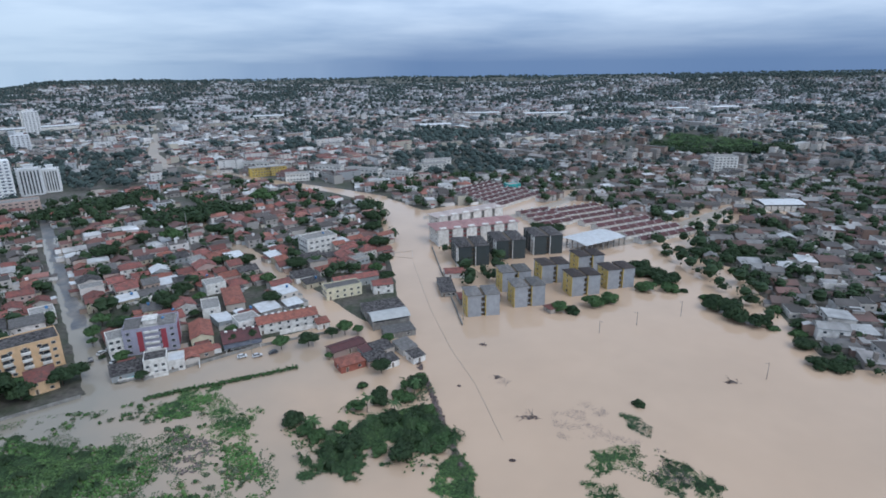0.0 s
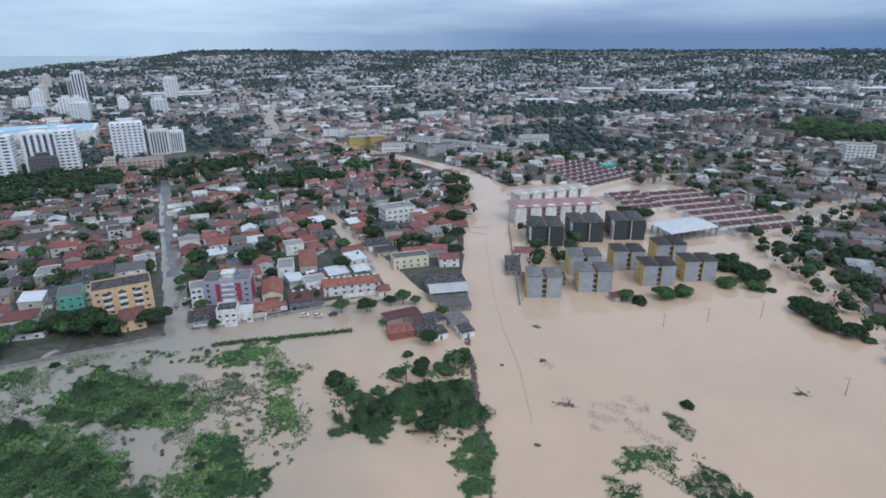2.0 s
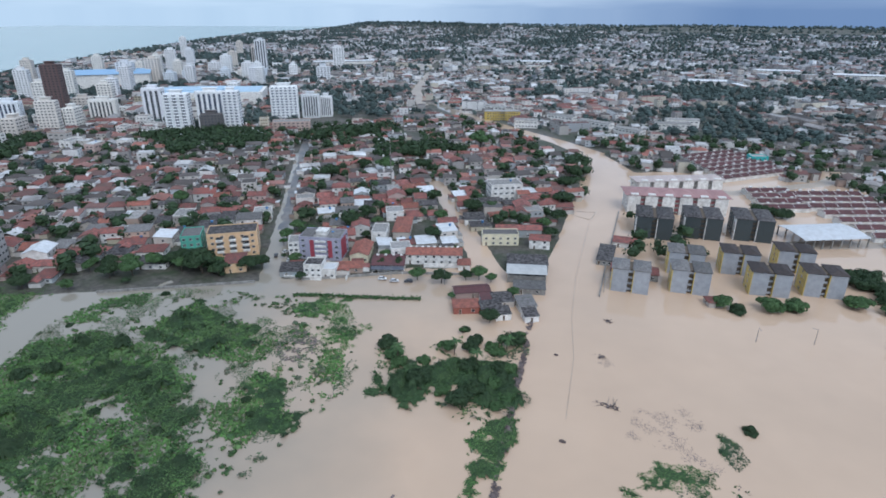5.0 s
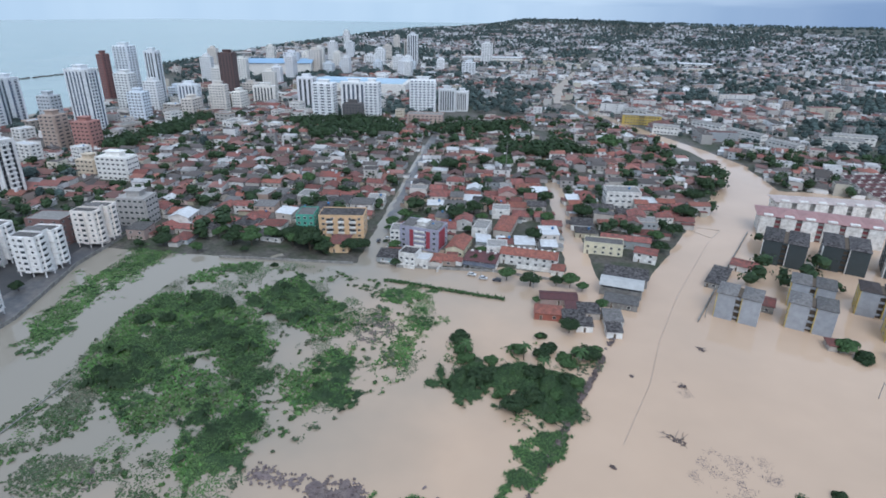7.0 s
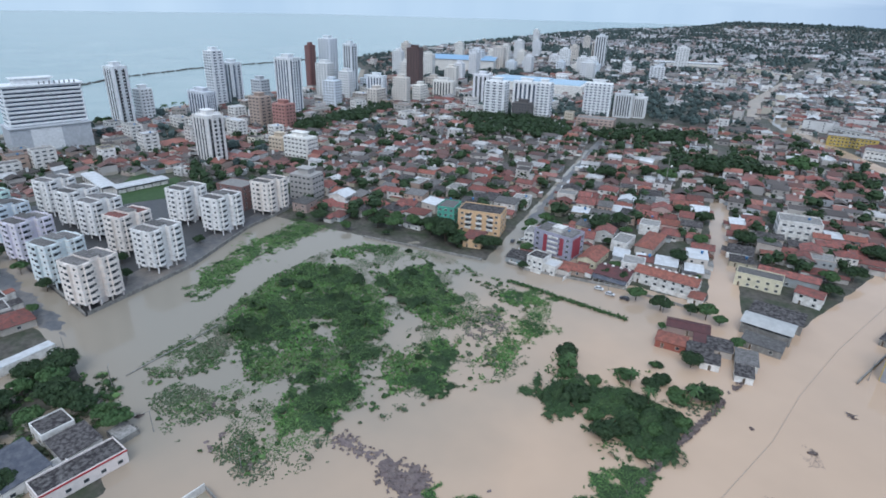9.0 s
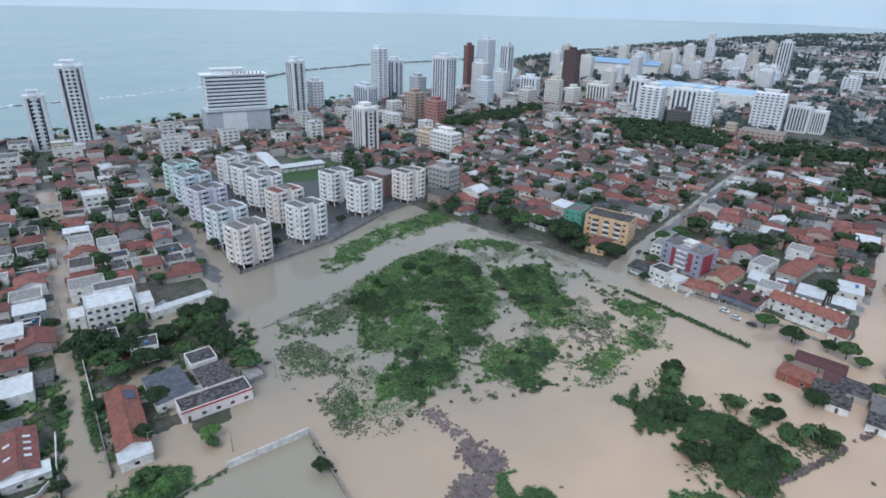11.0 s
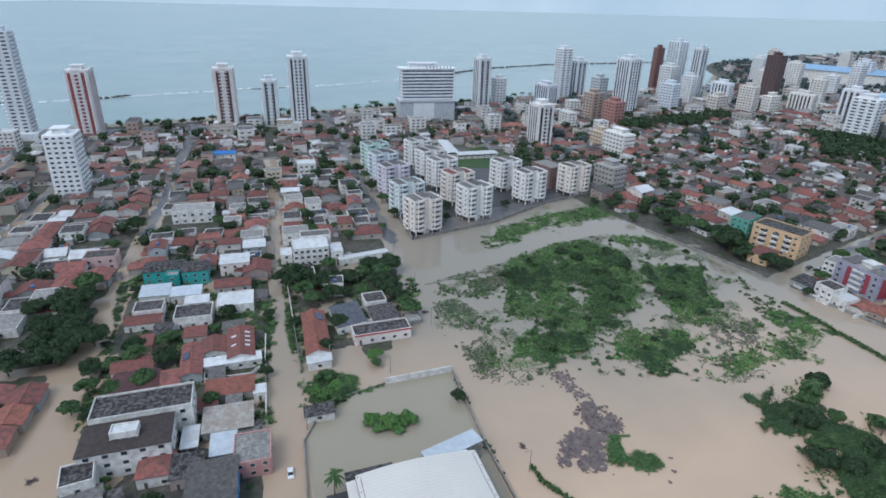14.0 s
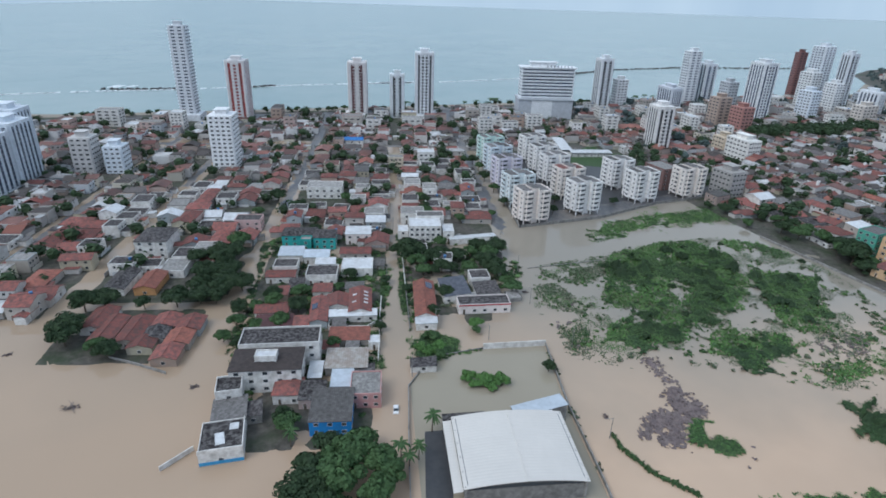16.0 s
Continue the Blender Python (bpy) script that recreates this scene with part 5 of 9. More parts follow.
def roof_geo(w, d, h, roof, rise):
    g = Geo()
    if roof == "gable":
        g.gable(w, d, h + 0.02, h + rise)
        g.box(-w / 2 - 0.42, w / 2 + 0.42, -0.14, 0.14, h + rise - 0.06, h + rise + 0.1)
    elif roof == "hip":
        g.hip(w, d, h + 0.02, h + rise)
    elif roof == "shed":
        g.shed(w, d, h + 0.02, h + rise)
    else:
        g.box(-w / 2 + 0.2, w / 2 - 0.2, -d / 2 + 0.2, d / 2 - 0.2, h, h + 0.14)
    return g


ROOF_WORDS = {"pale_blue_sheets": "pale blue-grey metal roof", "rusty_sheets": "rusty pale metal roof", "row_roof": "dark red tile roof", "brown_roof": "sooty brown roof", "slate_sheets": "blue-black sheet roof", "terra": "faded clay tile roof", "orange": "orange clay tile roof", "fibro": "grey fibre-cement roof", "dark": "blackened sheet roof", "zinc": "white metal roof", "slab": "flat concrete roof"}


def house(x, y, w, d, h, rot, roof="gable", cover="terra", wall=None, rise=None, label="", windows=2, group="houses", name="house", tank=False, base=0.0, category="house", annex=0.0, cross=False, lot=False):
    """A low house: walls, roof, doors, windows, now and then a parapet and a water tank."""
    wall = wall or M["walls"]
    rise = rise if rise is not None else {"gable": d * 0.2, "hip": min(w, d) * 0.22, "shed": 0.9, "flat": 0.5}[roof]
    floors = 2 if h > 5 else 1
    ob = thing(name, x, y, rot, base, label or f"{'two-storey' if h > 5 else 'low'} house with a {ROOF_WORDS[cover]}", category, group)
    shell = walls_geo(w, d, h, roof, rise)
    if not windows and h <= 7:
        for fl in range(floors):
            for sgn in (-1, 1):
                for s in (-0.3, 0.05, 0.32):
                    a, b, yy, z = s * w - 0.6 * sgn, s * w + 0.6 * sgn, -sgn * (d / 2 + 0.03), 1.1 + 2.8 * fl
                    shell.add([(b, yy, z), (a, yy, z), (a, yy, z + 1.1), (b, yy, z + 1.1)], [(3, 2, 1, 0)], 1)
    part("body", shell, wall if windows else [wall, M["pane"]], ob)
    part("roof", roof_geo(w, d, h, roof, rise), M[cover], ob, ROOF_WORDS[cover])
    if roof == "flat":
        part("parapet", Geo().parapet(w, d, h, h + rise), wall, ob)
    if h > 7:
        far = math.hypot(x + 60, y - 90) > 260
        g = Geo()
        for fl in range(int(h / 2.9)):
            z = 1.7 + fl * (h / int(h / 2.9))
            if far:
                ring_into(g, w, d, max(3, windows), 1.3, z)
                continue
            for k in (0, 1, 3):
                run, n = (w, max(3, windows)) if k % 2 == 0 else (d, 3)
                for i in range(n):
                    px, py, t = side(k, w, d, (i + 0.5) / n * run - run / 2)
                    put_mesh("window", pane_mesh(1.5, 1.2), ob, px, py, z, t)
        if far:
            part("glazing_grid", g, M["pane"], ob, kind="stuff")
    for k in range(4) if h <= 7 and windows else ():
        run = w if k % 2 == 0 else d
        n = windows if (run > 6 and (k == 0 or windows > 2)) else 1
        if k == 2 and windows <= 2:
            continue
        for fl in range(floors):
            for i in range(n):
                s = (i + 0.5) / n * run - run / 2
                if fl == 0 and k == 0 and i == 0:
                    px, py, t = side(k, w, d, s)
                    put_mesh("door", door_mesh(), ob, px, py, 0.1, t)
                    continue
                px, py, t = side(k, w, d, s)
                put_mesh("window", pane_mesh(1.3, 1.1), ob, px, py, 1.6 + fl * 2.8, t)
    if annex:
        s, e = (1 if annex > 0 else -1), abs(annex)
        hh = 2.5
        at = pose(s * (w / 2 + e / 2 + 0.05), rng.uniform(-0.15, 0.15) * d, 0)
        ex = part("annex", Geo().box(-e / 2, e / 2, -d * 0.3, d * 0.3, -0.4, hh, 0, at).shed(d * 0.6, e, hh + 0.02, hh + 0.4, 0.2, 1, at @ pose(0, 0, 0, 0, 0, 90)), [wall, M[rng.choice(("fibro", "dark", "zinc", "terra", "slab"))]], ob)
    if cross:
        e, wd, cx = rng.uniform(2.5, 4.5), min(w * 0.45, 6.0), rng.choice((-0.24, 0.24)) * w
        at = pose(cx, -(e / 2 + d / 4), 0, 0, 0, 90)
        part("wing", Geo().box(-(e + d / 2) / 2, (e + d / 2) / 2, -wd / 2, wd / 2, -0.4, min(h, 3.4), 0, at).gable(e + d / 2, wd, min(h, 3.4) + 0.02, min(h, 3.4) + wd * 0.22, 0.4, 1, at), [wall, M[cover]], ob)
    if lot:
        e, b = rng.uniform(3.0, 5.5), rng.uniform(3.5, 7.0)
        s, hh = rng.choice((-1, 1)), rng.choice((2.4, 2.7, 3.0))
        at = pose(rng.uniform(-0.3, 0.3) * w, s * (d / 2 + e / 2 - 0.2), 0)
        part("outbuilding", Geo().box(-b / 2, b / 2, -e / 2, e / 2, -0.4, hh, 0, at).shed(b, e, hh + 0.02, hh + 0.5, 0.25, 1, at @ pose(0, 0, 0, 0, 0, 90 - 90 * s)), [wall, M[rng.choice(("fibro", "dark", "terra", "terra", "orange", "zinc"))]], ob)
    if tank:
        tk = put_mesh("water_tank", tank_mesh(), ob, w * 0.22, d * 0.1, h + (0.14 if roof == "flat" else rise * 0.72))
        put_mesh("lid", SHARED["tank_lid"], tk, 0, 0, 1.1)
    take(x, y, max(w, d) * 0.5)
    return ob


def block_of_flats(x, y, rot, colour, roof="fibro", label="", floors=6, w=17.0, d=14.0):
    """Seven levels: open ground floor on columns, two wings with a recess between, low roof behind a parapet."""
    ob = thing("block_of_flats", x, y, rot, 0.3, label, "apartment building", "flats beside the creek")
    wall = paint("flats_" + "_".join(f"{v:.2f}" for v in colour), colour)
    z0, fh = 2.8, 2.85
    top = z0 + floors * fh
    cols = Geo().box(-0.25, 0.25, -0.25, 0.25, 0, z0).mesh("column", [wall])
    for i in range(4):
        for j in range(3):
            put_mesh("column", cols, ob, -w / 2 + 0.6 + i * (w - 1.2) / 3, -d / 2 + 0.6 + j * (d - 1.2) / 2, 0)
    part("core", Geo().box(-2.0, 2.0, -d / 2 + 2.4, d / 2 - 2.4, 0, top + 1.6).box(-2.4, 2.4, -d / 2 + 2.2, d / 2 - 2.2, top + 1.6, top + 1.8, 1), [wall, M["fibro"]], ob)
    win = pane_mesh(1.25, 0.95)
    slim = pane_mesh(0.6, 0.6)
    ac = Geo().box(-0.4, 0.4, -0.35, 0.0, -0.25, 0.25, 0, None, True).mesh("air_conditioner", [M["white"]]) if "ac" not in SHARED else SHARED["ac"]
    SHARED["ac"] = ac
    for sgn, shift in ((-1, 0.8), (1, -0.8)):
        cx, ww, dd = sgn * (w / 4 + 0.55), w / 2 - 1.1, d - 1.6
        wing = part("wing", Geo().box(cx - ww / 2, cx + ww / 2, shift - dd / 2, shift + dd / 2, z0, top, 0, None, True).parapet(ww, dd, top, top + 0.7, 0.2, 0, pose(cx, shift, 0)), wall, ob)
        ledge = Geo().box(-ww / 2 - 0.16, ww / 2 + 0.16, -dd / 2 - 0.16, dd / 2 + 0.16, -0.16, 0.14, 0, None, True).mesh("floor_ledge", [M["white"]]) if "ledge" not in SHARED else SHARED["ledge"]
        SHARED["ledge"] = ledge
        for fl in range(floors + 1):
            put_mesh("floor_ledge", ledge, wing, cx, shift, z0 + fl * fh)
        for k, run in ((0, ww), (2 + sgn * -1, dd)):
            px, py, t = side(k, ww, dd, 0.0 if k else -0.04 * ww)
            bay = Geo()
            bay.box(-1.25, 1.25, -1.0, 0.02, z0, top + 0.5, 0, pose(cx + px, shift + py, 0, 0, 0, t), True)
            for fl in range(floors):
                z = z0 + fl * fh
                bay.box(-1.05, 1.05, -1.06, -0.98, z + 1.15, z + 2.35, 1, pose(cx + px, shift + py, 0, 0, 0, t), True)
                bay.box(-1.45, 1.45, -1.3, -1.0, z - 0.1, z + 0.75, 0, pose(cx + px, shift + py, 0, 0, 0, t), True)
            part("balcony_bay", bay, [wall, M["pane"]], wing)
        part("roof", Geo().gable(dd - 0.9, ww - 0.9, top + 0.15, top + 0.75, 0.0, 0, pose(cx, shift, 0, 0, 0, 90)), M[roof], ob, ROOF_WORDS.get(roof, ""))
        for fl in range(floors):
            z = z0 + fl * fh + 1.5
            for k in range(4):
                run = ww if k % 2 == 0 else dd
                if k == 2 or (k == 1 and sgn < 0) or (k == 3 and sgn > 0):
                    continue
                for s in ((-run * 0.27, run * 0.27) if k % 2 == 0 else (-run * 0.32, 0.0, run * 0.32)):
                    px, py, t = side(k, ww, dd, s)
                    put_mesh("window", slim if (k % 2 and s == 0.0) else win, ob, cx + px, shift + py, z, t)
            if fl % 2 == 0:
                px, py, t = side(0, ww, dd, 0.12 * ww)
                put_mesh("air_conditioner", ac, ob, cx + px, shift + py, z - 0.4, t)
    take(x, y, 14)
    return ob


def slab_block(x, y, w, d, h, rot, wall, strip_mat, roof_mat, label, floors=4, share=0.9):
    """Four storeys: two blank gables side by side, a coloured stair slot with balconies between, hipped dark roofs."""
    ob = thing("apartment_block", x, y, rot, 0.0, label, "apartment building", "flooded apartment blocks")
    bw = w * 0.435
    for sgn in (-1, 1):
        cx = sgn * (w / 2 - bw / 2)
        part("wing", Geo().box(cx - bw / 2, cx + bw / 2, -d / 2, d / 2, -0.6, h, 0, None), wall, ob)
        part("roof", Geo().hip(d, bw, h + 0.02, h + 1.5, 0.35, 0, pose(cx, 0, 0, 0, 0, 90), 0.22), roof_mat, ob, "dark stained hipped roof")
        for fl in range(floors):
            for s in (-d * 0.3, d * 0.02, d * 0.3):
                put_mesh("window", pane_mesh(1.4, 1.1), ob, cx + sgn * bw / 2, s, 1.5 + fl * h / floors, 90 * sgn)
        part("side_panel", Geo().box(cx - bw / 2 - 0.05, cx - bw / 2 + 0.02, -d * 0.5 - 0.03, -d * 0.5 + d * share, -0.3, h - 0.1), strip_mat, ob)
        part("front_strip", Geo().box(cx - bw / 2 - 0.02, cx - bw / 2 + 0.3, -d / 2 - 0.06, -d / 2 + 0.05, -0.3, h - 0.1), strip_mat, ob)
        for fl in range(floors):
            put_mesh("window", pane_mesh(1.6, 1.2), ob, cx - bw / 2 - 0.06, -d * 0.5 + d * share * 0.5, 1.5 + fl * h / floors, -90)
    sw = w - 2 * bw
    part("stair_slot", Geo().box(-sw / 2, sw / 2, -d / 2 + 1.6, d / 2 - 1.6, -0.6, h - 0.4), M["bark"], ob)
    for fl in range(floors):
        z = fl * h / floors + h / floors * 0.35
        part("balcony", Geo().box(-sw / 2 + 0.05, sw / 2 - 0.05, -d / 2 + 0.9, -d / 2 + 1.7, z, z + 0.8, 0, None, True), wall, ob)
    take(x, y, max(w, d) * 0.62)
    return ob


def long_block(x, y, w, d, h, rot, n, wall, slot, roof_mat, label):
    """A long apartment block: white wings with set-back coloured slots between, under one low roof."""
    ob = thing("apartment_block", x, y, rot, 0.0, label, "apartment building", "flooded apartment blocks")
    step = w / n
    for i in range(n):
        cx = -w / 2 + (i + 0.5) * step
        bw = step * 0.72
        part("wing", Geo().box(cx - bw / 2, cx + bw / 2, -d / 2, d / 2, -0.6, h, 0, None), wall, ob)
        if i < n - 1:
            part("stair_slot", Geo().box(cx + bw / 2, cx + step - bw / 2, -d / 2 + 1.2, d / 2 - 1.2, -0.6, h - 0.3), slot, ob)
        for fl in range(4):
            for s in (-0.26, 0.26):
                if i in (0, n - 1):
                    sg = -1 if i == 0 else 1
                    put_mesh("window", pane_mesh(1.4, 1.1), ob, cx + sg * bw / 2, s * d, 1.5 + fl * h / 4, 90 * sg)
            if i < n - 1:
                part("balcony", Geo().box(cx + bw / 2 + 0.1, cx + step - bw / 2 - 0.1, -d / 2 + 0.3, -d / 2 + 1.2, 0.9 + fl * h / 4, 1.9 + fl * h / 4, 0, None, True), M["concrete"], ob)
        part("roof", Geo().hip(step + 0.3, d, h + 0.02, h + 1.5 + 0.3 * (i % 2), 0.4, 0, pose(cx, 0, 0), 0.2), roof_mat, ob)
        part("roof_gable", Geo().box(cx - bw * 0.3, cx + bw * 0.3, -d / 2 - 0.1, -d / 2 + 2.5, h - 0.4, h + 0.9, 0, None, True), wall, ob)
    take(x, y, w * 0.42)
    for s in (-0.35, 0.35):
        c, q = math.cos(math.radians(rot)), math.sin(math.radians(rot))
        take(x + s * w * c, y + s * w * q, d * 0.75)
    return ob


def window_row(run, n, h, mat="pane"):
    """A row of panes along one wall."""
    key = ("row", round(run, 1), n, round(h, 1), mat)
    if key not in SHARED:
        g = Geo()
        for i in range(n):
            s = (i + 0.5) / n * run - run / 2
            g.box(s - run / n * 0.3, s + run / n * 0.3, -0.06, 0.02, -h / 2, h / 2, 0, None, True)
        SHARED[key] = g.mesh("window_row", [M[mat]])
    return SHARED[key]


def tower(x, y, w, d, h, rot, style, label, wall=(0.72, 0.73, 0.74), accent=None, floor=3.0, podium=0.0, bays=4, name="tower_block", fine=True, base=0.0):
    """A high-rise: body with set-back corners, window rows or balcony bands floor by floor, plant room and tank on top."""
    ob = thing(name, x, y, rot, base, label, "tower block", "high-rise towers")
    wall = tuple(min(0.84, v * 1.13) for v in wall) if sum(wall) > 1.6 else wall
    wm = paint("tower_" + "_".join(f"{v:.2f}" for v in wall), wall)
    am = accent or M["pane"]
    n = max(3, int((h - podium) / floor))
    body = Geo().box(-w / 2 + 0.8, w / 2 - 0.8, -d / 2, d / 2, podium - 0.4, h).box(-w / 2, w / 2, -d / 2 + 0.8, d / 2 - 0.8, podium - 0.4, h - 1.2)
    part("body", body, wm, ob)
    part("plant_room", Geo().box(-w * 0.22, w * 0.22, -d * 0.22, d * 0.22, h, h + 3.2).box(-w * 0.28, w * 0.28, -d * 0.28, d * 0.28, h + 3.2, h + 3.6), wm, ob)
    if podium:
        part("podium", Geo().box(-w * 0.75, w * 0.75, -d * 0.8, d * 0.8, -0.4, podium), wm, ob)
    if style == "stripes":
        for k in range(4):
            run = (w if k % 2 == 0 else d) - 2.4
            for i in range(bays if k % 2 == 0 else max(2, bays - 1)):
                m = bays if k % 2 == 0 else max(2, bays - 1)
                s = (i + 0.5) / m * run - run / 2
                px, py, t = side(k, w, d, s)
                part("window_strip", Geo().box(-run / m * 0.24, run / m * 0.24, -0.08, 0.02, podium + 1.5, h - 2.2, 0, pose(px, py, 0, 0, 0, t), True), am, ob)
        if fine:
            fins = Geo()
            for k in range(4):
                m = bays if k % 2 == 0 else max(2, bays - 1)
                run = (w if k % 2 == 0 else d) - 2.4
                for i in range(m + 1):
                    px, py, t = side(k, w, d, i / m * run - run / 2)
                    fins.box(-0.35, 0.35, -0.55, 0.02, podium, h + 0.4, 0, pose(px, py, 0, 0, 0, t), True)
            part("facade_relief", fins, wm, ob, kind="stuff")
            g = Geo()
            for fl in range(n):
                for k in (1, 3):
                    px, py, t = side(k, w, d, 0)
                    z = podium + (fl + 0.95) * (h - podium) / n
                    g.box(-d * 0.2, d * 0.2, -1.3, -0.1, z - 0.15, z + 0.75, 0, pose(px, py, 0, 0, 0, t), True)
                for k in range(4):
                    run = (w if k % 2 == 0 else d) - 1.6
                    px, py, t = side(k, w, d, 0)
                    z = podium + (fl + 0.95) * (h - podium) / n
                    g.box(-run / 2, run / 2, -0.14, -0.02, z - 0.08, z + 0.08, 0, pose(px, py, 0, 0, 0, t), True)
            part("floor_trim", g, wm, ob, kind="stuff")
    elif style == "bands":
        g, g2 = Geo(), Geo()
        for fl in range(n):
            z = podium + (fl + 0.5) * (h - podium) / n
            ring_into(g, w, d, bays, floor * 0.5, z)
            for k in (0, 2):
                px, py, t = side(k, w, d, 0)
                g2.box(-w / 2 + 0.9, w / 2 - 0.9, -1.1, 0.05, z - floor * 0.42 - 0.5, z - floor * 0.42 + 0.35, 0, pose(px, py, 0, 0, 0, t), True)
        part("glazing_grid", g, M["blueglass"], ob, kind="stuff")
        part("balcony_facade", g2, wm, ob, kind="stuff")
    else:
        g = Geo()
        for fl in range(n):
            ring_into(g, w, d, bays, floor * 0.45, podium + (fl + 0.5) * (h - podium) / n)
        part("glazing_grid", g, M["pane"], ob, kind="stuff")
    take(x, y, max(w, d) * 0.6)
    return ob


def ring_into(g, w, d, bays, h, z=0.0):
    for k in range(4):
        run, n = (w if k % 2 == 0 else d) - 1.8, bays if k % 2 == 0 else max(2, bays - 1)
        px, py, t = side(k, w, d, 0)
        for i in range(n):
            s = (i + 0.5) / n * run - run / 2
            g.box(s - run / n * 0.26, s + run / n * 0.26, -0.06, 0.02, z - h * 0.42, z + h * 0.42, 0, pose(px, py, 0, 0, 0, t), True)
    return g


def hall(x, y, w, d, h, rot, label, roof="zinc", wall=None, open_sides=False, rise=1.6, name="warehouse"):
    """A large shed: frame columns, walls or open sides, long low roof in bays."""
    ob = thing(name, x, y, rot, 0.0, label, "warehouse")
    wall = wall or M["white"]
    n = max(3, int(w / 5)) if math.hypot(x, y) < 600 else 2
    g = Geo()
    seg = 10
    prof = [(-d / 2 - 0.4 + (d + 0.8) * i / seg, h + rise * (1 - (2 * i / seg - 1) ** 2)) for i in range(seg + 1)]
    v = [(sx, py, pz) for sx in (-w / 2 - 0.4, w / 2 + 0.4) for py, pz in prof] + [(sx, py, pz - 0.22) for sx in (-w / 2 - 0.4, w / 2 + 0.4) for py, pz in prof]
    k = seg + 1
    f = [(i, k + i, k + i + 1, i + 1) for i in range(seg)] + [(2 * k + i + 1, 3 * k + i + 1, 3 * k + i, 2 * k + i) for i in range(seg)]
    f += [(i, i + 1, 2 * k + i + 1, 2 * k + i) for i in range(seg)] + [(k + i + 1, k + i, 3 * k + i, 3 * k + i + 1) for i in range(seg)]
    f += [(0, 2 * k, 3 * k, k), (seg, k + seg, 3 * k + seg, 2 * k + seg)]
    part("roof", g.add(v, f), M[roof], ob)
    col = Geo().box(-0.3, 0.3, -0.3, 0.3, -0.5, h + 0.1).mesh("column", [M["concrete"]])
    for i in range(n + 1):
        for sy in (-1, 1):
            put_mesh("column", col, ob, -w / 2 + 0.35 + i * (w - 0.7) / n, sy * (d / 2 - 0.3), 0)
    if not open_sides:
        part("body", Geo().box(-w / 2 + 0.4, w / 2 - 0.4, -d / 2 + 0.4, d / 2 - 0.4, -0.5, h - 1.4), wall, ob)
        part("clerestory", Geo().box(-w / 2 + 0.7, w / 2 - 0.7, -d / 2 + 0.7, d / 2 - 0.7, h - 1.4, h + 0.2), M["pane"], ob)
    take(x, y, max(w, d) * 0.6)
    return ob


def yard_wall(pts, label, h=2.2, t=0.22, mat="white"):
    g = Geo()
    for (x0, y0), (x1, y1) in zip(pts, pts[1:]):
        g.box(0, math.hypot(x1 - x0, y1 - y0), -t / 2, t / 2, -0.5, h, 0, pose(x0, y0, 0, 0, 0, math.degrees(math.atan2(y1 - y0, x1 - x0))))
        g.box(0, math.hypot(x1 - x0, y1 - y0), -t / 2 - 0.05, t / 2 + 0.05, h, h + 0.08, 0, pose(x0, y0, 0, 0, 0, math.degrees(math.atan2(y1 - y0, x1 - x0))))
    return tagged(part("yard_wall", g, M[mat]), label, "wall")


def pole(x, y, h=8.0, lean=0.0):
    ob = thing("street_pole", x, y, rng.uniform(0, 360), 0, "slim grey concrete street pole", "pole", "street poles")
    part("shaft", Geo().tube(0.16, 0.1, -0.5, h, 7), M["concrete"], ob)
    arm = part("arm", Geo().box(0, 1.4, -0.04, 0.04, h - 0.3, h - 0.2, 0, None, True), M["concrete"], ob)
    part("lamp_head", Geo().box(1.2, 1.8, -0.12, 0.12, h - 0.28, h - 0.16, 0, None, True), M["concrete"], arm)
    return ob


def car(x, y, rot, colour, label, sunk=0.0):
    ob = thing("parked_car", x, y, rot, 0.3 - sunk, label, "car", "parked cars")
    m = paint("car_" + "_".join(f"{v:.2f}" for v in colour), colour, 0.3)
    body = Geo()
    prof = [(-2.05, 0.3), (2.05, 0.3), (2.1, 0.75), (1.2, 0.92), (-1.9, 0.95), (-2.1, 0.7)]
    body.add([(px, -0.84, pz) for px, pz in prof] + [(px, 0.84, pz) for px, pz in prof], [(5, 4, 3, 2, 1, 0), (6, 7, 8, 9, 10, 11)] + [(i, (i + 1) % 6, 6 + (i + 1) % 6, 6 + i) for i in range(6)])
    part("body", body, m, ob)
    cab = [(-1.7, 0.95), (1.15, 0.93), (0.45, 1.42), (-1.25, 1.45)]
    part("glazing", Geo().add([(px, -0.74, pz) for px, pz in cab] + [(px, 0.74, pz) for px, pz in cab], [(3, 2, 1, 0), (4, 5, 6, 7)] + [(i, (i + 1) % 4, 4 + (i + 1) % 4, 4 + i) for i in range(4)]), M["pane"], ob)
    part("roof", Geo().box(-1.25, 0.42, -0.72, 0.72, 1.43, 1.5, 0, None, True), m, ob)
    wheel = Geo().tube(0.31, 0.31, -0.1, 0.1, 10, 0, pose(0, 0, 0, 90)).mesh("wheel", [M["tyre"]]) if "wheel" not in SHARED else SHARED["wheel"]
    SHARED["wheel"] = wheel
    for wx in (-1.3, 1.3):
        for wy in (-0.8, 0.8):
            wh = put_mesh("wheel", wheel, ob, wx, wy, 0.31)
            part("rim", Geo().tube(0.17, 0.17, -0.11, 0.11, 8, 0, pose(0, 0, 0, 90)), M["zinc"], wh)
    return ob

# ---------- the flats beside the creek ----------
CREAM, WHITE = (0.82, 0.75, 0.69), (0.85, 0.83, 0.81)
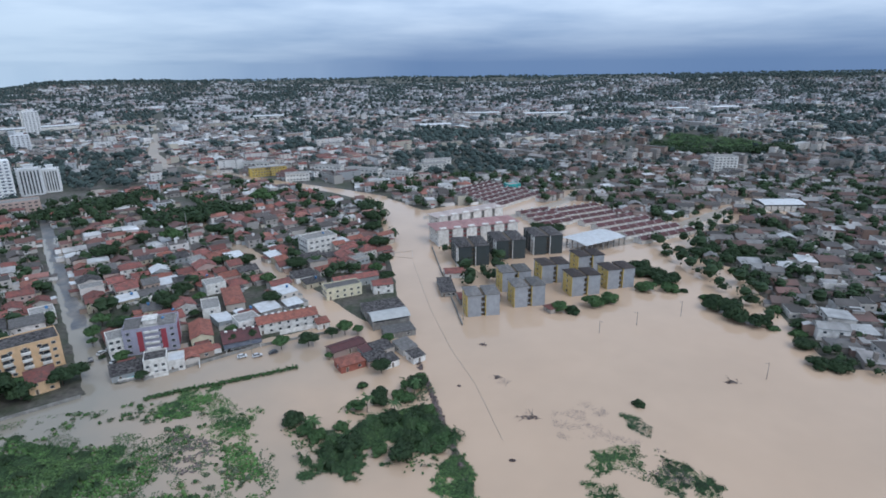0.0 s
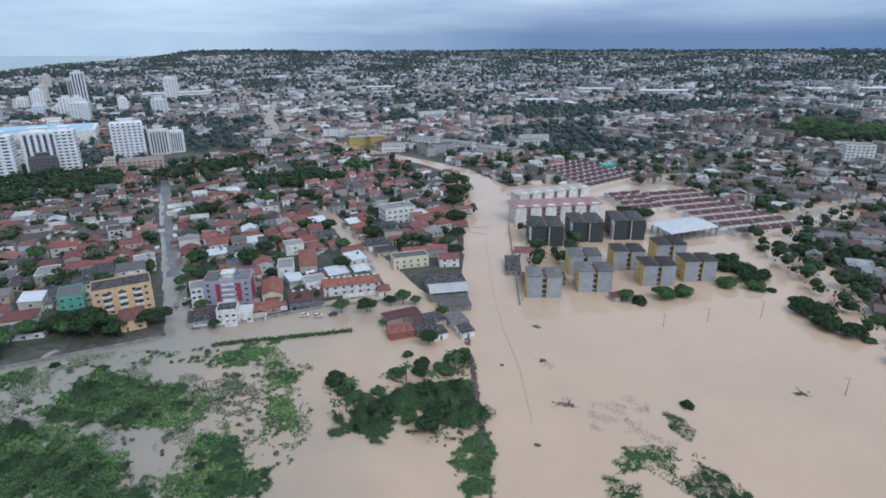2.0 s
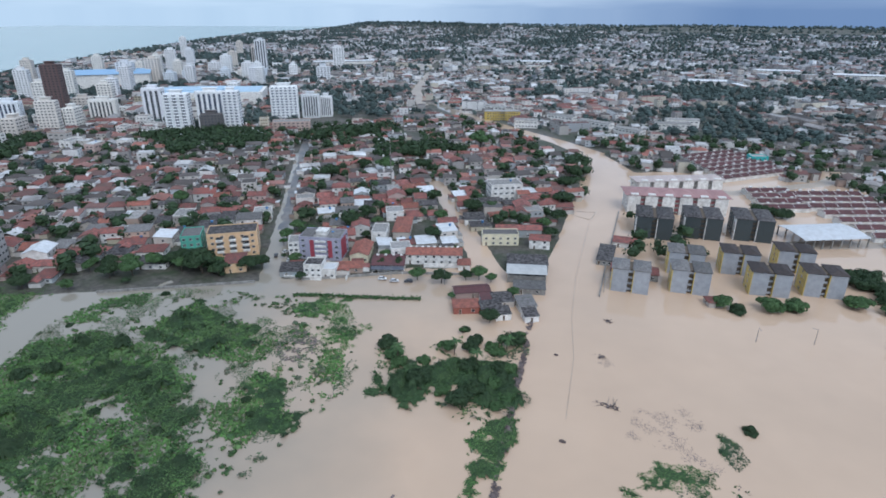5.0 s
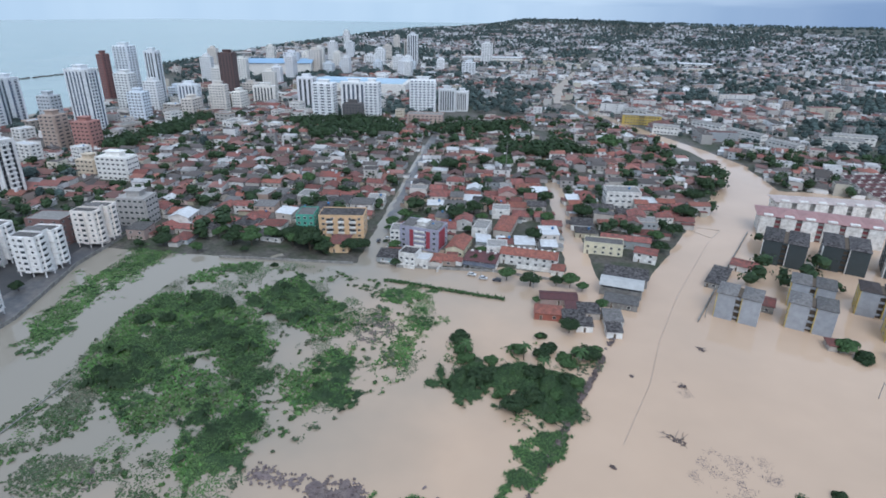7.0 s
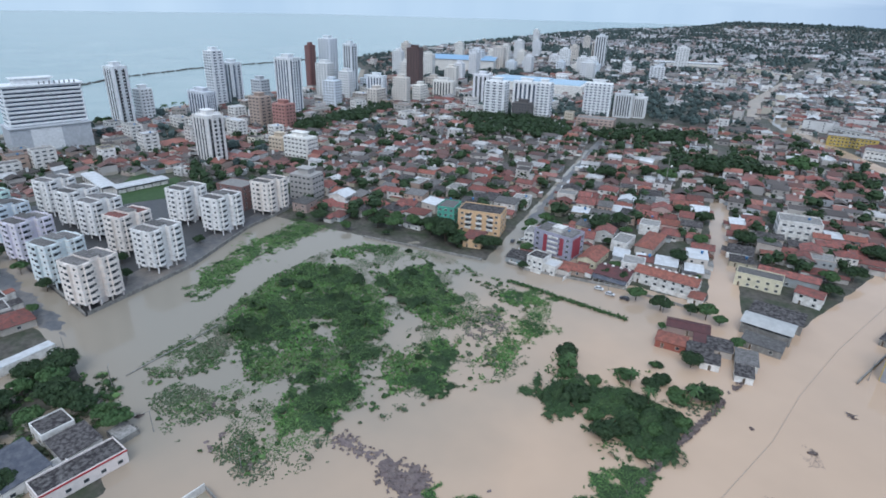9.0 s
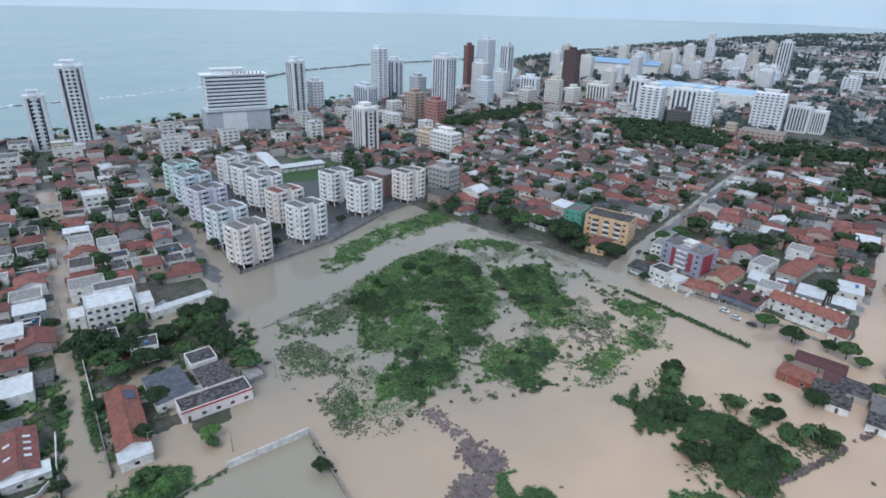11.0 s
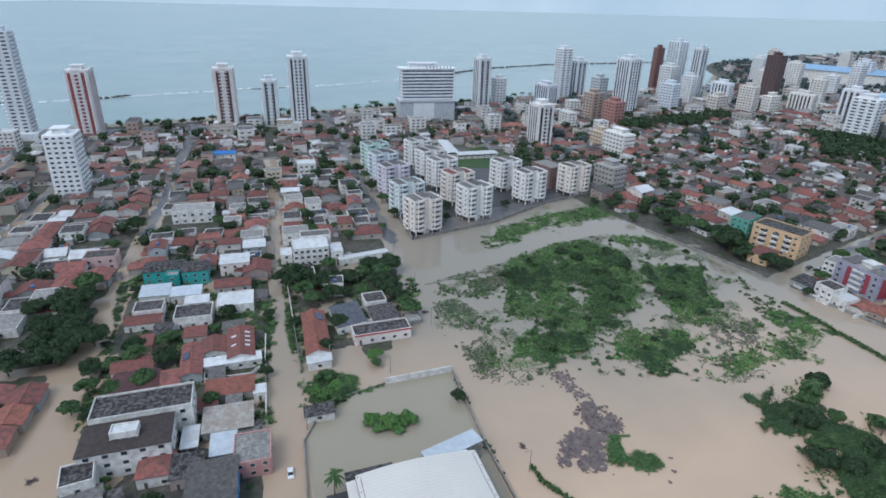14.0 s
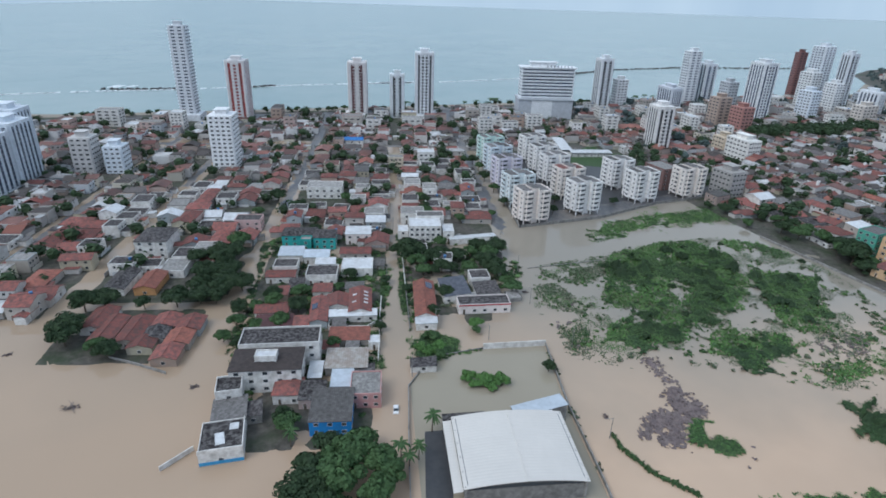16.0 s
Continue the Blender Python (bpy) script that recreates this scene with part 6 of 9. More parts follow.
FLAT_ROWS = [
    (-190.5, 46, (0.84, 0.76, 0.7), "fibro", "cream seven-storey block of flats on columns by the creek"),
    (-219.5, 37.5, (0.72, 0.78, 0.79), "fibro", "pale blue-grey block of flats on columns"),
    (-257, 29, (0.73, 0.69, 0.77), "fibro", "pale lilac block of flats on columns"),
    (-287, 21.5, (0.68, 0.75, 0.8), "fibro", "pale blue block of flats on columns"),
    (-315, 14.5, (0.6, 0.77, 0.72), "fibro", "mint green block of flats on columns"),
    (-213, 77.5, WHITE, "fibro", "white block of flats on columns by the creek"),
    (-241, 70, CREAM, "terra", "cream block of flats with a brown tiled roof"),
    (-272, 62, WHITE, "fibro", "white block of flats on columns"),
    (-297, 55, WHITE, "fibro", "white block of flats on columns"),
    (-326, 47, WHITE, "fibro", "white block of flats on columns"),
    (-244, 117.5, WHITE, "fibro", "white block of flats on columns by the creek"),
    (-270, 106, WHITE, "fibro", "white block of flats on columns"),
    (-259, 151, CREAM, "fibro", "cream block of flats on columns by the creek"),
]
for x, y, c, roof, words in FLAT_ROWS:
    block_of_flats(x, y, CANAL_ROT + 90, c, roof, words)
sheet("car_park", [(-186, 52), (-204, 88), (-238, 126), (-262, 168), (-272, 162), (-236, 104), (-210, 62), (-196, 58)], 0.31, M["asphalt"], "dark wet asphalt yard between the flats", "car park")
yard_wall([(-178.5, 41), (-203, 88.5), (-238, 128.5), (-262, 172)], "stained concrete wall between the flats and the creek", 1.6, 0.25, "concrete")
yard_wall([(-178.5, 40), (-250, 24), (-340, 6)], "low concrete wall along the street by the flats", 1.8, 0.25, "concrete")
tower(-272, 181, 18, 14, 17, CANAL_ROT, "grid", "unfinished grey concrete apartment building", (0.42, 0.4, 0.38), bays=5, floor=2.9, name="unfinished_building")
house(-279, 138, 20, 14, 15, CANAL_ROT, "flat", "slab", paint("brick_brown", (0.22, 0.13, 0.12)), label="dark brown low apartment building behind the flats", name="apartment_house", category="apartment building")
sheet("sports_field", [(-320, 78), (-318, 106), (-360, 124), (-394, 104), (-360, 82)], 0.36, M["leaf"], "worn green sports field", "field")
hall(-372, 74, 44, 9, 4.2, SEA_ROT - 4, "long white metal shed by the sports field", rise=0.5)
hall(-352, 96, 34, 11, 4.0, SEA_ROT + 90, "long white metal shed by the sports field", rise=0.5)
take(-358, 100, 26)

# ---------- seaside streets, near end ----------
M["warm_metal"] = surface("warm_white_roof_sheets", (0.63, 0.59, 0.54), (0.58, 0.545, 0.5), 0.08, 0.5, (0.5, 0.47, 0.43), 0.6, 0.12, by="object", ribs=0.06, rib_size=1.1, vary=0.0, spec=0.5)
paint("pale_blue_sheets", (0.5, 0.55, 0.6))
w_at = hall(5.5, 41.4, 27, 33, 6.6, 14, "large warehouse with a white curved metal roof in the flood", "warm_metal", M["concrete"], rise=1.5)
part("side_roof", Geo().shed(27, 2.4, 5.3, 5.6, 0.1, 0, pose(0, -18.2, 0)), M["warm_metal"], w_at)
part("ridge_cap", Geo().box(-13.9, 13.9, -0.2, 0.2, 8.05, 8.2), M["warm_metal"], w_at)
house(-6.4, 25.3, 3.6, 12.5, 4.8, 14, "shed", "dark", M["concrete"], 0.3, "narrow dark-roofed annex beside the warehouse", name="annex", category="warehouse", windows=1)
house(-14, 48.2, 5, 17, 6.2, 28, "shed", "pale_blue_sheets", M["concrete"], 0.5, "blue-grey lean-to behind the warehouse", name="annex", category="warehouse")
house(-8.5, 46, 4, 13, 6.3, 14, "shed", "zinc", M["concrete"], 0.3, "pale lean-to behind the warehouse", name="annex", category="warehouse")
sheet("paved_yard", [(-3.6, 13.8), (-5.4, 20.2), (18, 25.2), (24, 26), (26, 19)], 0.06, M["yard"], "dark paved side yard of the warehouse", "yard")
yard_wall([(-51.4, 28.3), (-57.9, 51.8)], "white painted compound wall standing in the flood", 2.4)
yard_wall([(-57.9, 51.8), (-22, 58.5), (7.5, 66), (30, 71)], "grey compound wall along the flooded road", 1.4, 0.22, "concrete")
yard_wall([(-51.4, 28.3), (-42, 9.5), (-24, 4.8)], "broken low wall between the compound and the flood", 0.7, 0.2, "concrete")
yard_wall([(-24, 4.8), (0, 9.5), (26, 15)], "low grey compound wall along the flooded street", 1.3, 0.22, "concrete")
take(-30, 35, 24)
shop = house(-81.8, 26.0, 22.0, 8.0, 4.0, 105.0, "flat", "dark", paint("rosy_white", (0.78, 0.7, 0.66)), 0.6, "long white shop with a dark roof tray and red trim", name="shop", category="shop", windows=5)
part("red_trim", Geo().box(-11.1, 11.1, -4.12, -4.0, 3.85, 4.35, 0, None, True), paint("red_trim", (0.45, 0.03, 0.04)), shop)
house(-92.4, 12.2, 17, 11.5, 3.8, SEA_ROT + 6, "shed", "slate_sheets", M["white"], 0.9, "low house under a wide blue-black sheet roof beside the shop", windows=3)
house(-105.4, 22.3, 8.5, 9, 4.4, SEA_ROT + 4, "flat", "dark", M["white"], 0.5, "low house with a dark roof tray beside the shop", windows=2)
house(-94.8, 26.4, 11.5, 10.5, 3.5, SEA_ROT + 4, "shed", "dark", None, 0.5, "low house with dark roof sheets beside the shop", windows=2)
house(-86.8, 20.5, 4.5, 7, 3.2, SEA_ROT + 4, "flat", "slab", M["white"], 0.3, "small pale flat-roofed room behind the shop", windows=1)
house(-93.5, 38.5, 7, 6, 1.6, SEA_ROT + 8, "flat", "slab", M["concrete"], 0.3, "half-drowned concrete shed at the street corner", windows=0, name="outhouse", category="shed")
long_house = house(-80.5, 1.0, 30, 8.6, 3.4, SEA_ROT, "gable", "orange", M["white"], 1.7, "long white house with an orange tiled roof", windows=4)
part("solar_panel", Geo().box(-2.6, 2.6, -1.5, 1.5, 0, 0.08, 0, pose(-9.5, 2.2, 4.5, -20), True), M["solar"], long_house)
house(-63.0, 4.6, 5, 8.4, 3.2, SEA_ROT, "shed", "zinc", M["white"], 0.4, "white-roofed end room of the long house", windows=2)
house(-35.6, 8.0, 5.2, 9, 2.6, SEA_ROT, "shed", "dark", M["white"], 0.5, "small white outhouse with a dark roof in the flood", windows=1, name="outhouse", category="shed")

# white twin block, blue house, low shop
M["rusty_sheets"] = surface("rusty_pale_sheets", (0.42, 0.4, 0.37), (0.28, 0.25, 0.22), 0.7, 0.7, (0.2, 0.12, 0.08), 0.3, 0.5, by="object", ribs=0.05, rib_size=0.8, vary=0.1)
house(-19.5, -42.5, 23, 12.5, 9.0, SEA_ROT + 92, "hip", "brown_roof", M["white"], 1.0, "white three-storey apartment house with a brown sheet roof", windows=5, name="apartment_house", category="apartment building")
house(-32.5, -43, 27.5, 11, 9.6, SEA_ROT + 92, "flat", "dark", M["white"], 0.8, "white apartment house with dark sunken roof and white parapet", windows=5, name="apartment_house", category="apartment building")
tk = house(-19, -42.5, 7, 4, 11.3, SEA_ROT + 90, "flat", "zinc", M["white"], 0.6, "white rooftop tank house", windows=1, name="tank_house", category="roof structure")
blue = paint("bright_blue_wall", (0.03, 0.25, 0.62))
house(-4.5, -15.5, 12.5, 15, 5.6, SEA_ROT + 90, "shed", "fibro", blue, 0.6, "two-storey house with a bright blue front and grey roof", windows=3)
house(-13, -33, 9, 9, 4.0, SEA_ROT + 90, "hip", "terra", M["white"], 1.4, "small white house with a red hipped tile roof")
house(-12, -24.5, 8, 9, 4.2, SEA_ROT + 90, "shed", "dark", None, 0.5, "low house with a blackened roof")
house(-17, -8, 10, 12, 5.4, SEA_ROT + 90, "flat", "slab", paint("pink_wall", (0.55, 0.3, 0.28)), 0.5, "two-storey pink house with balconies and a grey flat roof", windows=3)
shop_low = house(12.5, -43, 13, 12, 4.2, 22, "flat", "dark", M["white"], 0.5, "long low white shop with a blackened roof and blue base stripe", windows=2, name="shop", category="shop")
part("blue_stripe", Geo().box(6.5, 6.6, -6.0, 6.0, 0.2, 1.3, 0, None, True), paint("blue_base", (0.06, 0.3, 0.55)), shop_low)
part("upper_wall", Geo().box(6.3, 6.55, -6.1, 6.1, 4.2, 5.6).box(-6.5, 6.3, 5.8, 6.05, 4.2, 5.2), M["white"], shop_low)
part("roof_patch", Geo().box(-1.5, 3.5, -2.0, 0.6, 4.36, 4.5, 0, pose(0, 0, 0, 0, 0, 8), True).box(-5.0, -2.2, 1.8, 4.4, 4.36, 4.46, 0, None, True), M["zinc"], shop_low, "loose pale roof sheets")
house(1, -46.5, 12, 10, 3.9, 22, "shed", "fibro", M["white"], 0.5, "narrow shop wing under grey patched roof sheets", windows=2)
house(-1.5, -40, 7, 5, 3.2, 22, "shed", "dark", M["concrete"], 0.4, "low blackened lean-to beside the shop", windows=1, name="outhouse", category="shed")
house(-7.5, -50.5, 8, 8, 6.6, 22, "flat", "dark", M["white"], 0.6, "white upper storey with a dark roof tray", windows=2)
yard_wall([(24, -56), (15, -51)], "broken white wall standing in the flood", 1.6, 0.2)
house(-31.9, -18.8, 14.4, 11, 3.6, SEA_ROT + 90, "shed", "rusty_sheets", M["concrete"], 0.7, "long shed with rusty pale roof sheets")
house(-21.5, -17.5, 7, 9, 3.0, SEA_ROT + 90, "shed", "pale_blue_sheets", None, 0.4, "small shed under blue-grey roof sheets")
house(-22, -10.5, 6, 8, 3.2, SEA_ROT + 90, "shed", "fibro", None, 0.4, "small grey-roofed shed among the houses")
house(-24.5, -27.8, 4.4, 9, 3.0, SEA_ROT + 90, "shed", "zinc", M["concrete"], 0.3, "open carport under pale roof sheets", windows=0, name="carport", category="carport")
house(-27.5, -10.5, 5, 6, 3.0, SEA_ROT + 90, "shed", "dark", None, 0.3, "small blackened lean-to beside the street", windows=1)
house(-47.4, -22.4, 15, 7.6, 3.4, SEA_ROT + 90, "shed", "orange", None, 1.0, "low house with a red tile roof along a walled yard", windows=2)
house(-46.4, -12.6, 4.2, 5.2, 3.0, SEA_ROT + 90, "flat", "zinc", M["white"], 0.3, "small white box of a house by the street", windows=1)
house(-40, -28, 7, 5, 2.8, SEA_ROT + 90, "shed", "terra", None, 0.6, "low tiled lean-to between yards", windows=1)
long_red = house(-73.5, -25.3, 19.5, 9, 3.8, SEA_ROT + 2, "gable", "terra", M["white"], 1.5, "long house with a red tile roof and white skylights", windows=3)
for k, (px, py) in enumerate([(-5, 2.4), (-2, 2.4), (1, 2.4), (4, 2.4), (-3, -2.4), (3, -2.4)]):
    part("skylight", Geo().box(-0.5, 0.5, -0.9, 0.9, 0, 0.1, 0, pose(px, py, 4.6, -18 if py > 0 else 18), True), M["zinc"], long_red)
house(-72.2, -34.6, 10.5, 9, 3.3, SEA_ROT + 2, "gable", "terra", M["white"], 1.4, "low house with a weathered red roof", windows=2)
house(-63.4, -25.6, 19, 4.5, 3.2, SEA_ROT + 92, "shed", "zinc", M["white"], 0.4, "white veranda wing along a walled yard", windows=4)
red_solar = house(-63.1, -39.6, 19.5, 6.8, 3.6, SEA_ROT + 3, "gable", "terra", None, 1.3, "narrow house with red tiles and solar panels", windows=2)
part("solar_panel", Geo().box(-2.2, 2.2, -1.2, 1.2, 0, 0.08, 0, pose(-1.0, -1.8, 4.5, 20), True), M["solar"], red_solar)
house(-61.2, -58.7, 13, 8, 3.4, SEA_ROT + 92, "gable", "terra", M["white"], 1.5, "low white house with a red tile roof", windows=3)
house(-50.8, -54.0, 14, 11, 3.6, SEA_ROT + 92, "hip", "row_roof", M["white"], 1.6, "house with a dark purple-red tile roof", windows=2)
yard_wall([(-62, -35), (-54, -33), (-57, -18), (-61, -16)], "white wall round a flooded yard", 1.8, 0.2)
house(-87, -31.5, 6, 8, 3.0, SEA_ROT, "shed", "fibro", None, 0.4, "small grey shed at the end of a green lot", windows=1)
for pts, tall, mat in (([(-36, -8.6), (-44.2, -10.3)], 1.9, "white"), ([(-52, -12), (-62.5, -14.2)], 1.7, "concrete"), ([(-66, -15.2), (-82, -18.3)], 1.8, "white"), ([(-58.5, -1.2), (-90, -9)], 1.5, "concrete"), ([(-94, -10), (-122, -17)], 1.7, "white")):
    yard_wall(pts, "stained low yard wall beside the flooded street", tall, 0.2, mat)
for x, y, w, d, h, cv in ((-41, -19.5, 4.6, 6.5, 2.8, "fibro"), (-55.5, -29, 5, 6, 2.9, "fibro"), (-53, -44, 7, 8, 3.1, "terra"), (-40, -59, 6, 8, 3.0, "fibro"), (-82, -44.5, 8, 7, 3.0, "terra"), (-84, -57, 6.5, 8, 3.1, "dark"), (-76, -62, 8, 7, 3.0, "terra"), (-112, -27, 6, 6, 2.8, "fibro")):
    house(x, y, w, d, h, SEA_ROT + 90, "shed", cv, M["concrete"] if cv == "fibro" else None, 0.6, "small lean-to among crowded yards near the street", windows=1, group="lean-tos near the street", name="lean_to", category="shed")
teal = paint("teal_wall", (0.06, 0.42, 0.40))
house(-134, -74, 17, 11, 6.2, SEA_ROT + 90, "hip", "dark", teal, 1.3, "two-storey turquoise house with a dark roof", windows=4)
house(-133, -60, 11, 11, 6.6, SEA_ROT + 90, "hip", "dark", teal, 1.6, "turquoise house with a dark peaked roof", windows=3)
house(-126.5, -68, 5.5, 5, 5.8, SEA_ROT + 90, "flat", "slab", paint("deep_teal_wall", (0.04, 0.33, 0.3)), 0.7, "turquoise porch tower between two house wings", windows=1)
house(-141, -44.5, 13, 9, 6.2, SEA_ROT + 90, "shed", "zinc", paint("rosy_white", (0.78, 0.7, 0.66)), 0.9, "rosy two-storey house with a white metal roof", windows=3)
house(-123, -41, 15, 8, 3.2, SEA_ROT + 90, "gable", "terra", None, 1.5, "low house with a brown tile roof", windows=3)
house(-114, -71, 11.5, 9.5, 4.0, SEA_ROT + 90, "shed", "pale_blue_sheets", M["white"], 0.8, "house under pale blue-grey roof sheets", windows=3)
house(-113.5, -58, 12, 7.5, 4.0, SEA_ROT + 90, "shed", "pale_blue_sheets", M["white"], 0.7, "house under pale blue-grey roof sheets", windows=3)
house(-99.5, -68, 11, 9, 4.5, SEA_ROT + 90, "flat", "dark", M["white"], 0.7, "white house with a blackened sunken roof", windows=3)
house(-95, -49, 14, 11, 4.5, SEA_ROT + 90, "flat", "dark", M["white"], 0.8, "white house with a blackened roof behind a parapet", windows=3)
house(-103, -50, 9, 6, 5.6, SEA_ROT + 90, "shed", "zinc", M["white"], 0.5, "white upper room with a white metal roof", windows=2)
house(-91, -67, 13, 7, 3.5, SEA_ROT + 90, "gable", "terra", M["white"], 1.4, "low white house with a red tile roof", windows=3)
house(-209, -85, 22, 13, 7.2, SEA_ROT + 90, "flat", "slab", M["white"], 0.7, "white two-storey building beside the street", windows=5, name="apartment_house", category="apartment building")
house(-147, -108, 9, 14, 6.2, SEA_ROT, "flat", "dark", paint("rosy_wall", (0.6, 0.42, 0.4)), 0.6, "two-storey pink house with a dark roof", windows=3)
house(-153, -11, 17, 13.5, 8.8, SEA_ROT + 90, "flat", "zinc", M["white"], 0.7, "white three-storey building with white roofs beside the street", windows=6, name="apartment_house", category="apartment building")
house(-164, -10, 15, 8, 9.6, SEA_ROT + 90, "flat", "fibro", M["white"], 0.6, "grey-roofed rear wing of the white building", windows=3, name="apartment_house", category="apartment building")
house(-151, -22.5, 5.5, 9, 5.2, SEA_ROT + 90, "flat", "zinc", M["white"], 0.5, "white side wing with a white roof", windows=2)
house(-154, 1.5, 6, 11, 6.2, SEA_ROT + 90, "flat", "zinc", M["white"], 0.5, "white side wing with a white roof", windows=2)
canopy = thing("canopy", -152.5, 15.0, SEA_ROT + 101, 0.0, "long narrow white canopy along a walled yard", "canopy")
part("roof", Geo().box(-13, 13, -2.2, 2.2, 3.1, 3.35, 0, None, True), M["zinc"], canopy)
part("back_wall", Geo().box(-13, 13, -2.3, -2.1, -0.5, 3.1), M["white"], canopy)
for k in range(5):
    part("post", Geo().tube(0.09, 0.09, -0.5, 3.1, 6, 0, pose(-12 + 6 * k, 1.9, 0)), M["concrete"], canopy)
sheet("paved_yard", [(-153, 4), (-157, 25), (-172, 22), (-168, 0)], 0.09, M["slab"], "grey paved yard behind a white canopy", "yard")
take(-160, 14, 9)
house(-106, -35.5, 14.5, 12, 4.2, SEA_ROT + 90, "flat", "zinc", M["white"], 0.5, "low white house with a bright white roof", windows=3)

paint("blue_roof_sheets", (0.05, 0.2, 0.5))
ROOF_WORDS["blue_roof_sheets"] = "bright blue metal roof"
house(-339, -104, 18, 12, 6.0, SEA_ROT + 90, "gable", "blue_roof_sheets", M["white"], 1.4, "shed with a bright blue metal roof among low houses", windows=3)
house(-297, -34, 13, 12, 10.0, SEA_ROT + 90, "flat", "zinc", M["white"], 0.8, "white three-storey house among low roofs", windows=3, name="apartment_house", category="apartment building")
house(-281, -54, 11, 10, 8.8, SEA_ROT + 90, "flat", "slab", paint("cream_slab", (0.62, 0.54, 0.42)), 0.8, "cream three-storey house beside the street", windows=3, name="apartment_house", category="apartment building")

# the island of tiled houses
ISLE = [(-42, -121, 16, 9, "terra"), (-36, -113, 17, 8.5, "terra"), (-37, -103, 18, 9, "terra"), (-45, -95, 9, 9, "terra"), (-36, -94, 8, 9, "dark"), (-29, -95, 7, 9, "terra"), (-45, -85, 10, 9, "terra"), (-35, -84, 9, 9, "orange"), (-25, -83, 9, 9, "terra")]
for x, y, w, d, cv in ISLE:
    house(x, y, w, d, 3.2, SEA_ROT, "gable", cv, None, 1.5, "low tiled house on a corner cut off by the flood", group="houses on the flooded corner")
yard_wall([(-22, -104), (-20, -92), (-17, -79)], "concrete yard wall at the water's edge", 1.0, 0.25, "concrete")
house(-110, -139, 18, 15, 9.0, SEA_ROT, "hip", "dark", M["white"], 1.6, "white building with mould-blackened walls and roof", windows=4, name="apartment_house", category="apartment building")
house(-73, -133, 20, 9, 3.6, SEA_ROT, "gable", "dark", M["white"], 1.5, "long white house with a dark tiled roof")
house(-74, -120, 16, 9, 3.8, SEA_ROT, "gable", "orange", paint("ochre_wall", (0.5, 0.27, 0.12)), 1.4, "ochre house with an orange tile roof")
house(-66, -167, 18, 10, 3.8, SEA_ROT, "hip", "orange", None, 1.8, "low house with a wide orange tile roof")

# ---------- canal quarter, waterfront ----------
apricot = paint("apricot_wall", (0.68, 0.46, 0.27))
house(-163, 239, 25, 14, 13.0, CANAL_ROT + 4, "flat", "dark", apricot, 0.6, "four-storey orange-yellow apartment building with balconies", windows=5, name="apartment_building", category="apartment building")
for fl in range(3):
    for s in (-6.5, 0.0, 6.5):
        g = Geo().box(s - 1.7, s + 1.7, -8.1, -7.0, 2.9 + fl * 3.1, 3.9 + fl * 3.1, 0, None, True).box(s - 1.6, s + 1.6, -7.06, -6.98, 3.9 + fl * 3.1, 5.3 + fl * 3.1, 1)
        part("balcony", g, [M["white"], M["pane"]], bpy.data.objects["apartment_building"])
green = paint("green_render", (0.1, 0.36, 0.27))
house(-181, 229, 10, 14, 12.5, CANAL_ROT + 4, "flat", "fibro", green, 0.5, "bare green rendered apartment building beside the orange one", windows=2, name="apartment_house", category="apartment building")
house(-149, 222, 10, 13, 5.4, CANAL_ROT + 4, "hip", "terra", apricot, 1.6, "ochre house with a red tile roof on the waterfront")
violet = paint("violet_grey_wall", (0.36, 0.35, 0.43))
violet_flats = house(-116, 252, 22, 14, 11.8, 13, "flat", "slab", violet, 0.8, "violet-grey four-storey apartment building with red panels", windows=5, name="violet_apartments", category="apartment building", tank=True)
red_paint = paint("red_panel_paint", (0.33, 0.06, 0.08))
for px in (-4.2, 5.4):
    part("red_panel", Geo().box(px - 1.1, px + 1.1, -7.12, -7.0, 1.6, 11.0, 0, None, True), red_paint, violet_flats)
part("red_panel", Geo().box(10.98, 11.1, -5.5, 3.0, 1.2, 11.2, 0, None, True), red_paint, violet_flats)
for fl in range(4):
    part("balcony", Geo().box(-2.4, 3.2, -7.9, -7.0, 1.9 + fl * 2.7, 2.8 + fl * 2.7, 0, None, True), M["white"], violet_flats)
part("stair_head", Geo().box(-3.0, 2.5, -2.0, 3.5, 11.8, 14.0).box(-3.4, 2.9, -2.4, 3.9, 14.0, 14.2), M["white"], violet_flats)
for px in (-7.5, 6.5):
    part("roof_sheet", Geo().shed(6.5, 9.5, 12.3, 12.9, 0.1, 0, pose(px, 0, 0)), M["fibro"], violet_flats)
villa = house(-107.4, 228.6, 8.8, 9, 6.8, 16, "flat", "dark", M["white"], 0.7, "white two-storey villa with roof terrace and pool", windows=3, name="villa", category="house")
part("terrace_wall", Geo().box(-4.4, 4.4, -6.4, -4.4, -0.4, 1.4).box(-4.4, 4.4, -6.4, -6.2, 1.4, 2.2), M["white"], villa)
house(-100.0, 230.8, 6.4, 8.5, 4.6, 16, "flat", "zinc", M["white"], 0.6, "low white wing of the villa", windows=2)
pd = thing("swimming_pool", -116.2, 224.4, 16, 0.0, "small turquoise swimming pool in a white terrace", "swimming pool")
part("terrace", Geo().box(-4.6, 4.6, -3.4, 3.4, -0.6, 0.9), M["slab"], pd)
part("pool_surface", Geo().tube(2.5, 2.5, 0.85, 0.95, 18), M["pool"], pd)
part("pool_rim", Geo().parapet(9.2, 6.8, 0.9, 1.5, 0.2), M["white"], pd)
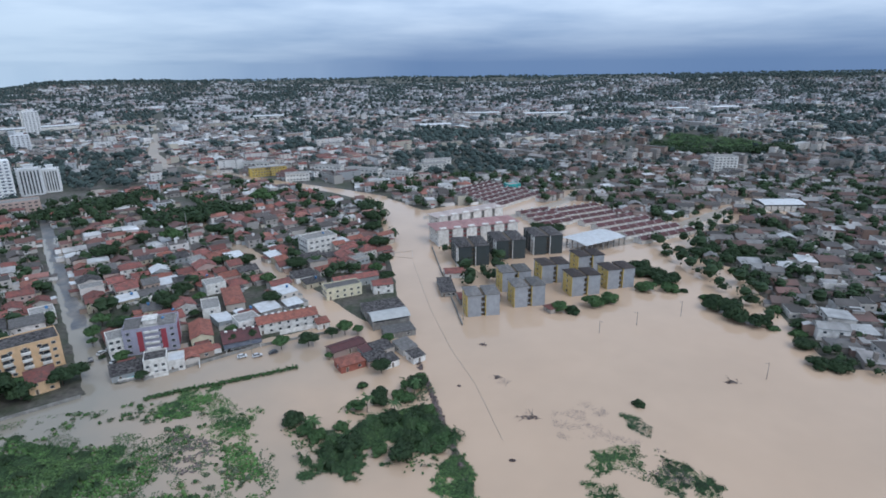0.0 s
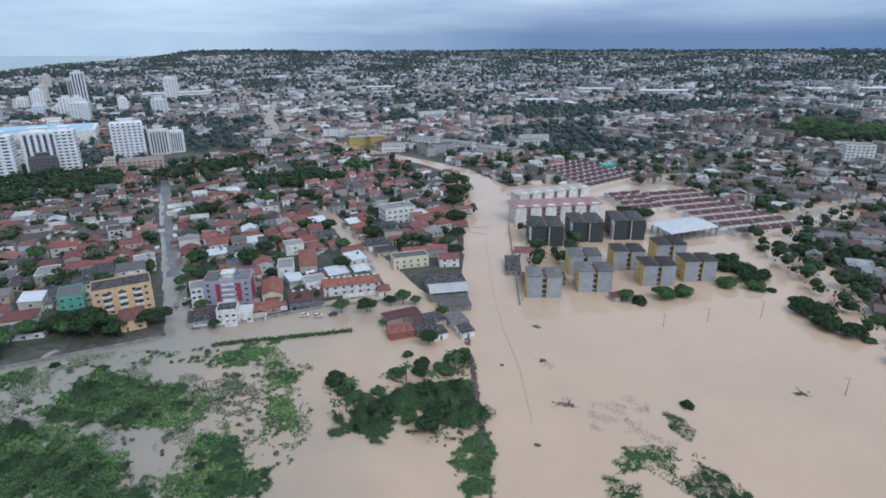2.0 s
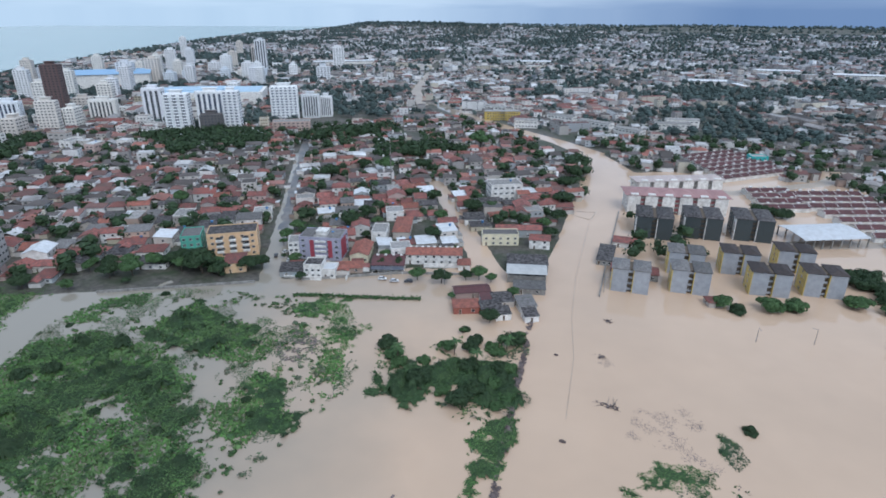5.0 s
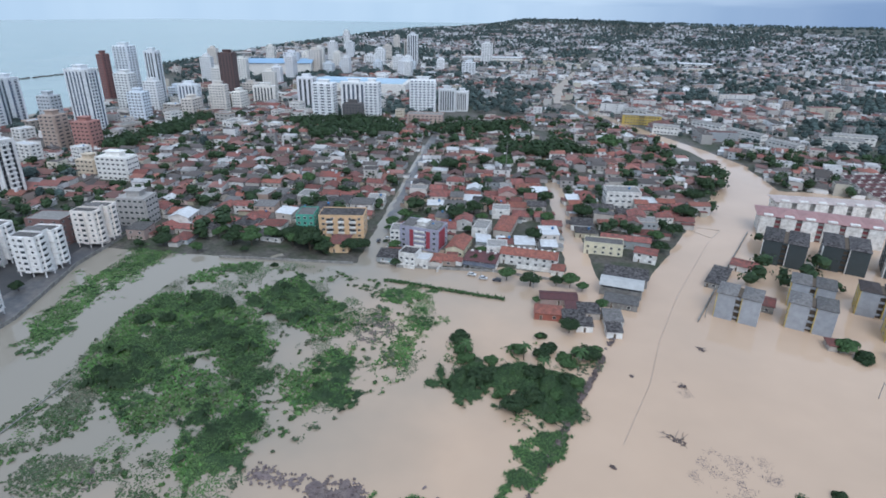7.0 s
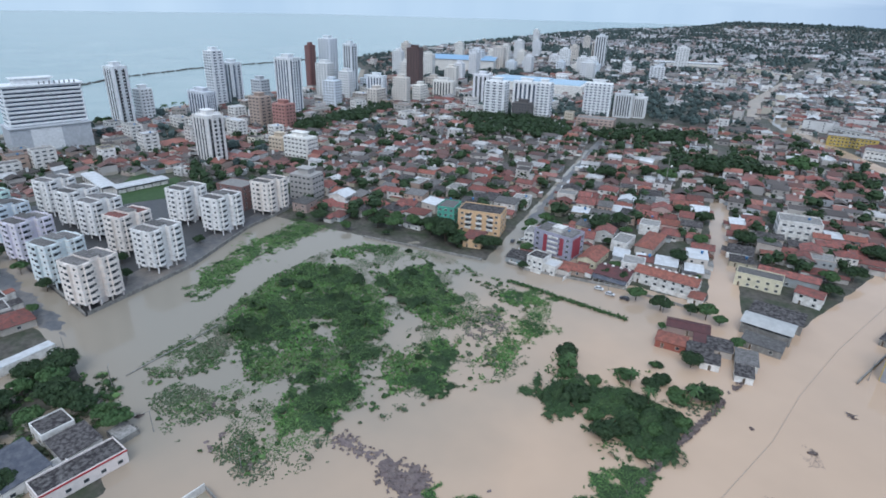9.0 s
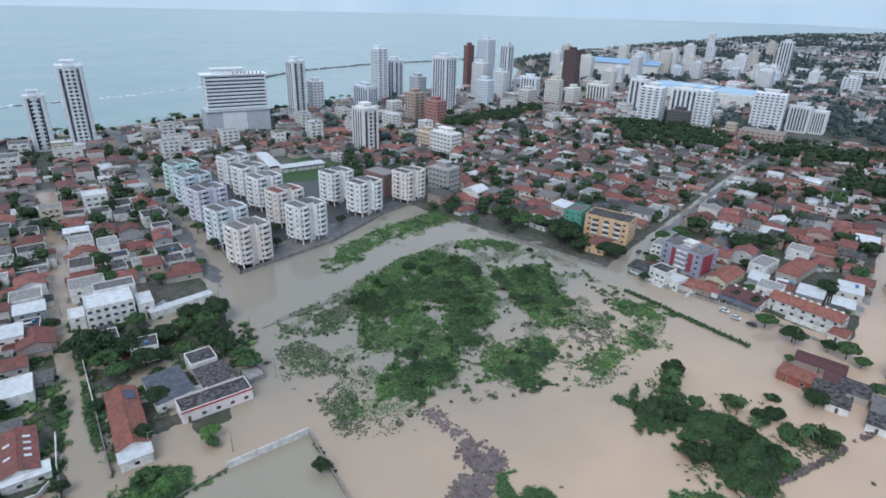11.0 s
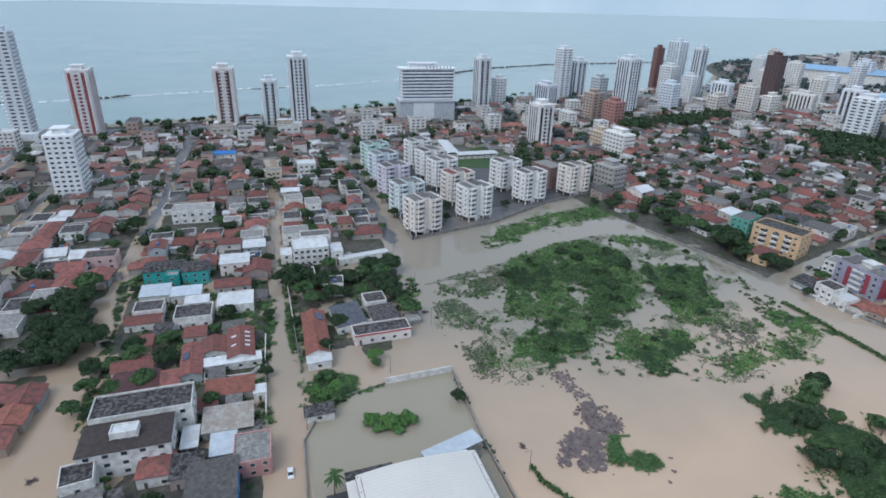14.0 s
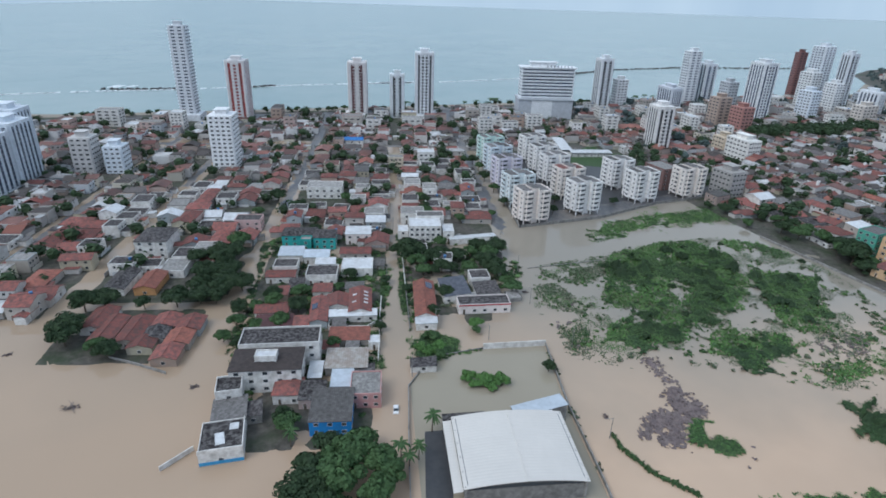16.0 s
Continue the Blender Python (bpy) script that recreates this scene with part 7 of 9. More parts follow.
school = house(-58.5, 264.6, 28.5, 10, 5.5, 18, "gable", "orange", M["white"], 2.0, "long white building with an orange tiled roof", windows=7, name="school_building", category="building")
for k in range(9):
    part("roof_vent", Geo().box(-0.6, 0.6, -0.7, 0.7, 6.3, 7.5, 0, pose(-12.2 + 3.05 * k, 1.6, 0), True), M["white"], school)
part("front_wall", Geo().box(-5.0, 18.0, -8.6, -8.35, -0.4, 2.2), M["white"], school)
house(-41.5, 262, 6, 8, 3.2, 18, "hip", "orange", M["white"], 1.2, "small tiled end room of the long building", windows=1)
brown_row = house(-77.6, 250.6, 16, 14, 3.6, 18, "gable", "row_roof", M["white"], 2.0, "low house with dark red tiles and a white veranda", windows=4)
part("veranda_roof", Geo().shed(16, 3.0, 2.5, 3.3, 0.2, 0, pose(0, -8.4, 0)), M["slate_sheets"], brown_row)
for k in range(6):
    part("veranda_post", Geo().box(-0.15, 0.15, -0.15, 0.15, -0.4, 2.5, 0, pose(-7.4 + k * 2.96, -9.4, 0)), M["white"], brown_row)
for k in range(4):
    part("roof_vent", Geo().box(-0.6, 0.6, -0.6, 0.6, 4.6, 5.9, 0, pose(-6 + 4 * k, 1.5, 0), True), M["white"], brown_row)
house(-97, 258, 19, 9.5, 4.2, 108, "gable", "orange", paint("pale_yellow", (0.68, 0.62, 0.45)), 1.9, "long house with an orange tile roof and cream walls", windows=3)
house(-99, 285, 15, 8.5, 5.8, 108, "flat", "slab", M["white"], 0.7, "white house with a grey flat roof near the canal", windows=2)
house(-91, 299, 26, 9.5, 4.6, 108, "hip", "orange", None, 2.0, "wide house with a bright red tile roof", windows=2)
paint("dull_metal", (0.46, 0.46, 0.45))
hall(-9, 259.5, 18.5, 10.5, 5.2, 14, "workshop with a pale metal roof beside the canal", "dull_metal", M["concrete"])
house(-5, 247.5, 14.5, 8.5, 3.0, 14, "shed", "fibro", M["concrete"], 0.4, "grey workshop front beside the canal", name="workshop", category="warehouse")
house(-11.5, 273, 20, 12, 4.4, 15, "shed", "dark", M["concrete"], 0.4, "dark lean-to behind the workshop", name="workshop", category="warehouse")
house(-27, 219.6, 11, 8, 3.2, 24, "hip", "orange", paint("brick_red", (0.32, 0.11, 0.08)), 1.8, "small red-brown house with a hipped orange roof in the flood", windows=2)
for k, (x, y, w, d, cv) in enumerate([(-29, 234.4, 16, 7.5, "row_roof"), (-17, 222.5, 9, 8, "dark"), (-13.5, 230.5, 9, 8, "dark"), (-10.5, 218.5, 6.5, 6, "dark"), (-3, 230.5, 7.5, 9, "fibro"), (1, 221, 6, 6, "dark"), (-20, 229, 6, 5, "row_roof")]):
    house(x, y, w, d, 3.0, CANAL_ROT, "gable" if k < 2 else "shed", cv, None, 1.0, "low shack with blackened roof sheets by the canal", windows=1, name="shack", category="shed", group="shacks by the canal")
yard_wall([(-90, 227.3), (-94.5, 244.4)], "white garden wall beside the villa", 1.8, 0.2)
house(-33, 301, 20, 9, 6.4, 20, "flat", "fibro", paint("pale_yellow", (0.68, 0.62, 0.45)), 0.6, "pale yellow two-storey row of flats", windows=5)
house(-11, 303, 11, 9, 5.5, 10, "gable", "terra", M["white"], 1.8, "white house with a red roof by the canal")
house(-26, 316, 26, 8, 5.0, 18, "gable", "terra", None, 1.6, "long row house with weathered tiles", windows=5)
house(-52, 385, 22, 15, 11.0, CANAL_ROT, "flat", "slab", M["white"], 0.8, "white stepped apartment house with terraces", windows=5, tank=True, name="apartment_house", category="apartment building")
house(-100, 332, 12, 9, 5.0, CANAL_ROT, "gable", "orange", None, 2.0, "house with a bright orange tile roof")
house(-189, 209, 15, 9, 3.4, 20, "shed", "dark", M["white"], 0.8, "white house with a dark roof by the creek's mouth", windows=3)
for x, y, r in ((-203, 190, 9), (-196, 199, 8), (-212, 180, 8), (-178, 207, 7), (-206, 205, 8), (-170, 216, 6)):
    take(x, y, r)
for x, y, kd, sc in ((-200, 205, 0, 1.1), (-208, 200, 1, 1.0), (-213, 192, 0, 0.9), (-179, 220, 1, 0.9), (-200, 194, 2, 0.9), (-218, 186, 3, 1.2)):
    tree(x, y, kd, sc, "broad green tree with a dense uneven crown", "trees near the flood")
yard_wall([canal_grid(246, 12), canal_grid(246, 60), canal_grid(238, 97)], "low concrete wall along the waterfront street", 1.2, 0.25, "concrete")
yard_wall([canal_grid(247, -80), canal_grid(247, -40), canal_grid(247, -10)], "stained waterfront wall", 1.2, 0.25, "concrete")
mast = thing("radio_mast", -132.0, 372.0, 0, 0.3, "thin lattice radio mast between the houses", "mast")
part("shaft", Geo().tube(0.5, 0.15, 0, 34, 4, cap=True), M["concrete"], mast)
for k in range(7):
    part("brace", Geo().tube(0.8 - k * 0.07, 0.8 - k * 0.07, 4 + k * 4.4, 4.25 + k * 4.4, 4), M["concrete"], mast)
for k, (x, y, r) in enumerate([(-137, 247, 60), (-135, 252, 62), (-139, 241, 118), (-74, 234.3, 18), (-67.5, 234, 20), (-61, 236, 200), (-128, 238, 64)]):
    car(x, y, r, [(0.7, 0.7, 0.7), (0.6, 0.6, 0.62), (0.05, 0.05, 0.06)][k % 3], "parked car standing in shallow water")
car(-12.0, 3.0, 12, (0.75, 0.75, 0.75), "white car half under the flood", 0.75)

# ---------- east bank: grey, black, pink and white blocks, row houses ----------
greyw, yellow = paint("grey_panel", (0.36, 0.37, 0.39)), paint("yellow_strip", (0.55, 0.41, 0.13))
mossy, brown = M["fibro"], M["brown_roof"]
GREYS = [(38.5, 267.5, 2, mossy), (64.5, 275.5, 3, mossy), (98.5, 285.5, 5, brown), (121.5, 292.5, 6, brown)]
for x, y, t, cover in GREYS:
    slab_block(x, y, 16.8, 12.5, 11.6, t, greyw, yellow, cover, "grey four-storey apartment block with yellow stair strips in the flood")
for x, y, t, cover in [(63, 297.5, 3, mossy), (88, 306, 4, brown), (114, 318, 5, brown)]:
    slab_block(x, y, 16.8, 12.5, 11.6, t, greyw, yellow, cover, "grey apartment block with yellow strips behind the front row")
slate, stripe = paint("slate_wall", (0.055, 0.066, 0.068)), M["white"]
for x, y, t in [(47, 348, 3), (73, 357, 3), (100, 363, 3)]:
    slab_block(x, y, 20, 22, 13.0, t, slate, stripe, M["dark"], "dark slate apartment block with white balcony stripes", 5, 0.3)
pinkroof = paint("pink_roof", (0.36, 0.21, 0.2))
long_block(58.5, 397, 64, 20, 12.0, 12, 6, M["white"], paint("crimson_strip", (0.33, 0.1, 0.11)), pinkroof, "long white apartment block under a pink-red roof in the flood")
long_block(60.5, 439, 64, 15, 11.0, 25, 6, M["white"], M["concrete"], paint("pale_pink_roof", (0.5, 0.42, 0.39)), "long white apartment block under a pale roof")
house(25, 300, 8, 22, 3.0, 0, "shed", "dark", M["concrete"], 0.4, "low sheds beside the canal wall", windows=3, name="shed", category="shed")
house(33, 322, 12, 10, 3.2, 0, "gable", "terra", None, 1.4, "small red-roofed house beside the canal")
house(40, 282, 22, 10, 3.4, 4, "gable", "terra", M["concrete"], 1.2, "low red-roofed pavilion between the blocks", windows=4)
house(75, 262, 7, 6, 2.6, 20, "hip", "terra", None, 1.3, "small pavilion with a brown hipped roof in the flood", windows=1, name="pavilion", category="pavilion")
yard_wall([(26.5, 252), (26, 290), (26, 340), (26, 380)], "dark concrete canal wall", 1.0, 0.4, "concrete")
hall(138, 368, 38, 24, 5.5, 25, "open market hall with a large white metal roof", open_sides=True, rise=1.0, name="market_hall")


def terrace(x, y, run, rot):
    """A row of small houses under one long dark red roof, with white gables between."""
    ob = thing("terrace_row", x, y, rot, 0.0, "row of small houses under a long dark red roof", "row houses", "terraced rows")
    part("body", walls_geo(run, 8, 3.0, "gable", 1.6), M["white"], ob)
    part("roof", Geo().gable(run, 8, 3.02, 4.6), M["row_roof"], ob)
    g = Geo().box(-0.12, 0.12, -4.5, 4.5, 0, 0.1).add([(-0.12, -4.45, 3.1), (-0.12, 0, 4.8), (-0.12, 4.45, 3.1), (0.12, -4.45, 3.1), (0.12, 0, 4.8), (0.12, 4.45, 3.1), (-0.12, 0, 4.5), (0.12, 0, 4.5), (-0.12, -4.45, 2.8), (0.12, -4.45, 2.8), (-0.12, 4.45, 2.8), (0.12, 4.45, 2.8)],
                                                              [(0, 3, 4, 1), (1, 4, 5, 2), (0, 1, 6, 8), (1, 2, 10, 6), (3, 9, 7, 4), (4, 7, 11, 5)]).mesh("party_wall", [M["white"]])
    tank = Geo().box(-0.9, 0.9, -0.7, 0.7, 3.6, 5.2).mesh("tank_box", [M["white"]])
    n = int(run / 8)
    for i in range(n + 1):
        put_mesh("party_wall", g, ob, -run / 2 + i * run / n, 0, 0)
        if i < n:
            put_mesh("tank_box", tank, ob, -run / 2 + (i + 0.5) * run / n, 1.6, 0)
    take(x, y, 8)
    for s in range(int(run / 12)):
        dx = -run / 2 + 6 + s * 12
        take(x + dx * math.cos(radians(rot)), y + dx * math.sin(radians(rot)), 7)


for i in range(8):
    terrace(170 - 5.6 * i + 25.4, 366 + 12.6 * i + 9.2, 54, 20)
for i in range(4):
    terrace(113 - 2 * i + 14, 416 + 12.6 * i + 5, 30, 20)
for i in range(7):
    terrace(120 - 4.6 * i, 507 + 10.8 * i, 70, 41)

# ---------- poles, wreckage, single bushes ----------
for x, y in [(88.6, 233.6), (109.8, 239.3), (135.8, 245.3), (138.4, 184), (-10, 70), (-58, 30), (-66, 8), (-30, 5), (-90, 46), (-120, 40), (-150, 30), (-160, -30), (-60, 62), (-100, -20), (28, 258), (-44, 240), (-70, 236)]:
    pole(x, y, rng.uniform(6.5, 9))


def driftwood(x, y, size, seed, label="tangle of drifting branches on the flood"):
    r = random.Random(seed)
    ob = thing("driftwood", x, y, r.uniform(0, 360), 0.0, label, "driftwood", "driftwood")
    for i in range(9):
        k = r.uniform(0.4, 1.0) * size
        part("branch", Geo().tube(0.12, 0.04, 0, k, 5, 0, pose(r.uniform(-0.3, 0.3) * size, r.uniform(-0.2, 0.2) * size, 0.02, r.uniform(70, 88), 0, r.uniform(-60, 60) + 180 * (i % 2))), M["wood"], ob)
    g = Geo()
    for i in range(30):
        leaf_lobe(g, r, r.gauss(0, size * 0.3), r.gauss(0, size * 0.14), 0.1, 0.35, 0.5, 3, 0.3, core=1, core_sides=5)
    part("weed", g, M["debris"], ob)
    return ob


for i, (x, y, s) in enumerate([(37.6, 172.6, 5.0), (32.2, 230.5, 2.6), (32.5, 201.4, 2.4), (122.9, 184, 4.0), (16.2, 197, 1.0), (4, -98, 4.0), (-12, -66, 2.4), (-18, -140, 2.0), (48, -62, 6.0), (-20, 70, 2.0), (26, 150, 1.2), (-100, 44, 1.6)]):
    driftwood(x, y, s, 40 + i)
BUSHES_A = [(-41, 52.5, 3, 0.75), (-66, 24, 5, 0.6), (-98, 38, 0, 0.75), (-70, 6, 3, 1.0), (-112, 30, 1, 0.8), (-118, 26, 1, 0.85), (-124, 24, 4, 0.7), (-112, 4, 1, 0.8), (-118, -2, 1, 0.85), (-124, 2, 1, 0.8), (-108, -4, 0, 0.7), (15, -5, 0, 1.15), (22, -4, 0, 1.25), (29, -13, 4, 0.85), (21, -13, 1, 0.95), (12, -11, 1, 0.8), (8, -3, 2, 1.0), (36, -8, 4, 0.9), (34, 2, 1, 0.9), (15, 4, 0, 0.95), (26, 6, 0, 0.9), (18, 9, 0, 0.8), (28, -5, 0, 0.95), (4, -27, 2, 0.9), (0, -30, 3, 1.0), (-52, -52, 0, 0.75)]
BUSHES_B = [(-48, -60, 0, 0.6), (-34, -60, 3, 1.0), (-32, -127, 4, 0.85), (-26, -124, 1, 0.9), (-50, -134, 1, 0.9), (-54, -128, 4, 0.8), (-22, -104, 1, 0.7), (-24, -110, 0, 0.7), (-56, -112, 3, 1.0), (-66, -86, 1, 0.75), (-74, -86, 4, 0.8), (-82, -90, 1, 0.85), (-90, -92, 4, 0.75), (-64, -92, 4, 0.75), (-72, -96, 1, 0.85), (-84, -100, 4, 0.8), (-100, -112, 4, 0.7), (-58, -72, 3, 1.0), (-62, -66, 2, 0.8), (-66, -60, 0, 0.7)]
BUSHES_C = [(-171, 208, 0, 0.8), (-163, 212, 1, 0.9), (-176, 214, 4, 0.7), (-157, 217, 0, 0.8), (-141, 221, 1, 0.75), (-190, 196, 0, 0.9), (-198, 190, 1, 0.8), (-206, 174, 2, 0.8), (-58, 240, 0, 0.75), (-46, 241, 1, 0.75), (-30, 250, 0, 0.8), (-36, 248, 3, 0.9), (-14, 212, 4, 0.5), (-80, 247, 3, 0.9), (-72, 250, 3, 0.9), (-146, 262, 0, 0.8), (-168, 216, 4, 0.8), (-180, 212, 1, 0.8), (-186, 206, 0, 0.9), (-152, 212, 1, 0.8)]
BUSHES_D = [(-205, 60, 3, 0.9), (-212, 30, 1, 0.6), (-238, 22, 0, 0.7), (-262, 14, 1, 0.7), (-286, 8, 0, 0.7), (-304, 2, 1, 0.8), (-230, 100, 3, 1.0), (-226, 62, 3, 1.0), (-290, 130, 1, 0.9), (-300, 116, 4, 0.8), (-312, 112, 4, 0.8), (-286, 118, 1, 0.8), (-78, -80, 4, 0.8), (-96, -98, 1, 0.9), (-60, -100, 1, 0.9), (-106, -104, 4, 0.8), (-136, 270, 0, 0.8), (-8, 345, 1, 0.9), (-10, 380, 4, 0.9), (-12, 386, 1, 0.9)]
BUSHES_E = [(-14, 330, 2, 1.0), (-14, 420, 4, 0.9), (-16, 455, 4, 0.85)]
EAST_TREES_A = [(79.7, 173.7, 3, 0.9), (78, 261, 2, 1.3), (84, 258, 3, 1.4), (97, 264, 2, 1.4), (108, 268, 2, 1.35), (134, 280, 2, 1.5), (147, 278, 2, 1.4), (154, 276, 3, 1.4), (160, 264, 2, 1.1), (158, 252, 1, 1.5), (162, 246, 4, 1.35), (160, 236, 1, 1.5), (166, 229, 1, 1.4), (171, 225, 2, 1.1), (185, 243, 2, 1.3), (183, 222, 1, 1.3), (178, 217, 2, 1.3), (172, 206, 4, 1.0), (166, 190, 1, 1.3), (172, 186, 1, 1.2)]
EAST_TREES_B = [(142, 304, 4, 1.3), (150, 300, 4, 1.35), (146, 312, 4, 1.35), (156, 292, 1, 1.4), (148, 290, 1, 1.3), (138, 312, 1, 1.3), (196, 332, 4, 1.3), (206, 334, 4, 1.3), (216, 326, 1, 1.4), (208, 320, 4, 1.2), (224, 318, 1, 1.3), (228, 330, 4, 1.2), (236, 310, 1, 1.2), (200, 300, 2, 1.2), (121, 345, 1, 0.9), (112, 414, 4, 1.2), (124, 404, 4, 1.2), (118, 408, 1, 1.2), (190, 345, 1, 1.0), (176, 338, 2, 1.2)]
EAST_TREES_C = [(110, 326, 1, 0.8)]
for x, y, k, s in EAST_TREES_A + EAST_TREES_B + EAST_TREES_C:
    tree(x, y, k, s * (1.25 if 76 < x < 150 and y < 285 else 0.95), "round dark tree drowned to its crown in the flood", "drowned trees", -2.5 * s)
for x, y, k, s in BUSHES_A + BUSHES_B + BUSHES_C + BUSHES_D + BUSHES_E:
    tree(x, y, k, s * 1.45, "broad green tree with a dense uneven crown", "trees near the flood")
for x, y in [(30, 8), (32, 3), (12, 12), (9, 9), (5, -1), (8, 14), (-4, 16), (9, -24), (-10, 180), (-20, 184), (-2, 192), (-38, 172)]:
    palm(x, y, rng.uniform(0.75, 1.0))
for i, (b0, b1) in enumerate([(-60, 300)]):
    for k in range(34):
        x, y = COAST[5 + k % 4]
        t = rng.random()
        x1, y1 = COAST[6 + k % 4]
        px, py = x + (x1 - x) * t + rng.uniform(12, 20), y + (y1 - y) * t
        palm(px, py, rng.uniform(1.0, 1.3)) if k % 2 else tree(px, py, k % 3, 0.9, "seaside tree behind the beach", "seaside trees")

# yard trees of the seaside streets: x, y, crown radius
take(-136, 20, 13)
take(-113, 17, 8)
YARD = [(-113, 17, 4.4), (-128, 10, 5), (-140, 19, 5.5), (-131, 25, 6), (-120, -12.5, 9), (-138, 28, 7), (-131, 16, 4.6), (-109, 0.3, 3.5), (-105, -98, 7.7), (-118, -100, 6.7), (-79, -90, 5.8), (-65, -49.5, 5), (-77, -52.7, 4.7), (-74, -64, 4.6), (-88, 9, 4.2), (-104, 35, 4.3),
        (-190, -109, 6), (-185, -93, 4.2), (-197, -68, 5.3), (-149, -31, 4), (-60, -72.6, 4.2), (-48, -68, 4.6), (-39, -69, 3.8), (-96, -20, 3.2), (-86, -38, 2.7), (-57, -12.8, 2.8), (-50, -13, 2.1), (-91, -9, 2.8), (-42, -27, 3.4), (-119, -82, 2.7), (-165, -111, 4), (-173, -52, 3.4), (-62, 25, 2.4), (-112, -8, 6), (-128, -20, 5)]
# and of the canal quarter
QUARTER = [(-62, 343, 7.4), (-76, 324, 5.3), (-95, 360, 6.6), (-132, 434, 8.0), (-155, 410, 9.1), (-120, 310, 6.4), (-129, 306, 4.2), (-149, 278, 5.1), (-160, 210, 8.9), (-136, 225, 5.1), (-110, 525, 14.0), (-178, 420, 6.6), (-187, 382, 8.7), (-247, 291, 7.1), (-8, 318, 5.3)]
for k, (x, y, r) in enumerate(YARD + QUARTER):
    tree(x, y, (0, 1, 4)[k % 3] if r > 4 else (2, 3)[k % 2], r / ((4.6, 5.0, 6.0)[k % 3] if r > 4 else (3.6, 2.8)[k % 2]), "full dark green tree in a flooded yard")
    take(x, y, r * 0.6)
yard_wall([(10.3, 352), (13.4, 271), (17.5, 228), (22.8, 197), (25.3, 161)], "drowned canal railing just above the water", 0.03, 0.03, "mudroad")
yard_wall([(-2, 364), (0, 372), (12, 374), (10.5, 358), (-2, 364)], "drowned parapet of a small canal bridge", 0.1, 0.08, "mudroad")
for k, (x, y, r) in enumerate([(-10, 237, 3.6), (-24, 250, 3.4), (1, 200, 3.8), (-36, 227, 2.4), (-5, 198, 2.6), (-22, 200, 1.8)]):
    tree(x, y, (2, 0)[k % 2], r / (3.6, 4.6)[k % 2], "round green tree beside the shacks by the canal", "trees near the flood")
yard_wall([(-125, 45), (-141, 81)], "top of a drowned wall beside the marsh", 0.25, 0.25, "concrete")

# ---------- towers ----------
DARKRED = paint("dark_red_strip", (0.3, 0.06, 0.05))
MAROON = paint("maroon_strip", (0.12, 0.05, 0.05))
TOWERS_A = [(-404, -287, 14, 15, 87, 12, "bands", "very tall slim white tower with balconies by the beach", (0.66, 0.68, 0.7), None, 6, 3),
    (-424, -243, 20, 18, 56, 12, "stripes", "tall tower with dark red and white vertical stripes", (0.7, 0.68, 0.67), DARKRED, 0, 4),
    (-461, -132, 22, 18, 55, 12, "stripes", "tall white tower with brown vertical stripes", (0.7, 0.67, 0.65), MAROON, 3, 3),
    (-467, -92, 12, 14, 44, 12, "stripes", "slim pale tower with grey window strips", (0.68, 0.7, 0.71), None, 0, 3),
    (-480, -66, 20, 18, 65, 12, "stripes", "tall white tower with dark window strips", (0.72, 0.73, 0.74), None, 3, 5),
    (-257, -175, 19, 17, 39, 12, "grid", "white tower block with rows of dark windows", (0.74, 0.76, 0.8), None, 0, 5),
    (-196, -292, 24, 20, 40, 12, "stripes", "blue-white tower with dark vertical window strips", (0.66, 0.7, 0.76), M["blueglass"], 0, 5),
    (-214, -306, 20, 20, 44, 12, "stripes", "blue-white tower with dark vertical window strips", (0.66, 0.7, 0.76), M["blueglass"], 0, 5),
    (-172, -286, 22, 16, 36, 12, "stripes", "blue-white tower with dark vertical window strips", (0.66, 0.7, 0.76), M["blueglass"], 0, 4)]
TOWERS_B = [(-222, -260, 15, 14, 26, 14, "grid", "grey-white apartment tower with rows of windows", (0.58, 0.56, 0.54), None, 0, 4),
    (-230, -243, 15, 13, 19, 14, "grid", "pale apartment building with window rows", (0.62, 0.66, 0.7), None, 0, 4),
    (-569, 127, 15, 15, 58, 20, "stripes", "slim white tower with grey strips near the beach", (0.7, 0.71, 0.72), None, 0, 3),
    (-640, 240, 15, 16, 64, 20, "bands", "tall white tower with dark balcony bands", (0.72, 0.73, 0.74), None, 0, 3),
    (-655, 264, 19, 15, 49, 20, "stripes", "white tower with dark blue vertical strips", (0.68, 0.7, 0.72), M["blueglass"], 0, 3),
    (-592, 209, 30, 14, 27, 20, "stripes", "broad apartment block with dark strips", (0.6, 0.62, 0.66), M["blueglass"], 0, 6),
    (-585, 150, 14, 14, 34, 20, "grid", "pale grey apartment tower near the beach", (0.66, 0.66, 0.66), None, 0, 4),
    (-552, 292, 22, 18, 62, 22, "stripes", "tall white tower with dark blue stripes", (0.72, 0.73, 0.75), M["blueglass"], 0, 5),
    (-575, 268, 16, 14, 38, 22, "grid", "grey apartment tower with rows of windows", (0.5, 0.52, 0.54), None, 0, 4)]
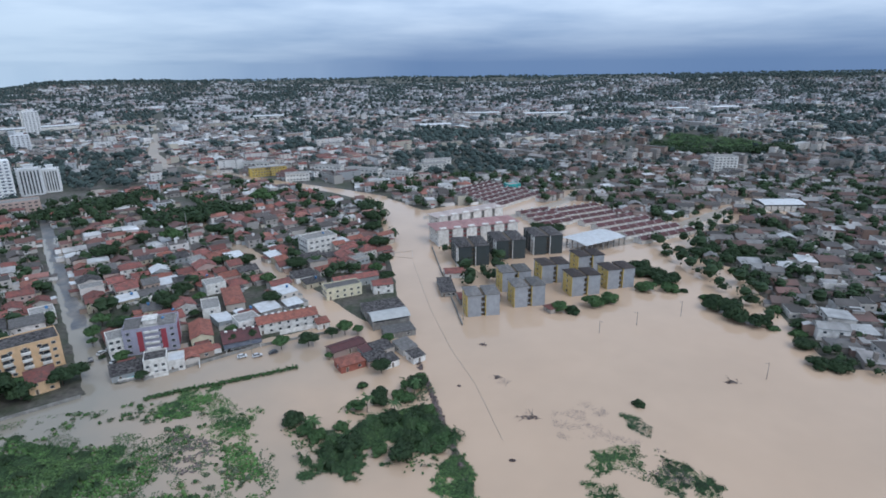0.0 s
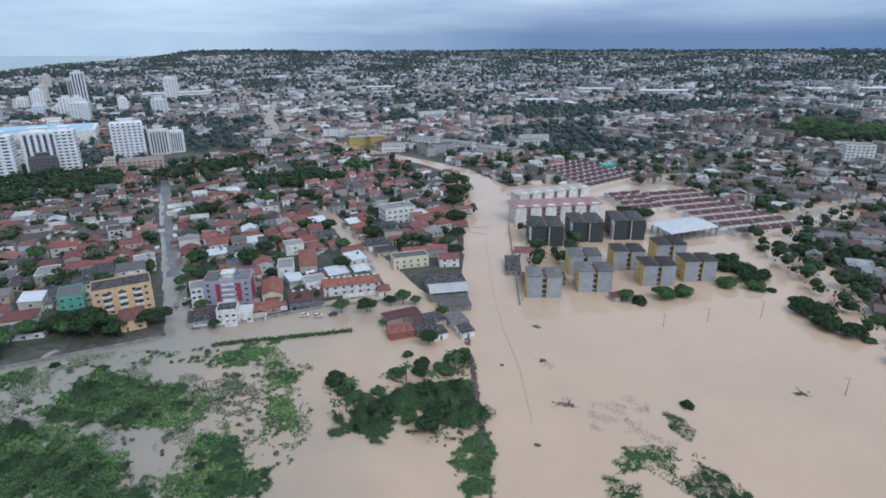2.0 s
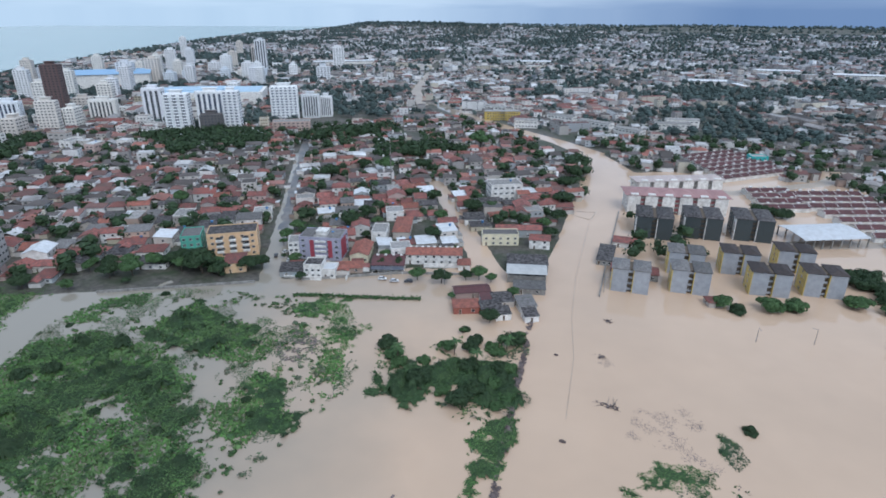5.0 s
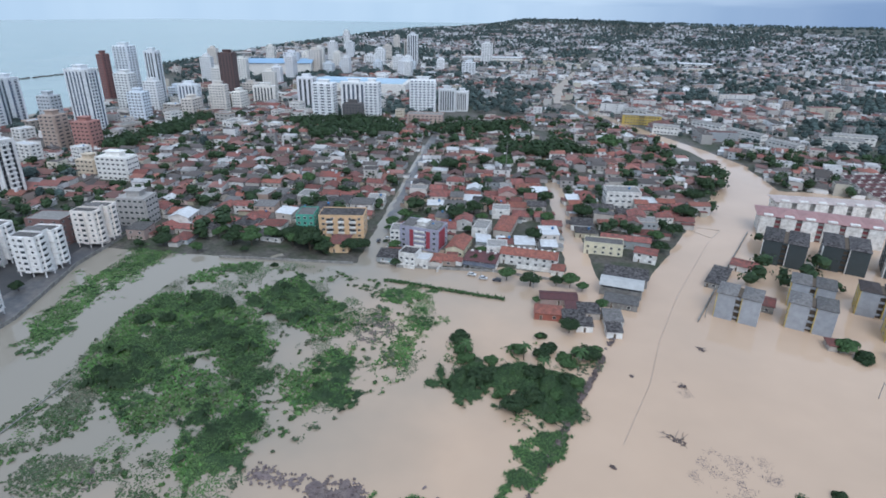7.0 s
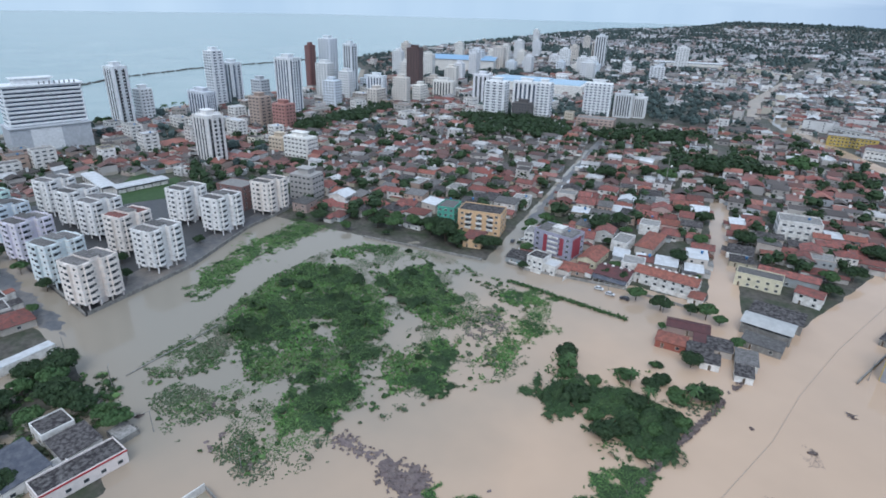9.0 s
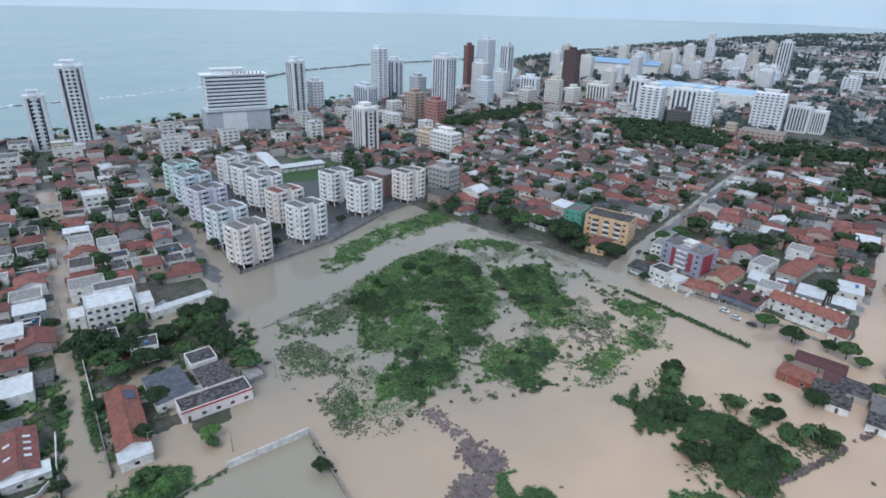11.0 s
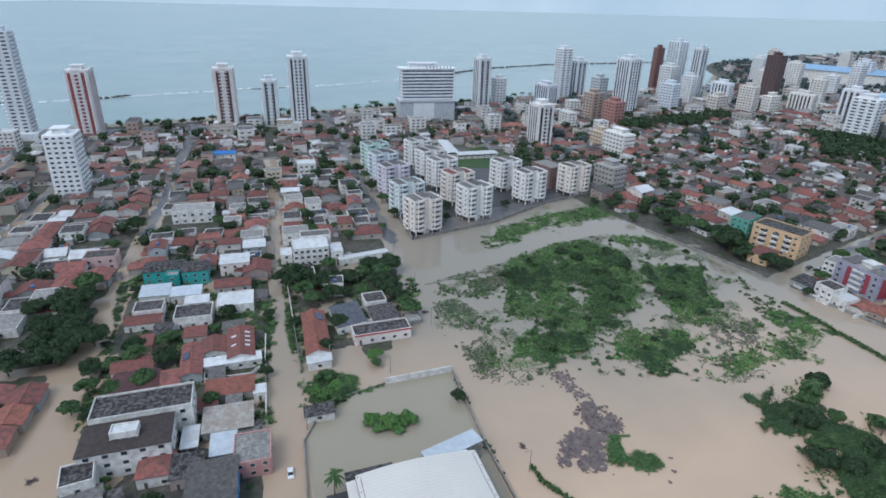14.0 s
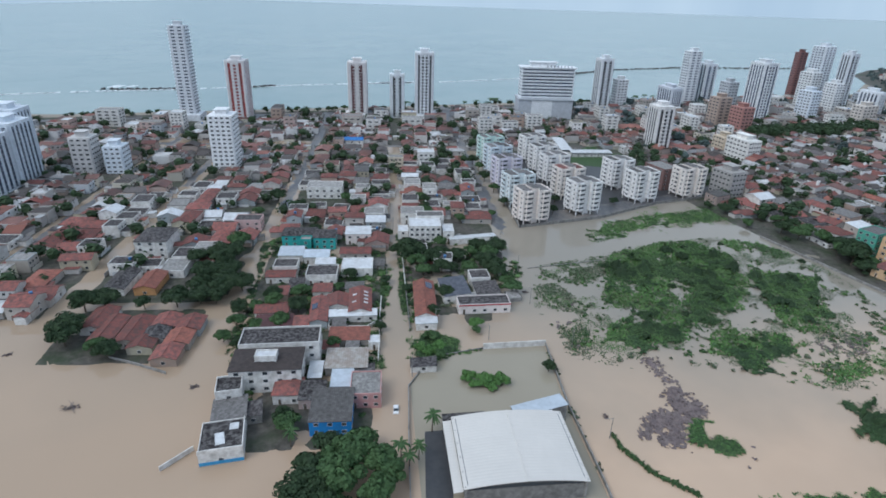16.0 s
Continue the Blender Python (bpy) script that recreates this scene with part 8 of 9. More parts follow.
TOWERS_C = [(-392, 157, 18, 15, 38, 16, "stripes", "white apartment tower with dark window strips", (0.72, 0.7, 0.68), None, 0, 4),
    (-505, 240, 16, 16, 31, 24, "grid", "tan and brown apartment tower", (0.46, 0.36, 0.3), MAROON, 0, 3),
    (-482, 255, 18, 15, 26, 24, "grid", "brick-red apartment building with small windows", (0.42, 0.22, 0.19), None, 0, 4),
    (-376, 224, 26, 14, 17, 24, "grid", "white five-storey apartment building", (0.74, 0.72, 0.68), None, 0, 6),
    (-400, 216, 16, 12, 13, 24, "grid", "cream apartment building with small windows", (0.62, 0.52, 0.4), None, 0, 4),
    (-664, 391, 20, 16, 43, 24, "grid", "white apartment tower with window rows", (0.7, 0.7, 0.69), None, 0, 4),
    (-690, 410, 20, 18, 72, 24, "bands", "very tall white tower with balcony bands", (0.68, 0.7, 0.72), None, 0, 4),
    (-668, 432, 14, 14, 66, 24, "stripes", "very tall white tower with grey strips", (0.68, 0.7, 0.72), None, 0, 3),
    (-715, 395, 9, 14, 62, 24, "grid", "slim dark red tower near the sea", (0.24, 0.12, 0.11), None, 0, 3)]
TOWERS_D = [(-640, 410, 18, 14, 34, 24, "grid", "white apartment tower near the sea", (0.72, 0.72, 0.72), None, 0, 4),
    (-655, 531, 20, 16, 60, 28, "grid", "tall dark brown brick tower", (0.13, 0.085, 0.08), None, 0, 4),
    (-560, 445, 20, 12, 33, 28, "grid", "cream apartment tower with balcony rows", (0.62, 0.58, 0.53), None, 0, 5),
    (-612, 440, 24, 12, 30, 28, "stripes", "white and blue apartment building", (0.7, 0.72, 0.74), M["blueglass"], 0, 5),
    (-570, 521, 28, 14, 24, 28, "stripes", "white apartment building near the sea", (0.72, 0.7, 0.66), None, 0, 6),
    (-343, 641, 14, 12, 24, 28, "stripes", "grey apartment building with dark strips", (0.72, 0.72, 0.72), None, 0, 5),
    (-424, 484, 24, 18, 42, 28, "bands", "white tower with blue balcony bands", (0.74, 0.75, 0.77), None, 0, 3),
    (-404, 511, 28, 12, 42, 28, "stripes", "white tower wing with dark window strips", (0.74, 0.75, 0.77), M["blueglass"], 0, 5),
    (-395, 498, 22, 12, 21, 28, "grid", "dark unfinished concrete building before the towers", (0.13, 0.12, 0.12), None, 0, 6)]
TOWERS_E = [(-387, 522, 17, 16, 42, 28, "bands", "white tower with blue balcony bands", (0.74, 0.75, 0.77), None, 0, 3),
    (-500, 529, 20, 16, 39, 28, "stripes", "white tower with dark vertical strips", (0.72, 0.72, 0.74), None, 0, 3),
    (-379, 607, 32, 15, 38, 30, "bands", "white apartment tower with rows of balconies", (0.74, 0.74, 0.74), None, 0, 6),
    (-356, 627, 20, 12, 27, 30, "stripes", "grey-white apartment building with dark strips", (0.62, 0.63, 0.64), None, 0, 6)]
for x, y, w, d, h, t, style, words, wall, acc, pod, bays in TOWERS_A + TOWERS_B + TOWERS_C + TOWERS_D + TOWERS_E:
    tower(x, y, w, d, h, t, style, words, wall, acc, 3.0, pod, bays)
hotel = thing("hotel", -514, 61, 99, 0.0, "long white hotel slab with blue window bands on a grey podium", "hotel", "high-rise towers")
hotel_white = paint("hotel_white", (0.82, 0.83, 0.84))
part("podium", Geo().box(-30, 28, -14, 14, -0.4, 19.5).box(-31, 29, -15, 15, 19.5, 20.3), paint("podium_grey", (0.5, 0.52, 0.55)), hotel)
part("podium_panel", Geo().box(-16, 6, -14.3, -13.9, 1.0, 18.6, 0, None, True), hotel_white, hotel, "white blank panel on the podium")
part("body", Geo().box(-28, 28, -9, 9, 20.3, 51.5).box(-30, 30, -10.5, 10.5, 51.5, 52.4), hotel_white, hotel)
part("plant_room", Geo().box(-18, 8, -5, 5, 52.4, 56.5).box(-20, 10, -6, 6, 56.5, 57.2), hotel_white, hotel)
for k in range(9):
    z = 22.6 + k * 3.3
    part("window_band", Geo().box(-26.8, 26.8, -9.06, -8.96, z, z + 1.25, 0, None, True).box(-28.06, -27.96, -7.6, 7.6, z, z + 1.25, 0, None, True).box(27.96, 28.06, -7.6, 7.6, z, z + 1.25, 0, None, True), M["blueglass"], hotel)
    part("balcony_ledge", Geo().box(-27.6, 27.6, -10.2, -9.0, z - 1.3, z - 0.1, 0, None, True), hotel_white, hotel)
for k in range(8):
    part("roof_post", Geo().box(-2 + k * 3.6, -1.2 + k * 3.6, -9.8, -9.2, 52.4, 54.6), M["pane"], hotel)
take(-514, 61, 32)
house(-333, 550, 40, 18, 9, CANAL_ROT, "flat", "slab", paint("tan_slab", (0.5, 0.38, 0.33)), 0.8, "tan building below the towers", windows=8, name="commercial_building", category="building")
house(-349, 524, 9, 10, 15, CANAL_ROT, "flat", "slab", paint("cream_slab", (0.62, 0.54, 0.42)), 0.8, "cream stair tower beside the towers", windows=2, name="commercial_building", category="building")


# shopping centre with blue glass roofs
mall = thing("shopping_centre", -560, 690, 30, 0, "low white shopping centre with a pale blue roof", "shopping centre")
part("hall", Geo().box(-75, 75, -35, 35, 0, 16), M["white"], mall)
part("roof", Geo().box(-70, 70, -30, 30, 16, 17.2).box(-60, 20, -22, 22, 17.2, 19), paint("pale_blue_roof", (0.42, 0.56, 0.68)), mall)
take(-560, 690, 80)
mall2 = thing("shopping_centre", -850, 790, 40, 0, "broad white hall with a blue striped roof", "shopping centre")
part("hall", Geo().box(-75, 60, -45, 45, 0, 22), M["white"], mall2)
part("roof", Geo().add([(-77, -47, 22), (62, -47, 22), (62, 0, 27), (-77, 0, 27), (62, 47, 22), (-77, 47, 22)], [(0, 1, 2, 3), (3, 2, 4, 5)]), paint("blue_roof", (0.28, 0.43, 0.6)), mall2)
take(-850, 790, 80)
yl = thing("yellow_school", -133, 694, 20, 0, "long yellow three-storey building", "building")
for x0, x1, y0, z1 in ((-21, -3, -6, 10), (3, 21, -6, 10), (-3, 3, -4, 9)):
    part("wing", Geo().box(x0, x1, y0, 6, -0.3, z1), paint("yellow_render", (0.52, 0.38, 0.1)), yl)
part("roof", Geo().box(-21.4, 21.4, -6.4, 6.4, 10, 10.5), M["slab"], yl)
for fl in range(3):
    for k in range(12):
        put_mesh("window", pane_mesh(1.7, 1.3), yl, -17.4 + 3.16 * k, -6.02, 1.8 + fl * 3.1)
take(-133, 694, 24)
for x, y, w, t in [(-20, 672, 40, -28), (-62, 700, 34, -20), (18, 640, 30, -30), (-150, 742, 40, -18), (60, 690, 36, 10), (70, 720, 36, 10), (-95, 655, 26, 10)]:
    house(x, y, w, 11, 8.5, t, "gable", "slab", M["white"], 1.2, "white three-storey row of flats", windows=7, name="row_of_flats", category="apartment building", group="white rows of flats")
house(388, 611, 26, 18, 18, -12, "flat", "slab", M["white"], 0.8, "white six-storey building among low houses", windows=6, name="apartment_house", category="apartment building")
hall(332, 441, 34, 22, 6, -8, "pale blue metal-roofed hall", name="warehouse")
house(128, 560, 14, 10, 6, 20, "flat", "slab", teal, 0.6, "turquoise house beside a muddy square", windows=3)
WHITE_SHEDS = [(-700, 1330, 150, 30, 40), (270, 1449, 90, 26, 0), (420, 1400, 110, 30, 0), (790, 1455, 60, 30, 0), (930, 1470, 80, 40, 0), (120, 1180, 70, 26, 10), (-260, 1500, 90, 30, 12), (430, 1010, 40, 24, 20)]
for x, y, w, d, t in WHITE_SHEDS:
    hall(x, y, w, d, 7, t, "far white industrial shed", rise=2.0)
DISTANT_A = [(-668, 1251, 26, 20, 44, "grid"), (-748, 1070, 22, 22, 66, "stripes"), (-775, 1090, 18, 18, 52, "stripes"), (-732, 1355, 20, 16, 38, "grid"), (-1161, 1300, 16, 14, 56, "grid"), (-820, 790, 26, 18, 40, "grid"), (-800, 830, 22, 18, 44, "grid"), (-890, 930, 18, 16, 40, "grid"), (-930, 1010, 20, 16, 46, "grid"), (-980, 1120, 18, 16, 40, "grid")]
DISTANT_B = [(-870, 1130, 20, 15, 36, "grid"), (-1010, 900, 18, 14, 38, "grid"), (-700, 960, 22, 14, 30, "grid"), (-640, 900, 20, 14, 28, "grid"), (-1100, 1450, 18, 14, 40, "grid"), (-770, 640, 18, 14, 40, "grid"), (-820, 610, 18, 14, 42, "grid"), (-560, 1000, 26, 14, 24, "grid"), (-930, 700, 16, 14, 46, "grid"), (-720, 560, 18, 14, 34, "grid")]
for i, (x, y, w, d, h, style) in enumerate(DISTANT_A + DISTANT_B):
    c = [(0.72, 0.72, 0.72), (0.66, 0.67, 0.69), (0.6, 0.55, 0.5), (0.7, 0.68, 0.64)][i % 4]
    tower(x, y, w, d, h, 30, style, "far pale apartment tower near the coast", c, None, 3.2, 0, 4, fine=False, base=height(x, y) - 0.3)
trng = random.Random(47)
for i in range(44):
    x, y = trng.uniform(-1000, -560), trng.uniform(330, 1150)
    if coast_gap(x, y) < 60 or not is_free(x, y, 14) or x > -560 - (y - 700) * 0.2 and y > 700:
        continue
    tower(x, y, trng.uniform(14, 24), trng.uniform(12, 18), trng.choice((14, 17, 20, 26, 32, 40)), trng.choice((24, 30, 114)), "grid", "far pale apartment building near the coast", trng.choice(((0.74, 0.74, 0.74), (0.7, 0.7, 0.71), (0.62, 0.57, 0.52), (0.72, 0.69, 0.64), (0.66, 0.7, 0.74))), None, 3.2, 0, 4, fine=False)
yt = thing("water_tower", 800, 1900, 0, height(800, 1900) - 0.3, "far dark water tower on a hill", "water tower")
part("shaft", Geo().tube(5, 4, -1, 34, 10), M["concrete"], yt)
part("tank", Geo().tube(5, 9, 34, 40, 12).tube(9, 9, 40, 48, 12), M["concrete"], yt)

# ---------- houses, street by street ----------
# middle-height buildings in the streets behind the beach
mrng = random.Random(19)
for i in range(170):
    a, b = mrng.uniform(395, 535), mrng.uniform(-330, 330)
    x, y = sea_grid(a, b)
    if i > 110:
        x, y = mrng.uniform(-700, -420), mrng.uniform(180, 620)
    if coast_gap(x, y) < 34 or not is_free(x, y, 9):
        continue
    house(x, y, mrng.uniform(10, 22), mrng.uniform(9, 14), mrng.choice((6.2, 8.6, 9, 11.5, 14.5)), SEA_ROT + mrng.choice((0, 90)), "flat", mrng.choice(("slab", "slab", "zinc", "zinc", "fibro")), mrng.choice((None, M["white"])), 0.8, "flat-roofed building of several storeys near the beach", windows=0, tank=mrng.random() < 0.4, name="seaside_building", category="building", group="seaside buildings")

specs = []  # x, y, w, d, h, turn, roof, cover


def lay(x, y, w, d, rot, tiled):
    if not is_free(x, y, max(w, d) * 0.5) or coast_gap(x, y) < 30:
        return
    k = rng.random()
    cover = ("terra" if k < 0.46 else "orange" if k < 0.56 else "fibro" if k < 0.66 else "dark" if k < 0.82 else "zinc" if k < 0.9 else "slab") if tiled else ("terra" if k < 0.3 else "fibro" if k < 0.6 else "dark" if k < 0.8 else "zinc" if k < 0.88 else "slab")
    if y < 45 and tiled and cover in ("fibro", "orange", "dark") and rng.random() < 0.6:
        cover = "dark"
    roof = "flat" if cover == "slab" or cover == "dark" and y < 45 else rng.choice(("gable", "gable", "hip")) if cover in ("terra", "orange") else rng.choice(("shed", "gable", "shed"))
    h = rng.choice((3.0, 3.2, 3.4, 3.6, 5.8, 6.2)) if cover != "slab" else rng.choice((3.4, 6.0, 6.2, 8.8))
    turn = rot + rng.choice((0, 0, 90))
    specs.append((x, y, w, d, h, turn, roof, cover))
    if rng.random() < 0.55:
        yard_trees.append((x + rng.choice((-1, 1)) * (w * 0.5 + 0.6), y + rng.choice((-1, 1)) * (d * 0.5 + 0.6)))
    take(x, y, max(w, d) * 0.42)


def rows(grid, u0, u1, v0, v1, rot, tiled=True, fill=0.9, ok=None):
    fill -= 0.06
    n = max(1, round((v1 - v0) / 12.2))
    for j in range(n):
        u = u0 + 5
        while u < u1 - 4:
            w = rng.uniform(8.0, 15.0)
            v = v0 + (j + 0.5) * (v1 - v0) / n + rng.uniform(-1.5, 1.5)
            x, y = grid(u, v)
            if rng.random() < fill and (ok is None or ok(x, y)):
                lay(x, y, w * rng.uniform(0.85, 1.0), rng.uniform(7.5, 12.2), rot + rng.uniform(-5, 5), tiled)
            elif rng.random() < 0.9 and is_free(x, y, 3) and coast_gap(x, y) > 30:
                yard_trees.append((x, y))
            u += w + rng.uniform(0.2, 1.6)


yard_trees = []
not_flats = lambda x, y: not inside(x, y, FLATS) and not inside(x, y, CREEK)
for b0, b1, a0, a1 in [(-60.5, -10.5, 100, 520), (-1.0, 56, 62, 505), (67, 126, 84, 480), (136, 173, 72, 460), (184, 240, 100, 450), (250, 305, 110, 440), (315, 380, 140, 430), (390, 450, 160, 420), (460, 560, 200, 420)]:
    rows(sea_grid, a0, a1, b0, b1, SEA_ROT)
for b0, b1 in [(-130, -72), (-200, -135)]:
    rows(sea_grid, 345, 520, b0, b1, SEA_ROT, ok=not_flats)
swap = lambda q, p: canal_grid(p, q)
for q0, q1 in [(-320, -9), (3, 97)]:
    rows(swap, q0, q1, 250, 516, CANAL_ROT, ok=not_flats)
rows(swap, 107, 230, 236, 516, CANAL_ROT, ok=lambda x, y: inside(x, y, CANAL_SIDE))
rows(swap, -330, 230, 524, 660, CANAL_ROT, fill=0.78)
in_east = lambda x, y: inside(x, y, EAST) or x > 345 or (x > 190 and y > 430)
rows(lambda u, v: (u, v), 172, 520, 170, 560, -20, False, 0.68, in_east)
rows(lambda u, v: (u, v), -30, 345, 500, 640, 10, False, 0.8)
specs.sort(key=lambda s: math.hypot(s[0] + 60, (s[1] - 90) * 0.8))
NEAR = 112
for i, (x, y, w, d, h, t, roof, cover) in enumerate(specs[:NEAR]):
    house(x, y, w, d, h, t, roof, cover, M["white"] if roof == "flat" else None, windows=2, tank=i % 5 == 0, group="street houses", annex=rng.choice((0, 2.2, -2.6, 3.2, -3.4)), cross=cover in ("terra", "orange") and rng.random() < 0.5, lot=True)


def joined_houses(items, label, roof_mat, wall_mat="far_walls"):
    g = Geo()
    for x, y, w, d, h, t, roof, cover in items:
        at = pose(x, y, height(x, y) if math.hypot(x, y) > 900 else 0.0, 0, 0, t)
        g.box(-w / 2, w / 2, -d / 2, d / 2, -2.0, h, 0, at)
        rise = d * 0.2
        if roof == "gable":
            g.gable(w, d, h + 0.02, h + rise, 0.35, 1, at)
        elif roof == "hip":
            g.hip(w, d, h + 0.02, h + rise, 0.35, 1, at)
        elif roof == "shed":
            g.shed(w, d, h + 0.02, h + 0.9, 0.3, 1, at)
        else:
            g.box(-w / 2 + 0.3, w / 2 - 0.3, -d / 2 + 0.3, d / 2 - 0.3, h, h + 0.15, 1, at)
        for _ in range(rng.choice((1, 2, 2, 3)) if y < 1100 else rng.choice((0, 1))):
            e, b, hh = rng.uniform(2.6, 5.5), rng.uniform(3.0, 6.5), rng.choice((2.4, 2.6, 2.9, 3.3, 5.4 if h > 5 else 2.8))
            q = at @ (pose(rng.choice((-1, 1)) * (w / 2 + e / 2 - 0.3), rng.uniform(-0.4, 0.4) * d, 0) if rng.random() < 0.5 else pose(rng.uniform(-0.4, 0.4) * w, rng.choice((-1, 1)) * (d / 2 + b / 2 - 0.3), 0)) @ pose(0, 0, 0, 0, 0, rng.choice((0, 90, 180)))
            g.box(-e / 2, e / 2, -b / 2, b / 2, -2.0, hh, 0, q)
            if rng.random() < 0.3:
                g.gable(b, e, hh + 0.02, hh + e * 0.2, 0.25, 1, q @ pose(0, 0, 0, 0, 0, 90))
            else:
                g.shed(e, b, hh + 0.02, hh + rng.uniform(0.2, 0.7), 0.25, 1, q)
        if rng.random() < 0.3:
            g.box(-0.8, 0.8, -0.8, 0.8, h, h + rise + 1.2, 0, at @ pose(w * rng.uniform(-0.3, 0.3), d * rng.uniform(-0.2, 0.2), 0))
        if (h > 4.5 or rng.random() < 0.5) and y < 900 or h > 8:
            for fl in range(max(1, int(h / 2.9))):
                for sgn in (-1, 1):
                    for s in (-0.28, 0.22):
                        yy = sgn * (d / 2 + 0.05)
                        g.add([(s * w - 0.7 * sgn * -1, yy, 1.1 + fl * 2.8), (s * w + 0.7 * sgn * -1, yy, 1.1 + fl * 2.8), (s * w + 0.7 * sgn * -1, yy, 2.2 + fl * 2.8), (s * w - 0.7 * sgn * -1, yy, 2.2 + fl * 2.8)], [(0, 1, 2, 3)], 2, at)
    return tagged(part("distant_houses", g, [M[wall_mat], roof_mat, M["pane"]]), label, "houses", kind="stuff")


LIGHT = NEAR + 170
for x, y, w, d, h, t, roof, cover in specs[NEAR:LIGHT]:
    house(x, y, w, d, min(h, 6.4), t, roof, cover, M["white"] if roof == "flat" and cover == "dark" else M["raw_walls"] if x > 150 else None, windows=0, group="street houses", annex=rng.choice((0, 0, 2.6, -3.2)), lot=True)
joined_houses([s for s in specs[LIGHT:] if s[0] <= 150], "dense low houses with clay, grey and white roofs", M["far_roof"])
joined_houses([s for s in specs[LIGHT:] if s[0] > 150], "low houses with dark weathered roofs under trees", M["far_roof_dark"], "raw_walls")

# lot walls between the houses
g = Geo()
wrng = random.Random(23)
for x, y, w, d, h, t, roof, cover in specs:
    for _ in range(wrng.choice((0, 1, 1, 2))):
        k, run = wrng.choice((0, 90)), wrng.uniform(5, 12)
        g.box(-run / 2, run / 2, -0.1, 0.1, -0.3, wrng.uniform(1.6, 2.4), 0, pose(x, y, 0, 0, 0, t + k) @ pose(wrng.uniform(-2, 2), wrng.choice((-1, 1)) * (w if k else d) * 0.62, 0))
tagged(part("lot_walls", g, M["far_walls"]), "low pale walls between the house lots", "wall", kind="stuff")

# far city: dense near the canal, thinning into wooded hills
far, far_trees = [], []
frng = random.Random(31)
gx = -2300.0
FIELD = [(405, 805), (470, 850), (560, 800), (545, 745), (440, 740)]
BELTS = [[(-430, 444), (-357, 407), (-333, 430), (-310, 477), (-346, 506), (-372, 502), (-397, 485), (-424, 466)], [(-475, 255), (-490, 300), (-540, 400), (-515, 405), (-470, 320), (-455, 262)], [(-300, 505), (-232, 590), (-215, 560), (-270, 500)], [(380, 770), (415, 722), (560, 718), (600, 780), (566, 742), (440, 736), (400, 800)], [(-200, 470), (-150, 520), (-120, 500), (-170, 450)], [(-12, 452), (-24, 500), (-14, 502), (-5, 470)]]
step = 14.0
y = 100.0
while y < 3300:
    x = -2300.0
    grow = 1.0 if y < 1500 else 1.35
    while x < 2300:
        px, py = x + frng.uniform(-5, 5), y + frng.uniform(-5, 5)
        x += step * grow
        d = math.hypot(px, py)
        if py < 640 and -345 < px < 345 or px > py * 1.05 + 250 or -px > py * 1.7 + 430 or coast_gap(px, py) < 14:
            continue
        if coast_gap(px, py) < 36 and px < -600:
            if frng.random() < 0.6:
                far_trees.append((px, py, 0))
            continue
        if py < 560 and px > -345 and px < 520:
            continue
        if inside(px, py, FIELD) or any(inside(px, py, b) for b in BELTS):
            continue
        if not is_free(px, py, 5):
            continue
        n = 0.6 * noise.noise((px * 0.0042, py * 0.0042, 9.0)) + 0.5 * noise.noise((px * 0.013, py * 0.013, 4.0)) + 0.5 * noise.noise((px * 0.04, py * 0.04, 14.0))
        wood = 0.36 - d / 9500 - (1.2 if height(px, py) > 45 else 0.0)
        if n > wood - 0.12:
            far_trees.append((px, py, 1))
            continue
        if frng.random() < (0.46 if px > 150 and py < 900 else 0.27):
            far_trees.append((px, py, 0))
            continue
        turn = 29 + 25 * noise.noise((px * 0.003, py * 0.003, 2.0)) + frng.choice((0, 90)) + frng.uniform(-4, 4)
        k = frng.random()
        h = 3.2 if k < 0.55 else 6.0 if k < 0.88 else 9.0 if k < 0.97 else 13.0
        big = frng.random() < 0.08
        if py > 560 and frng.random() < 0.035:
            far.append((px, py, frng.uniform(26, 46), frng.uniform(9, 12), frng.choice((8.8, 9.0, 11.6)), turn, "flat", ""))
            take(px, py, 14)
            continue
        far.append((px, py, frng.uniform(8, 14) * (2.2 if big else 1) * (0.6 + 0.4 * grow), frng.uniform(7, 11) * (1.5 if big else 1) * (0.6 + 0.4 * grow), h, turn, "flat" if h > 8 else frng.choice(("gable", "shed", "hip", "gable")), ""))
    y += step * grow
joined_houses([s for s in far if s[1] < 900 and s[0] <= 150], "city of low houses beyond the canal", M["far_roof"])
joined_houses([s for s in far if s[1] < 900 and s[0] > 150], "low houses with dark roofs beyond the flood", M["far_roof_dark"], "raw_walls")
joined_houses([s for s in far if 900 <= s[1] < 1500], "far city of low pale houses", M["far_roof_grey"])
joined_houses([s for s in far if s[1] >= 1500], "far suburbs of low houses below the hills", M["far_roof_grey"], "hazed_walls")


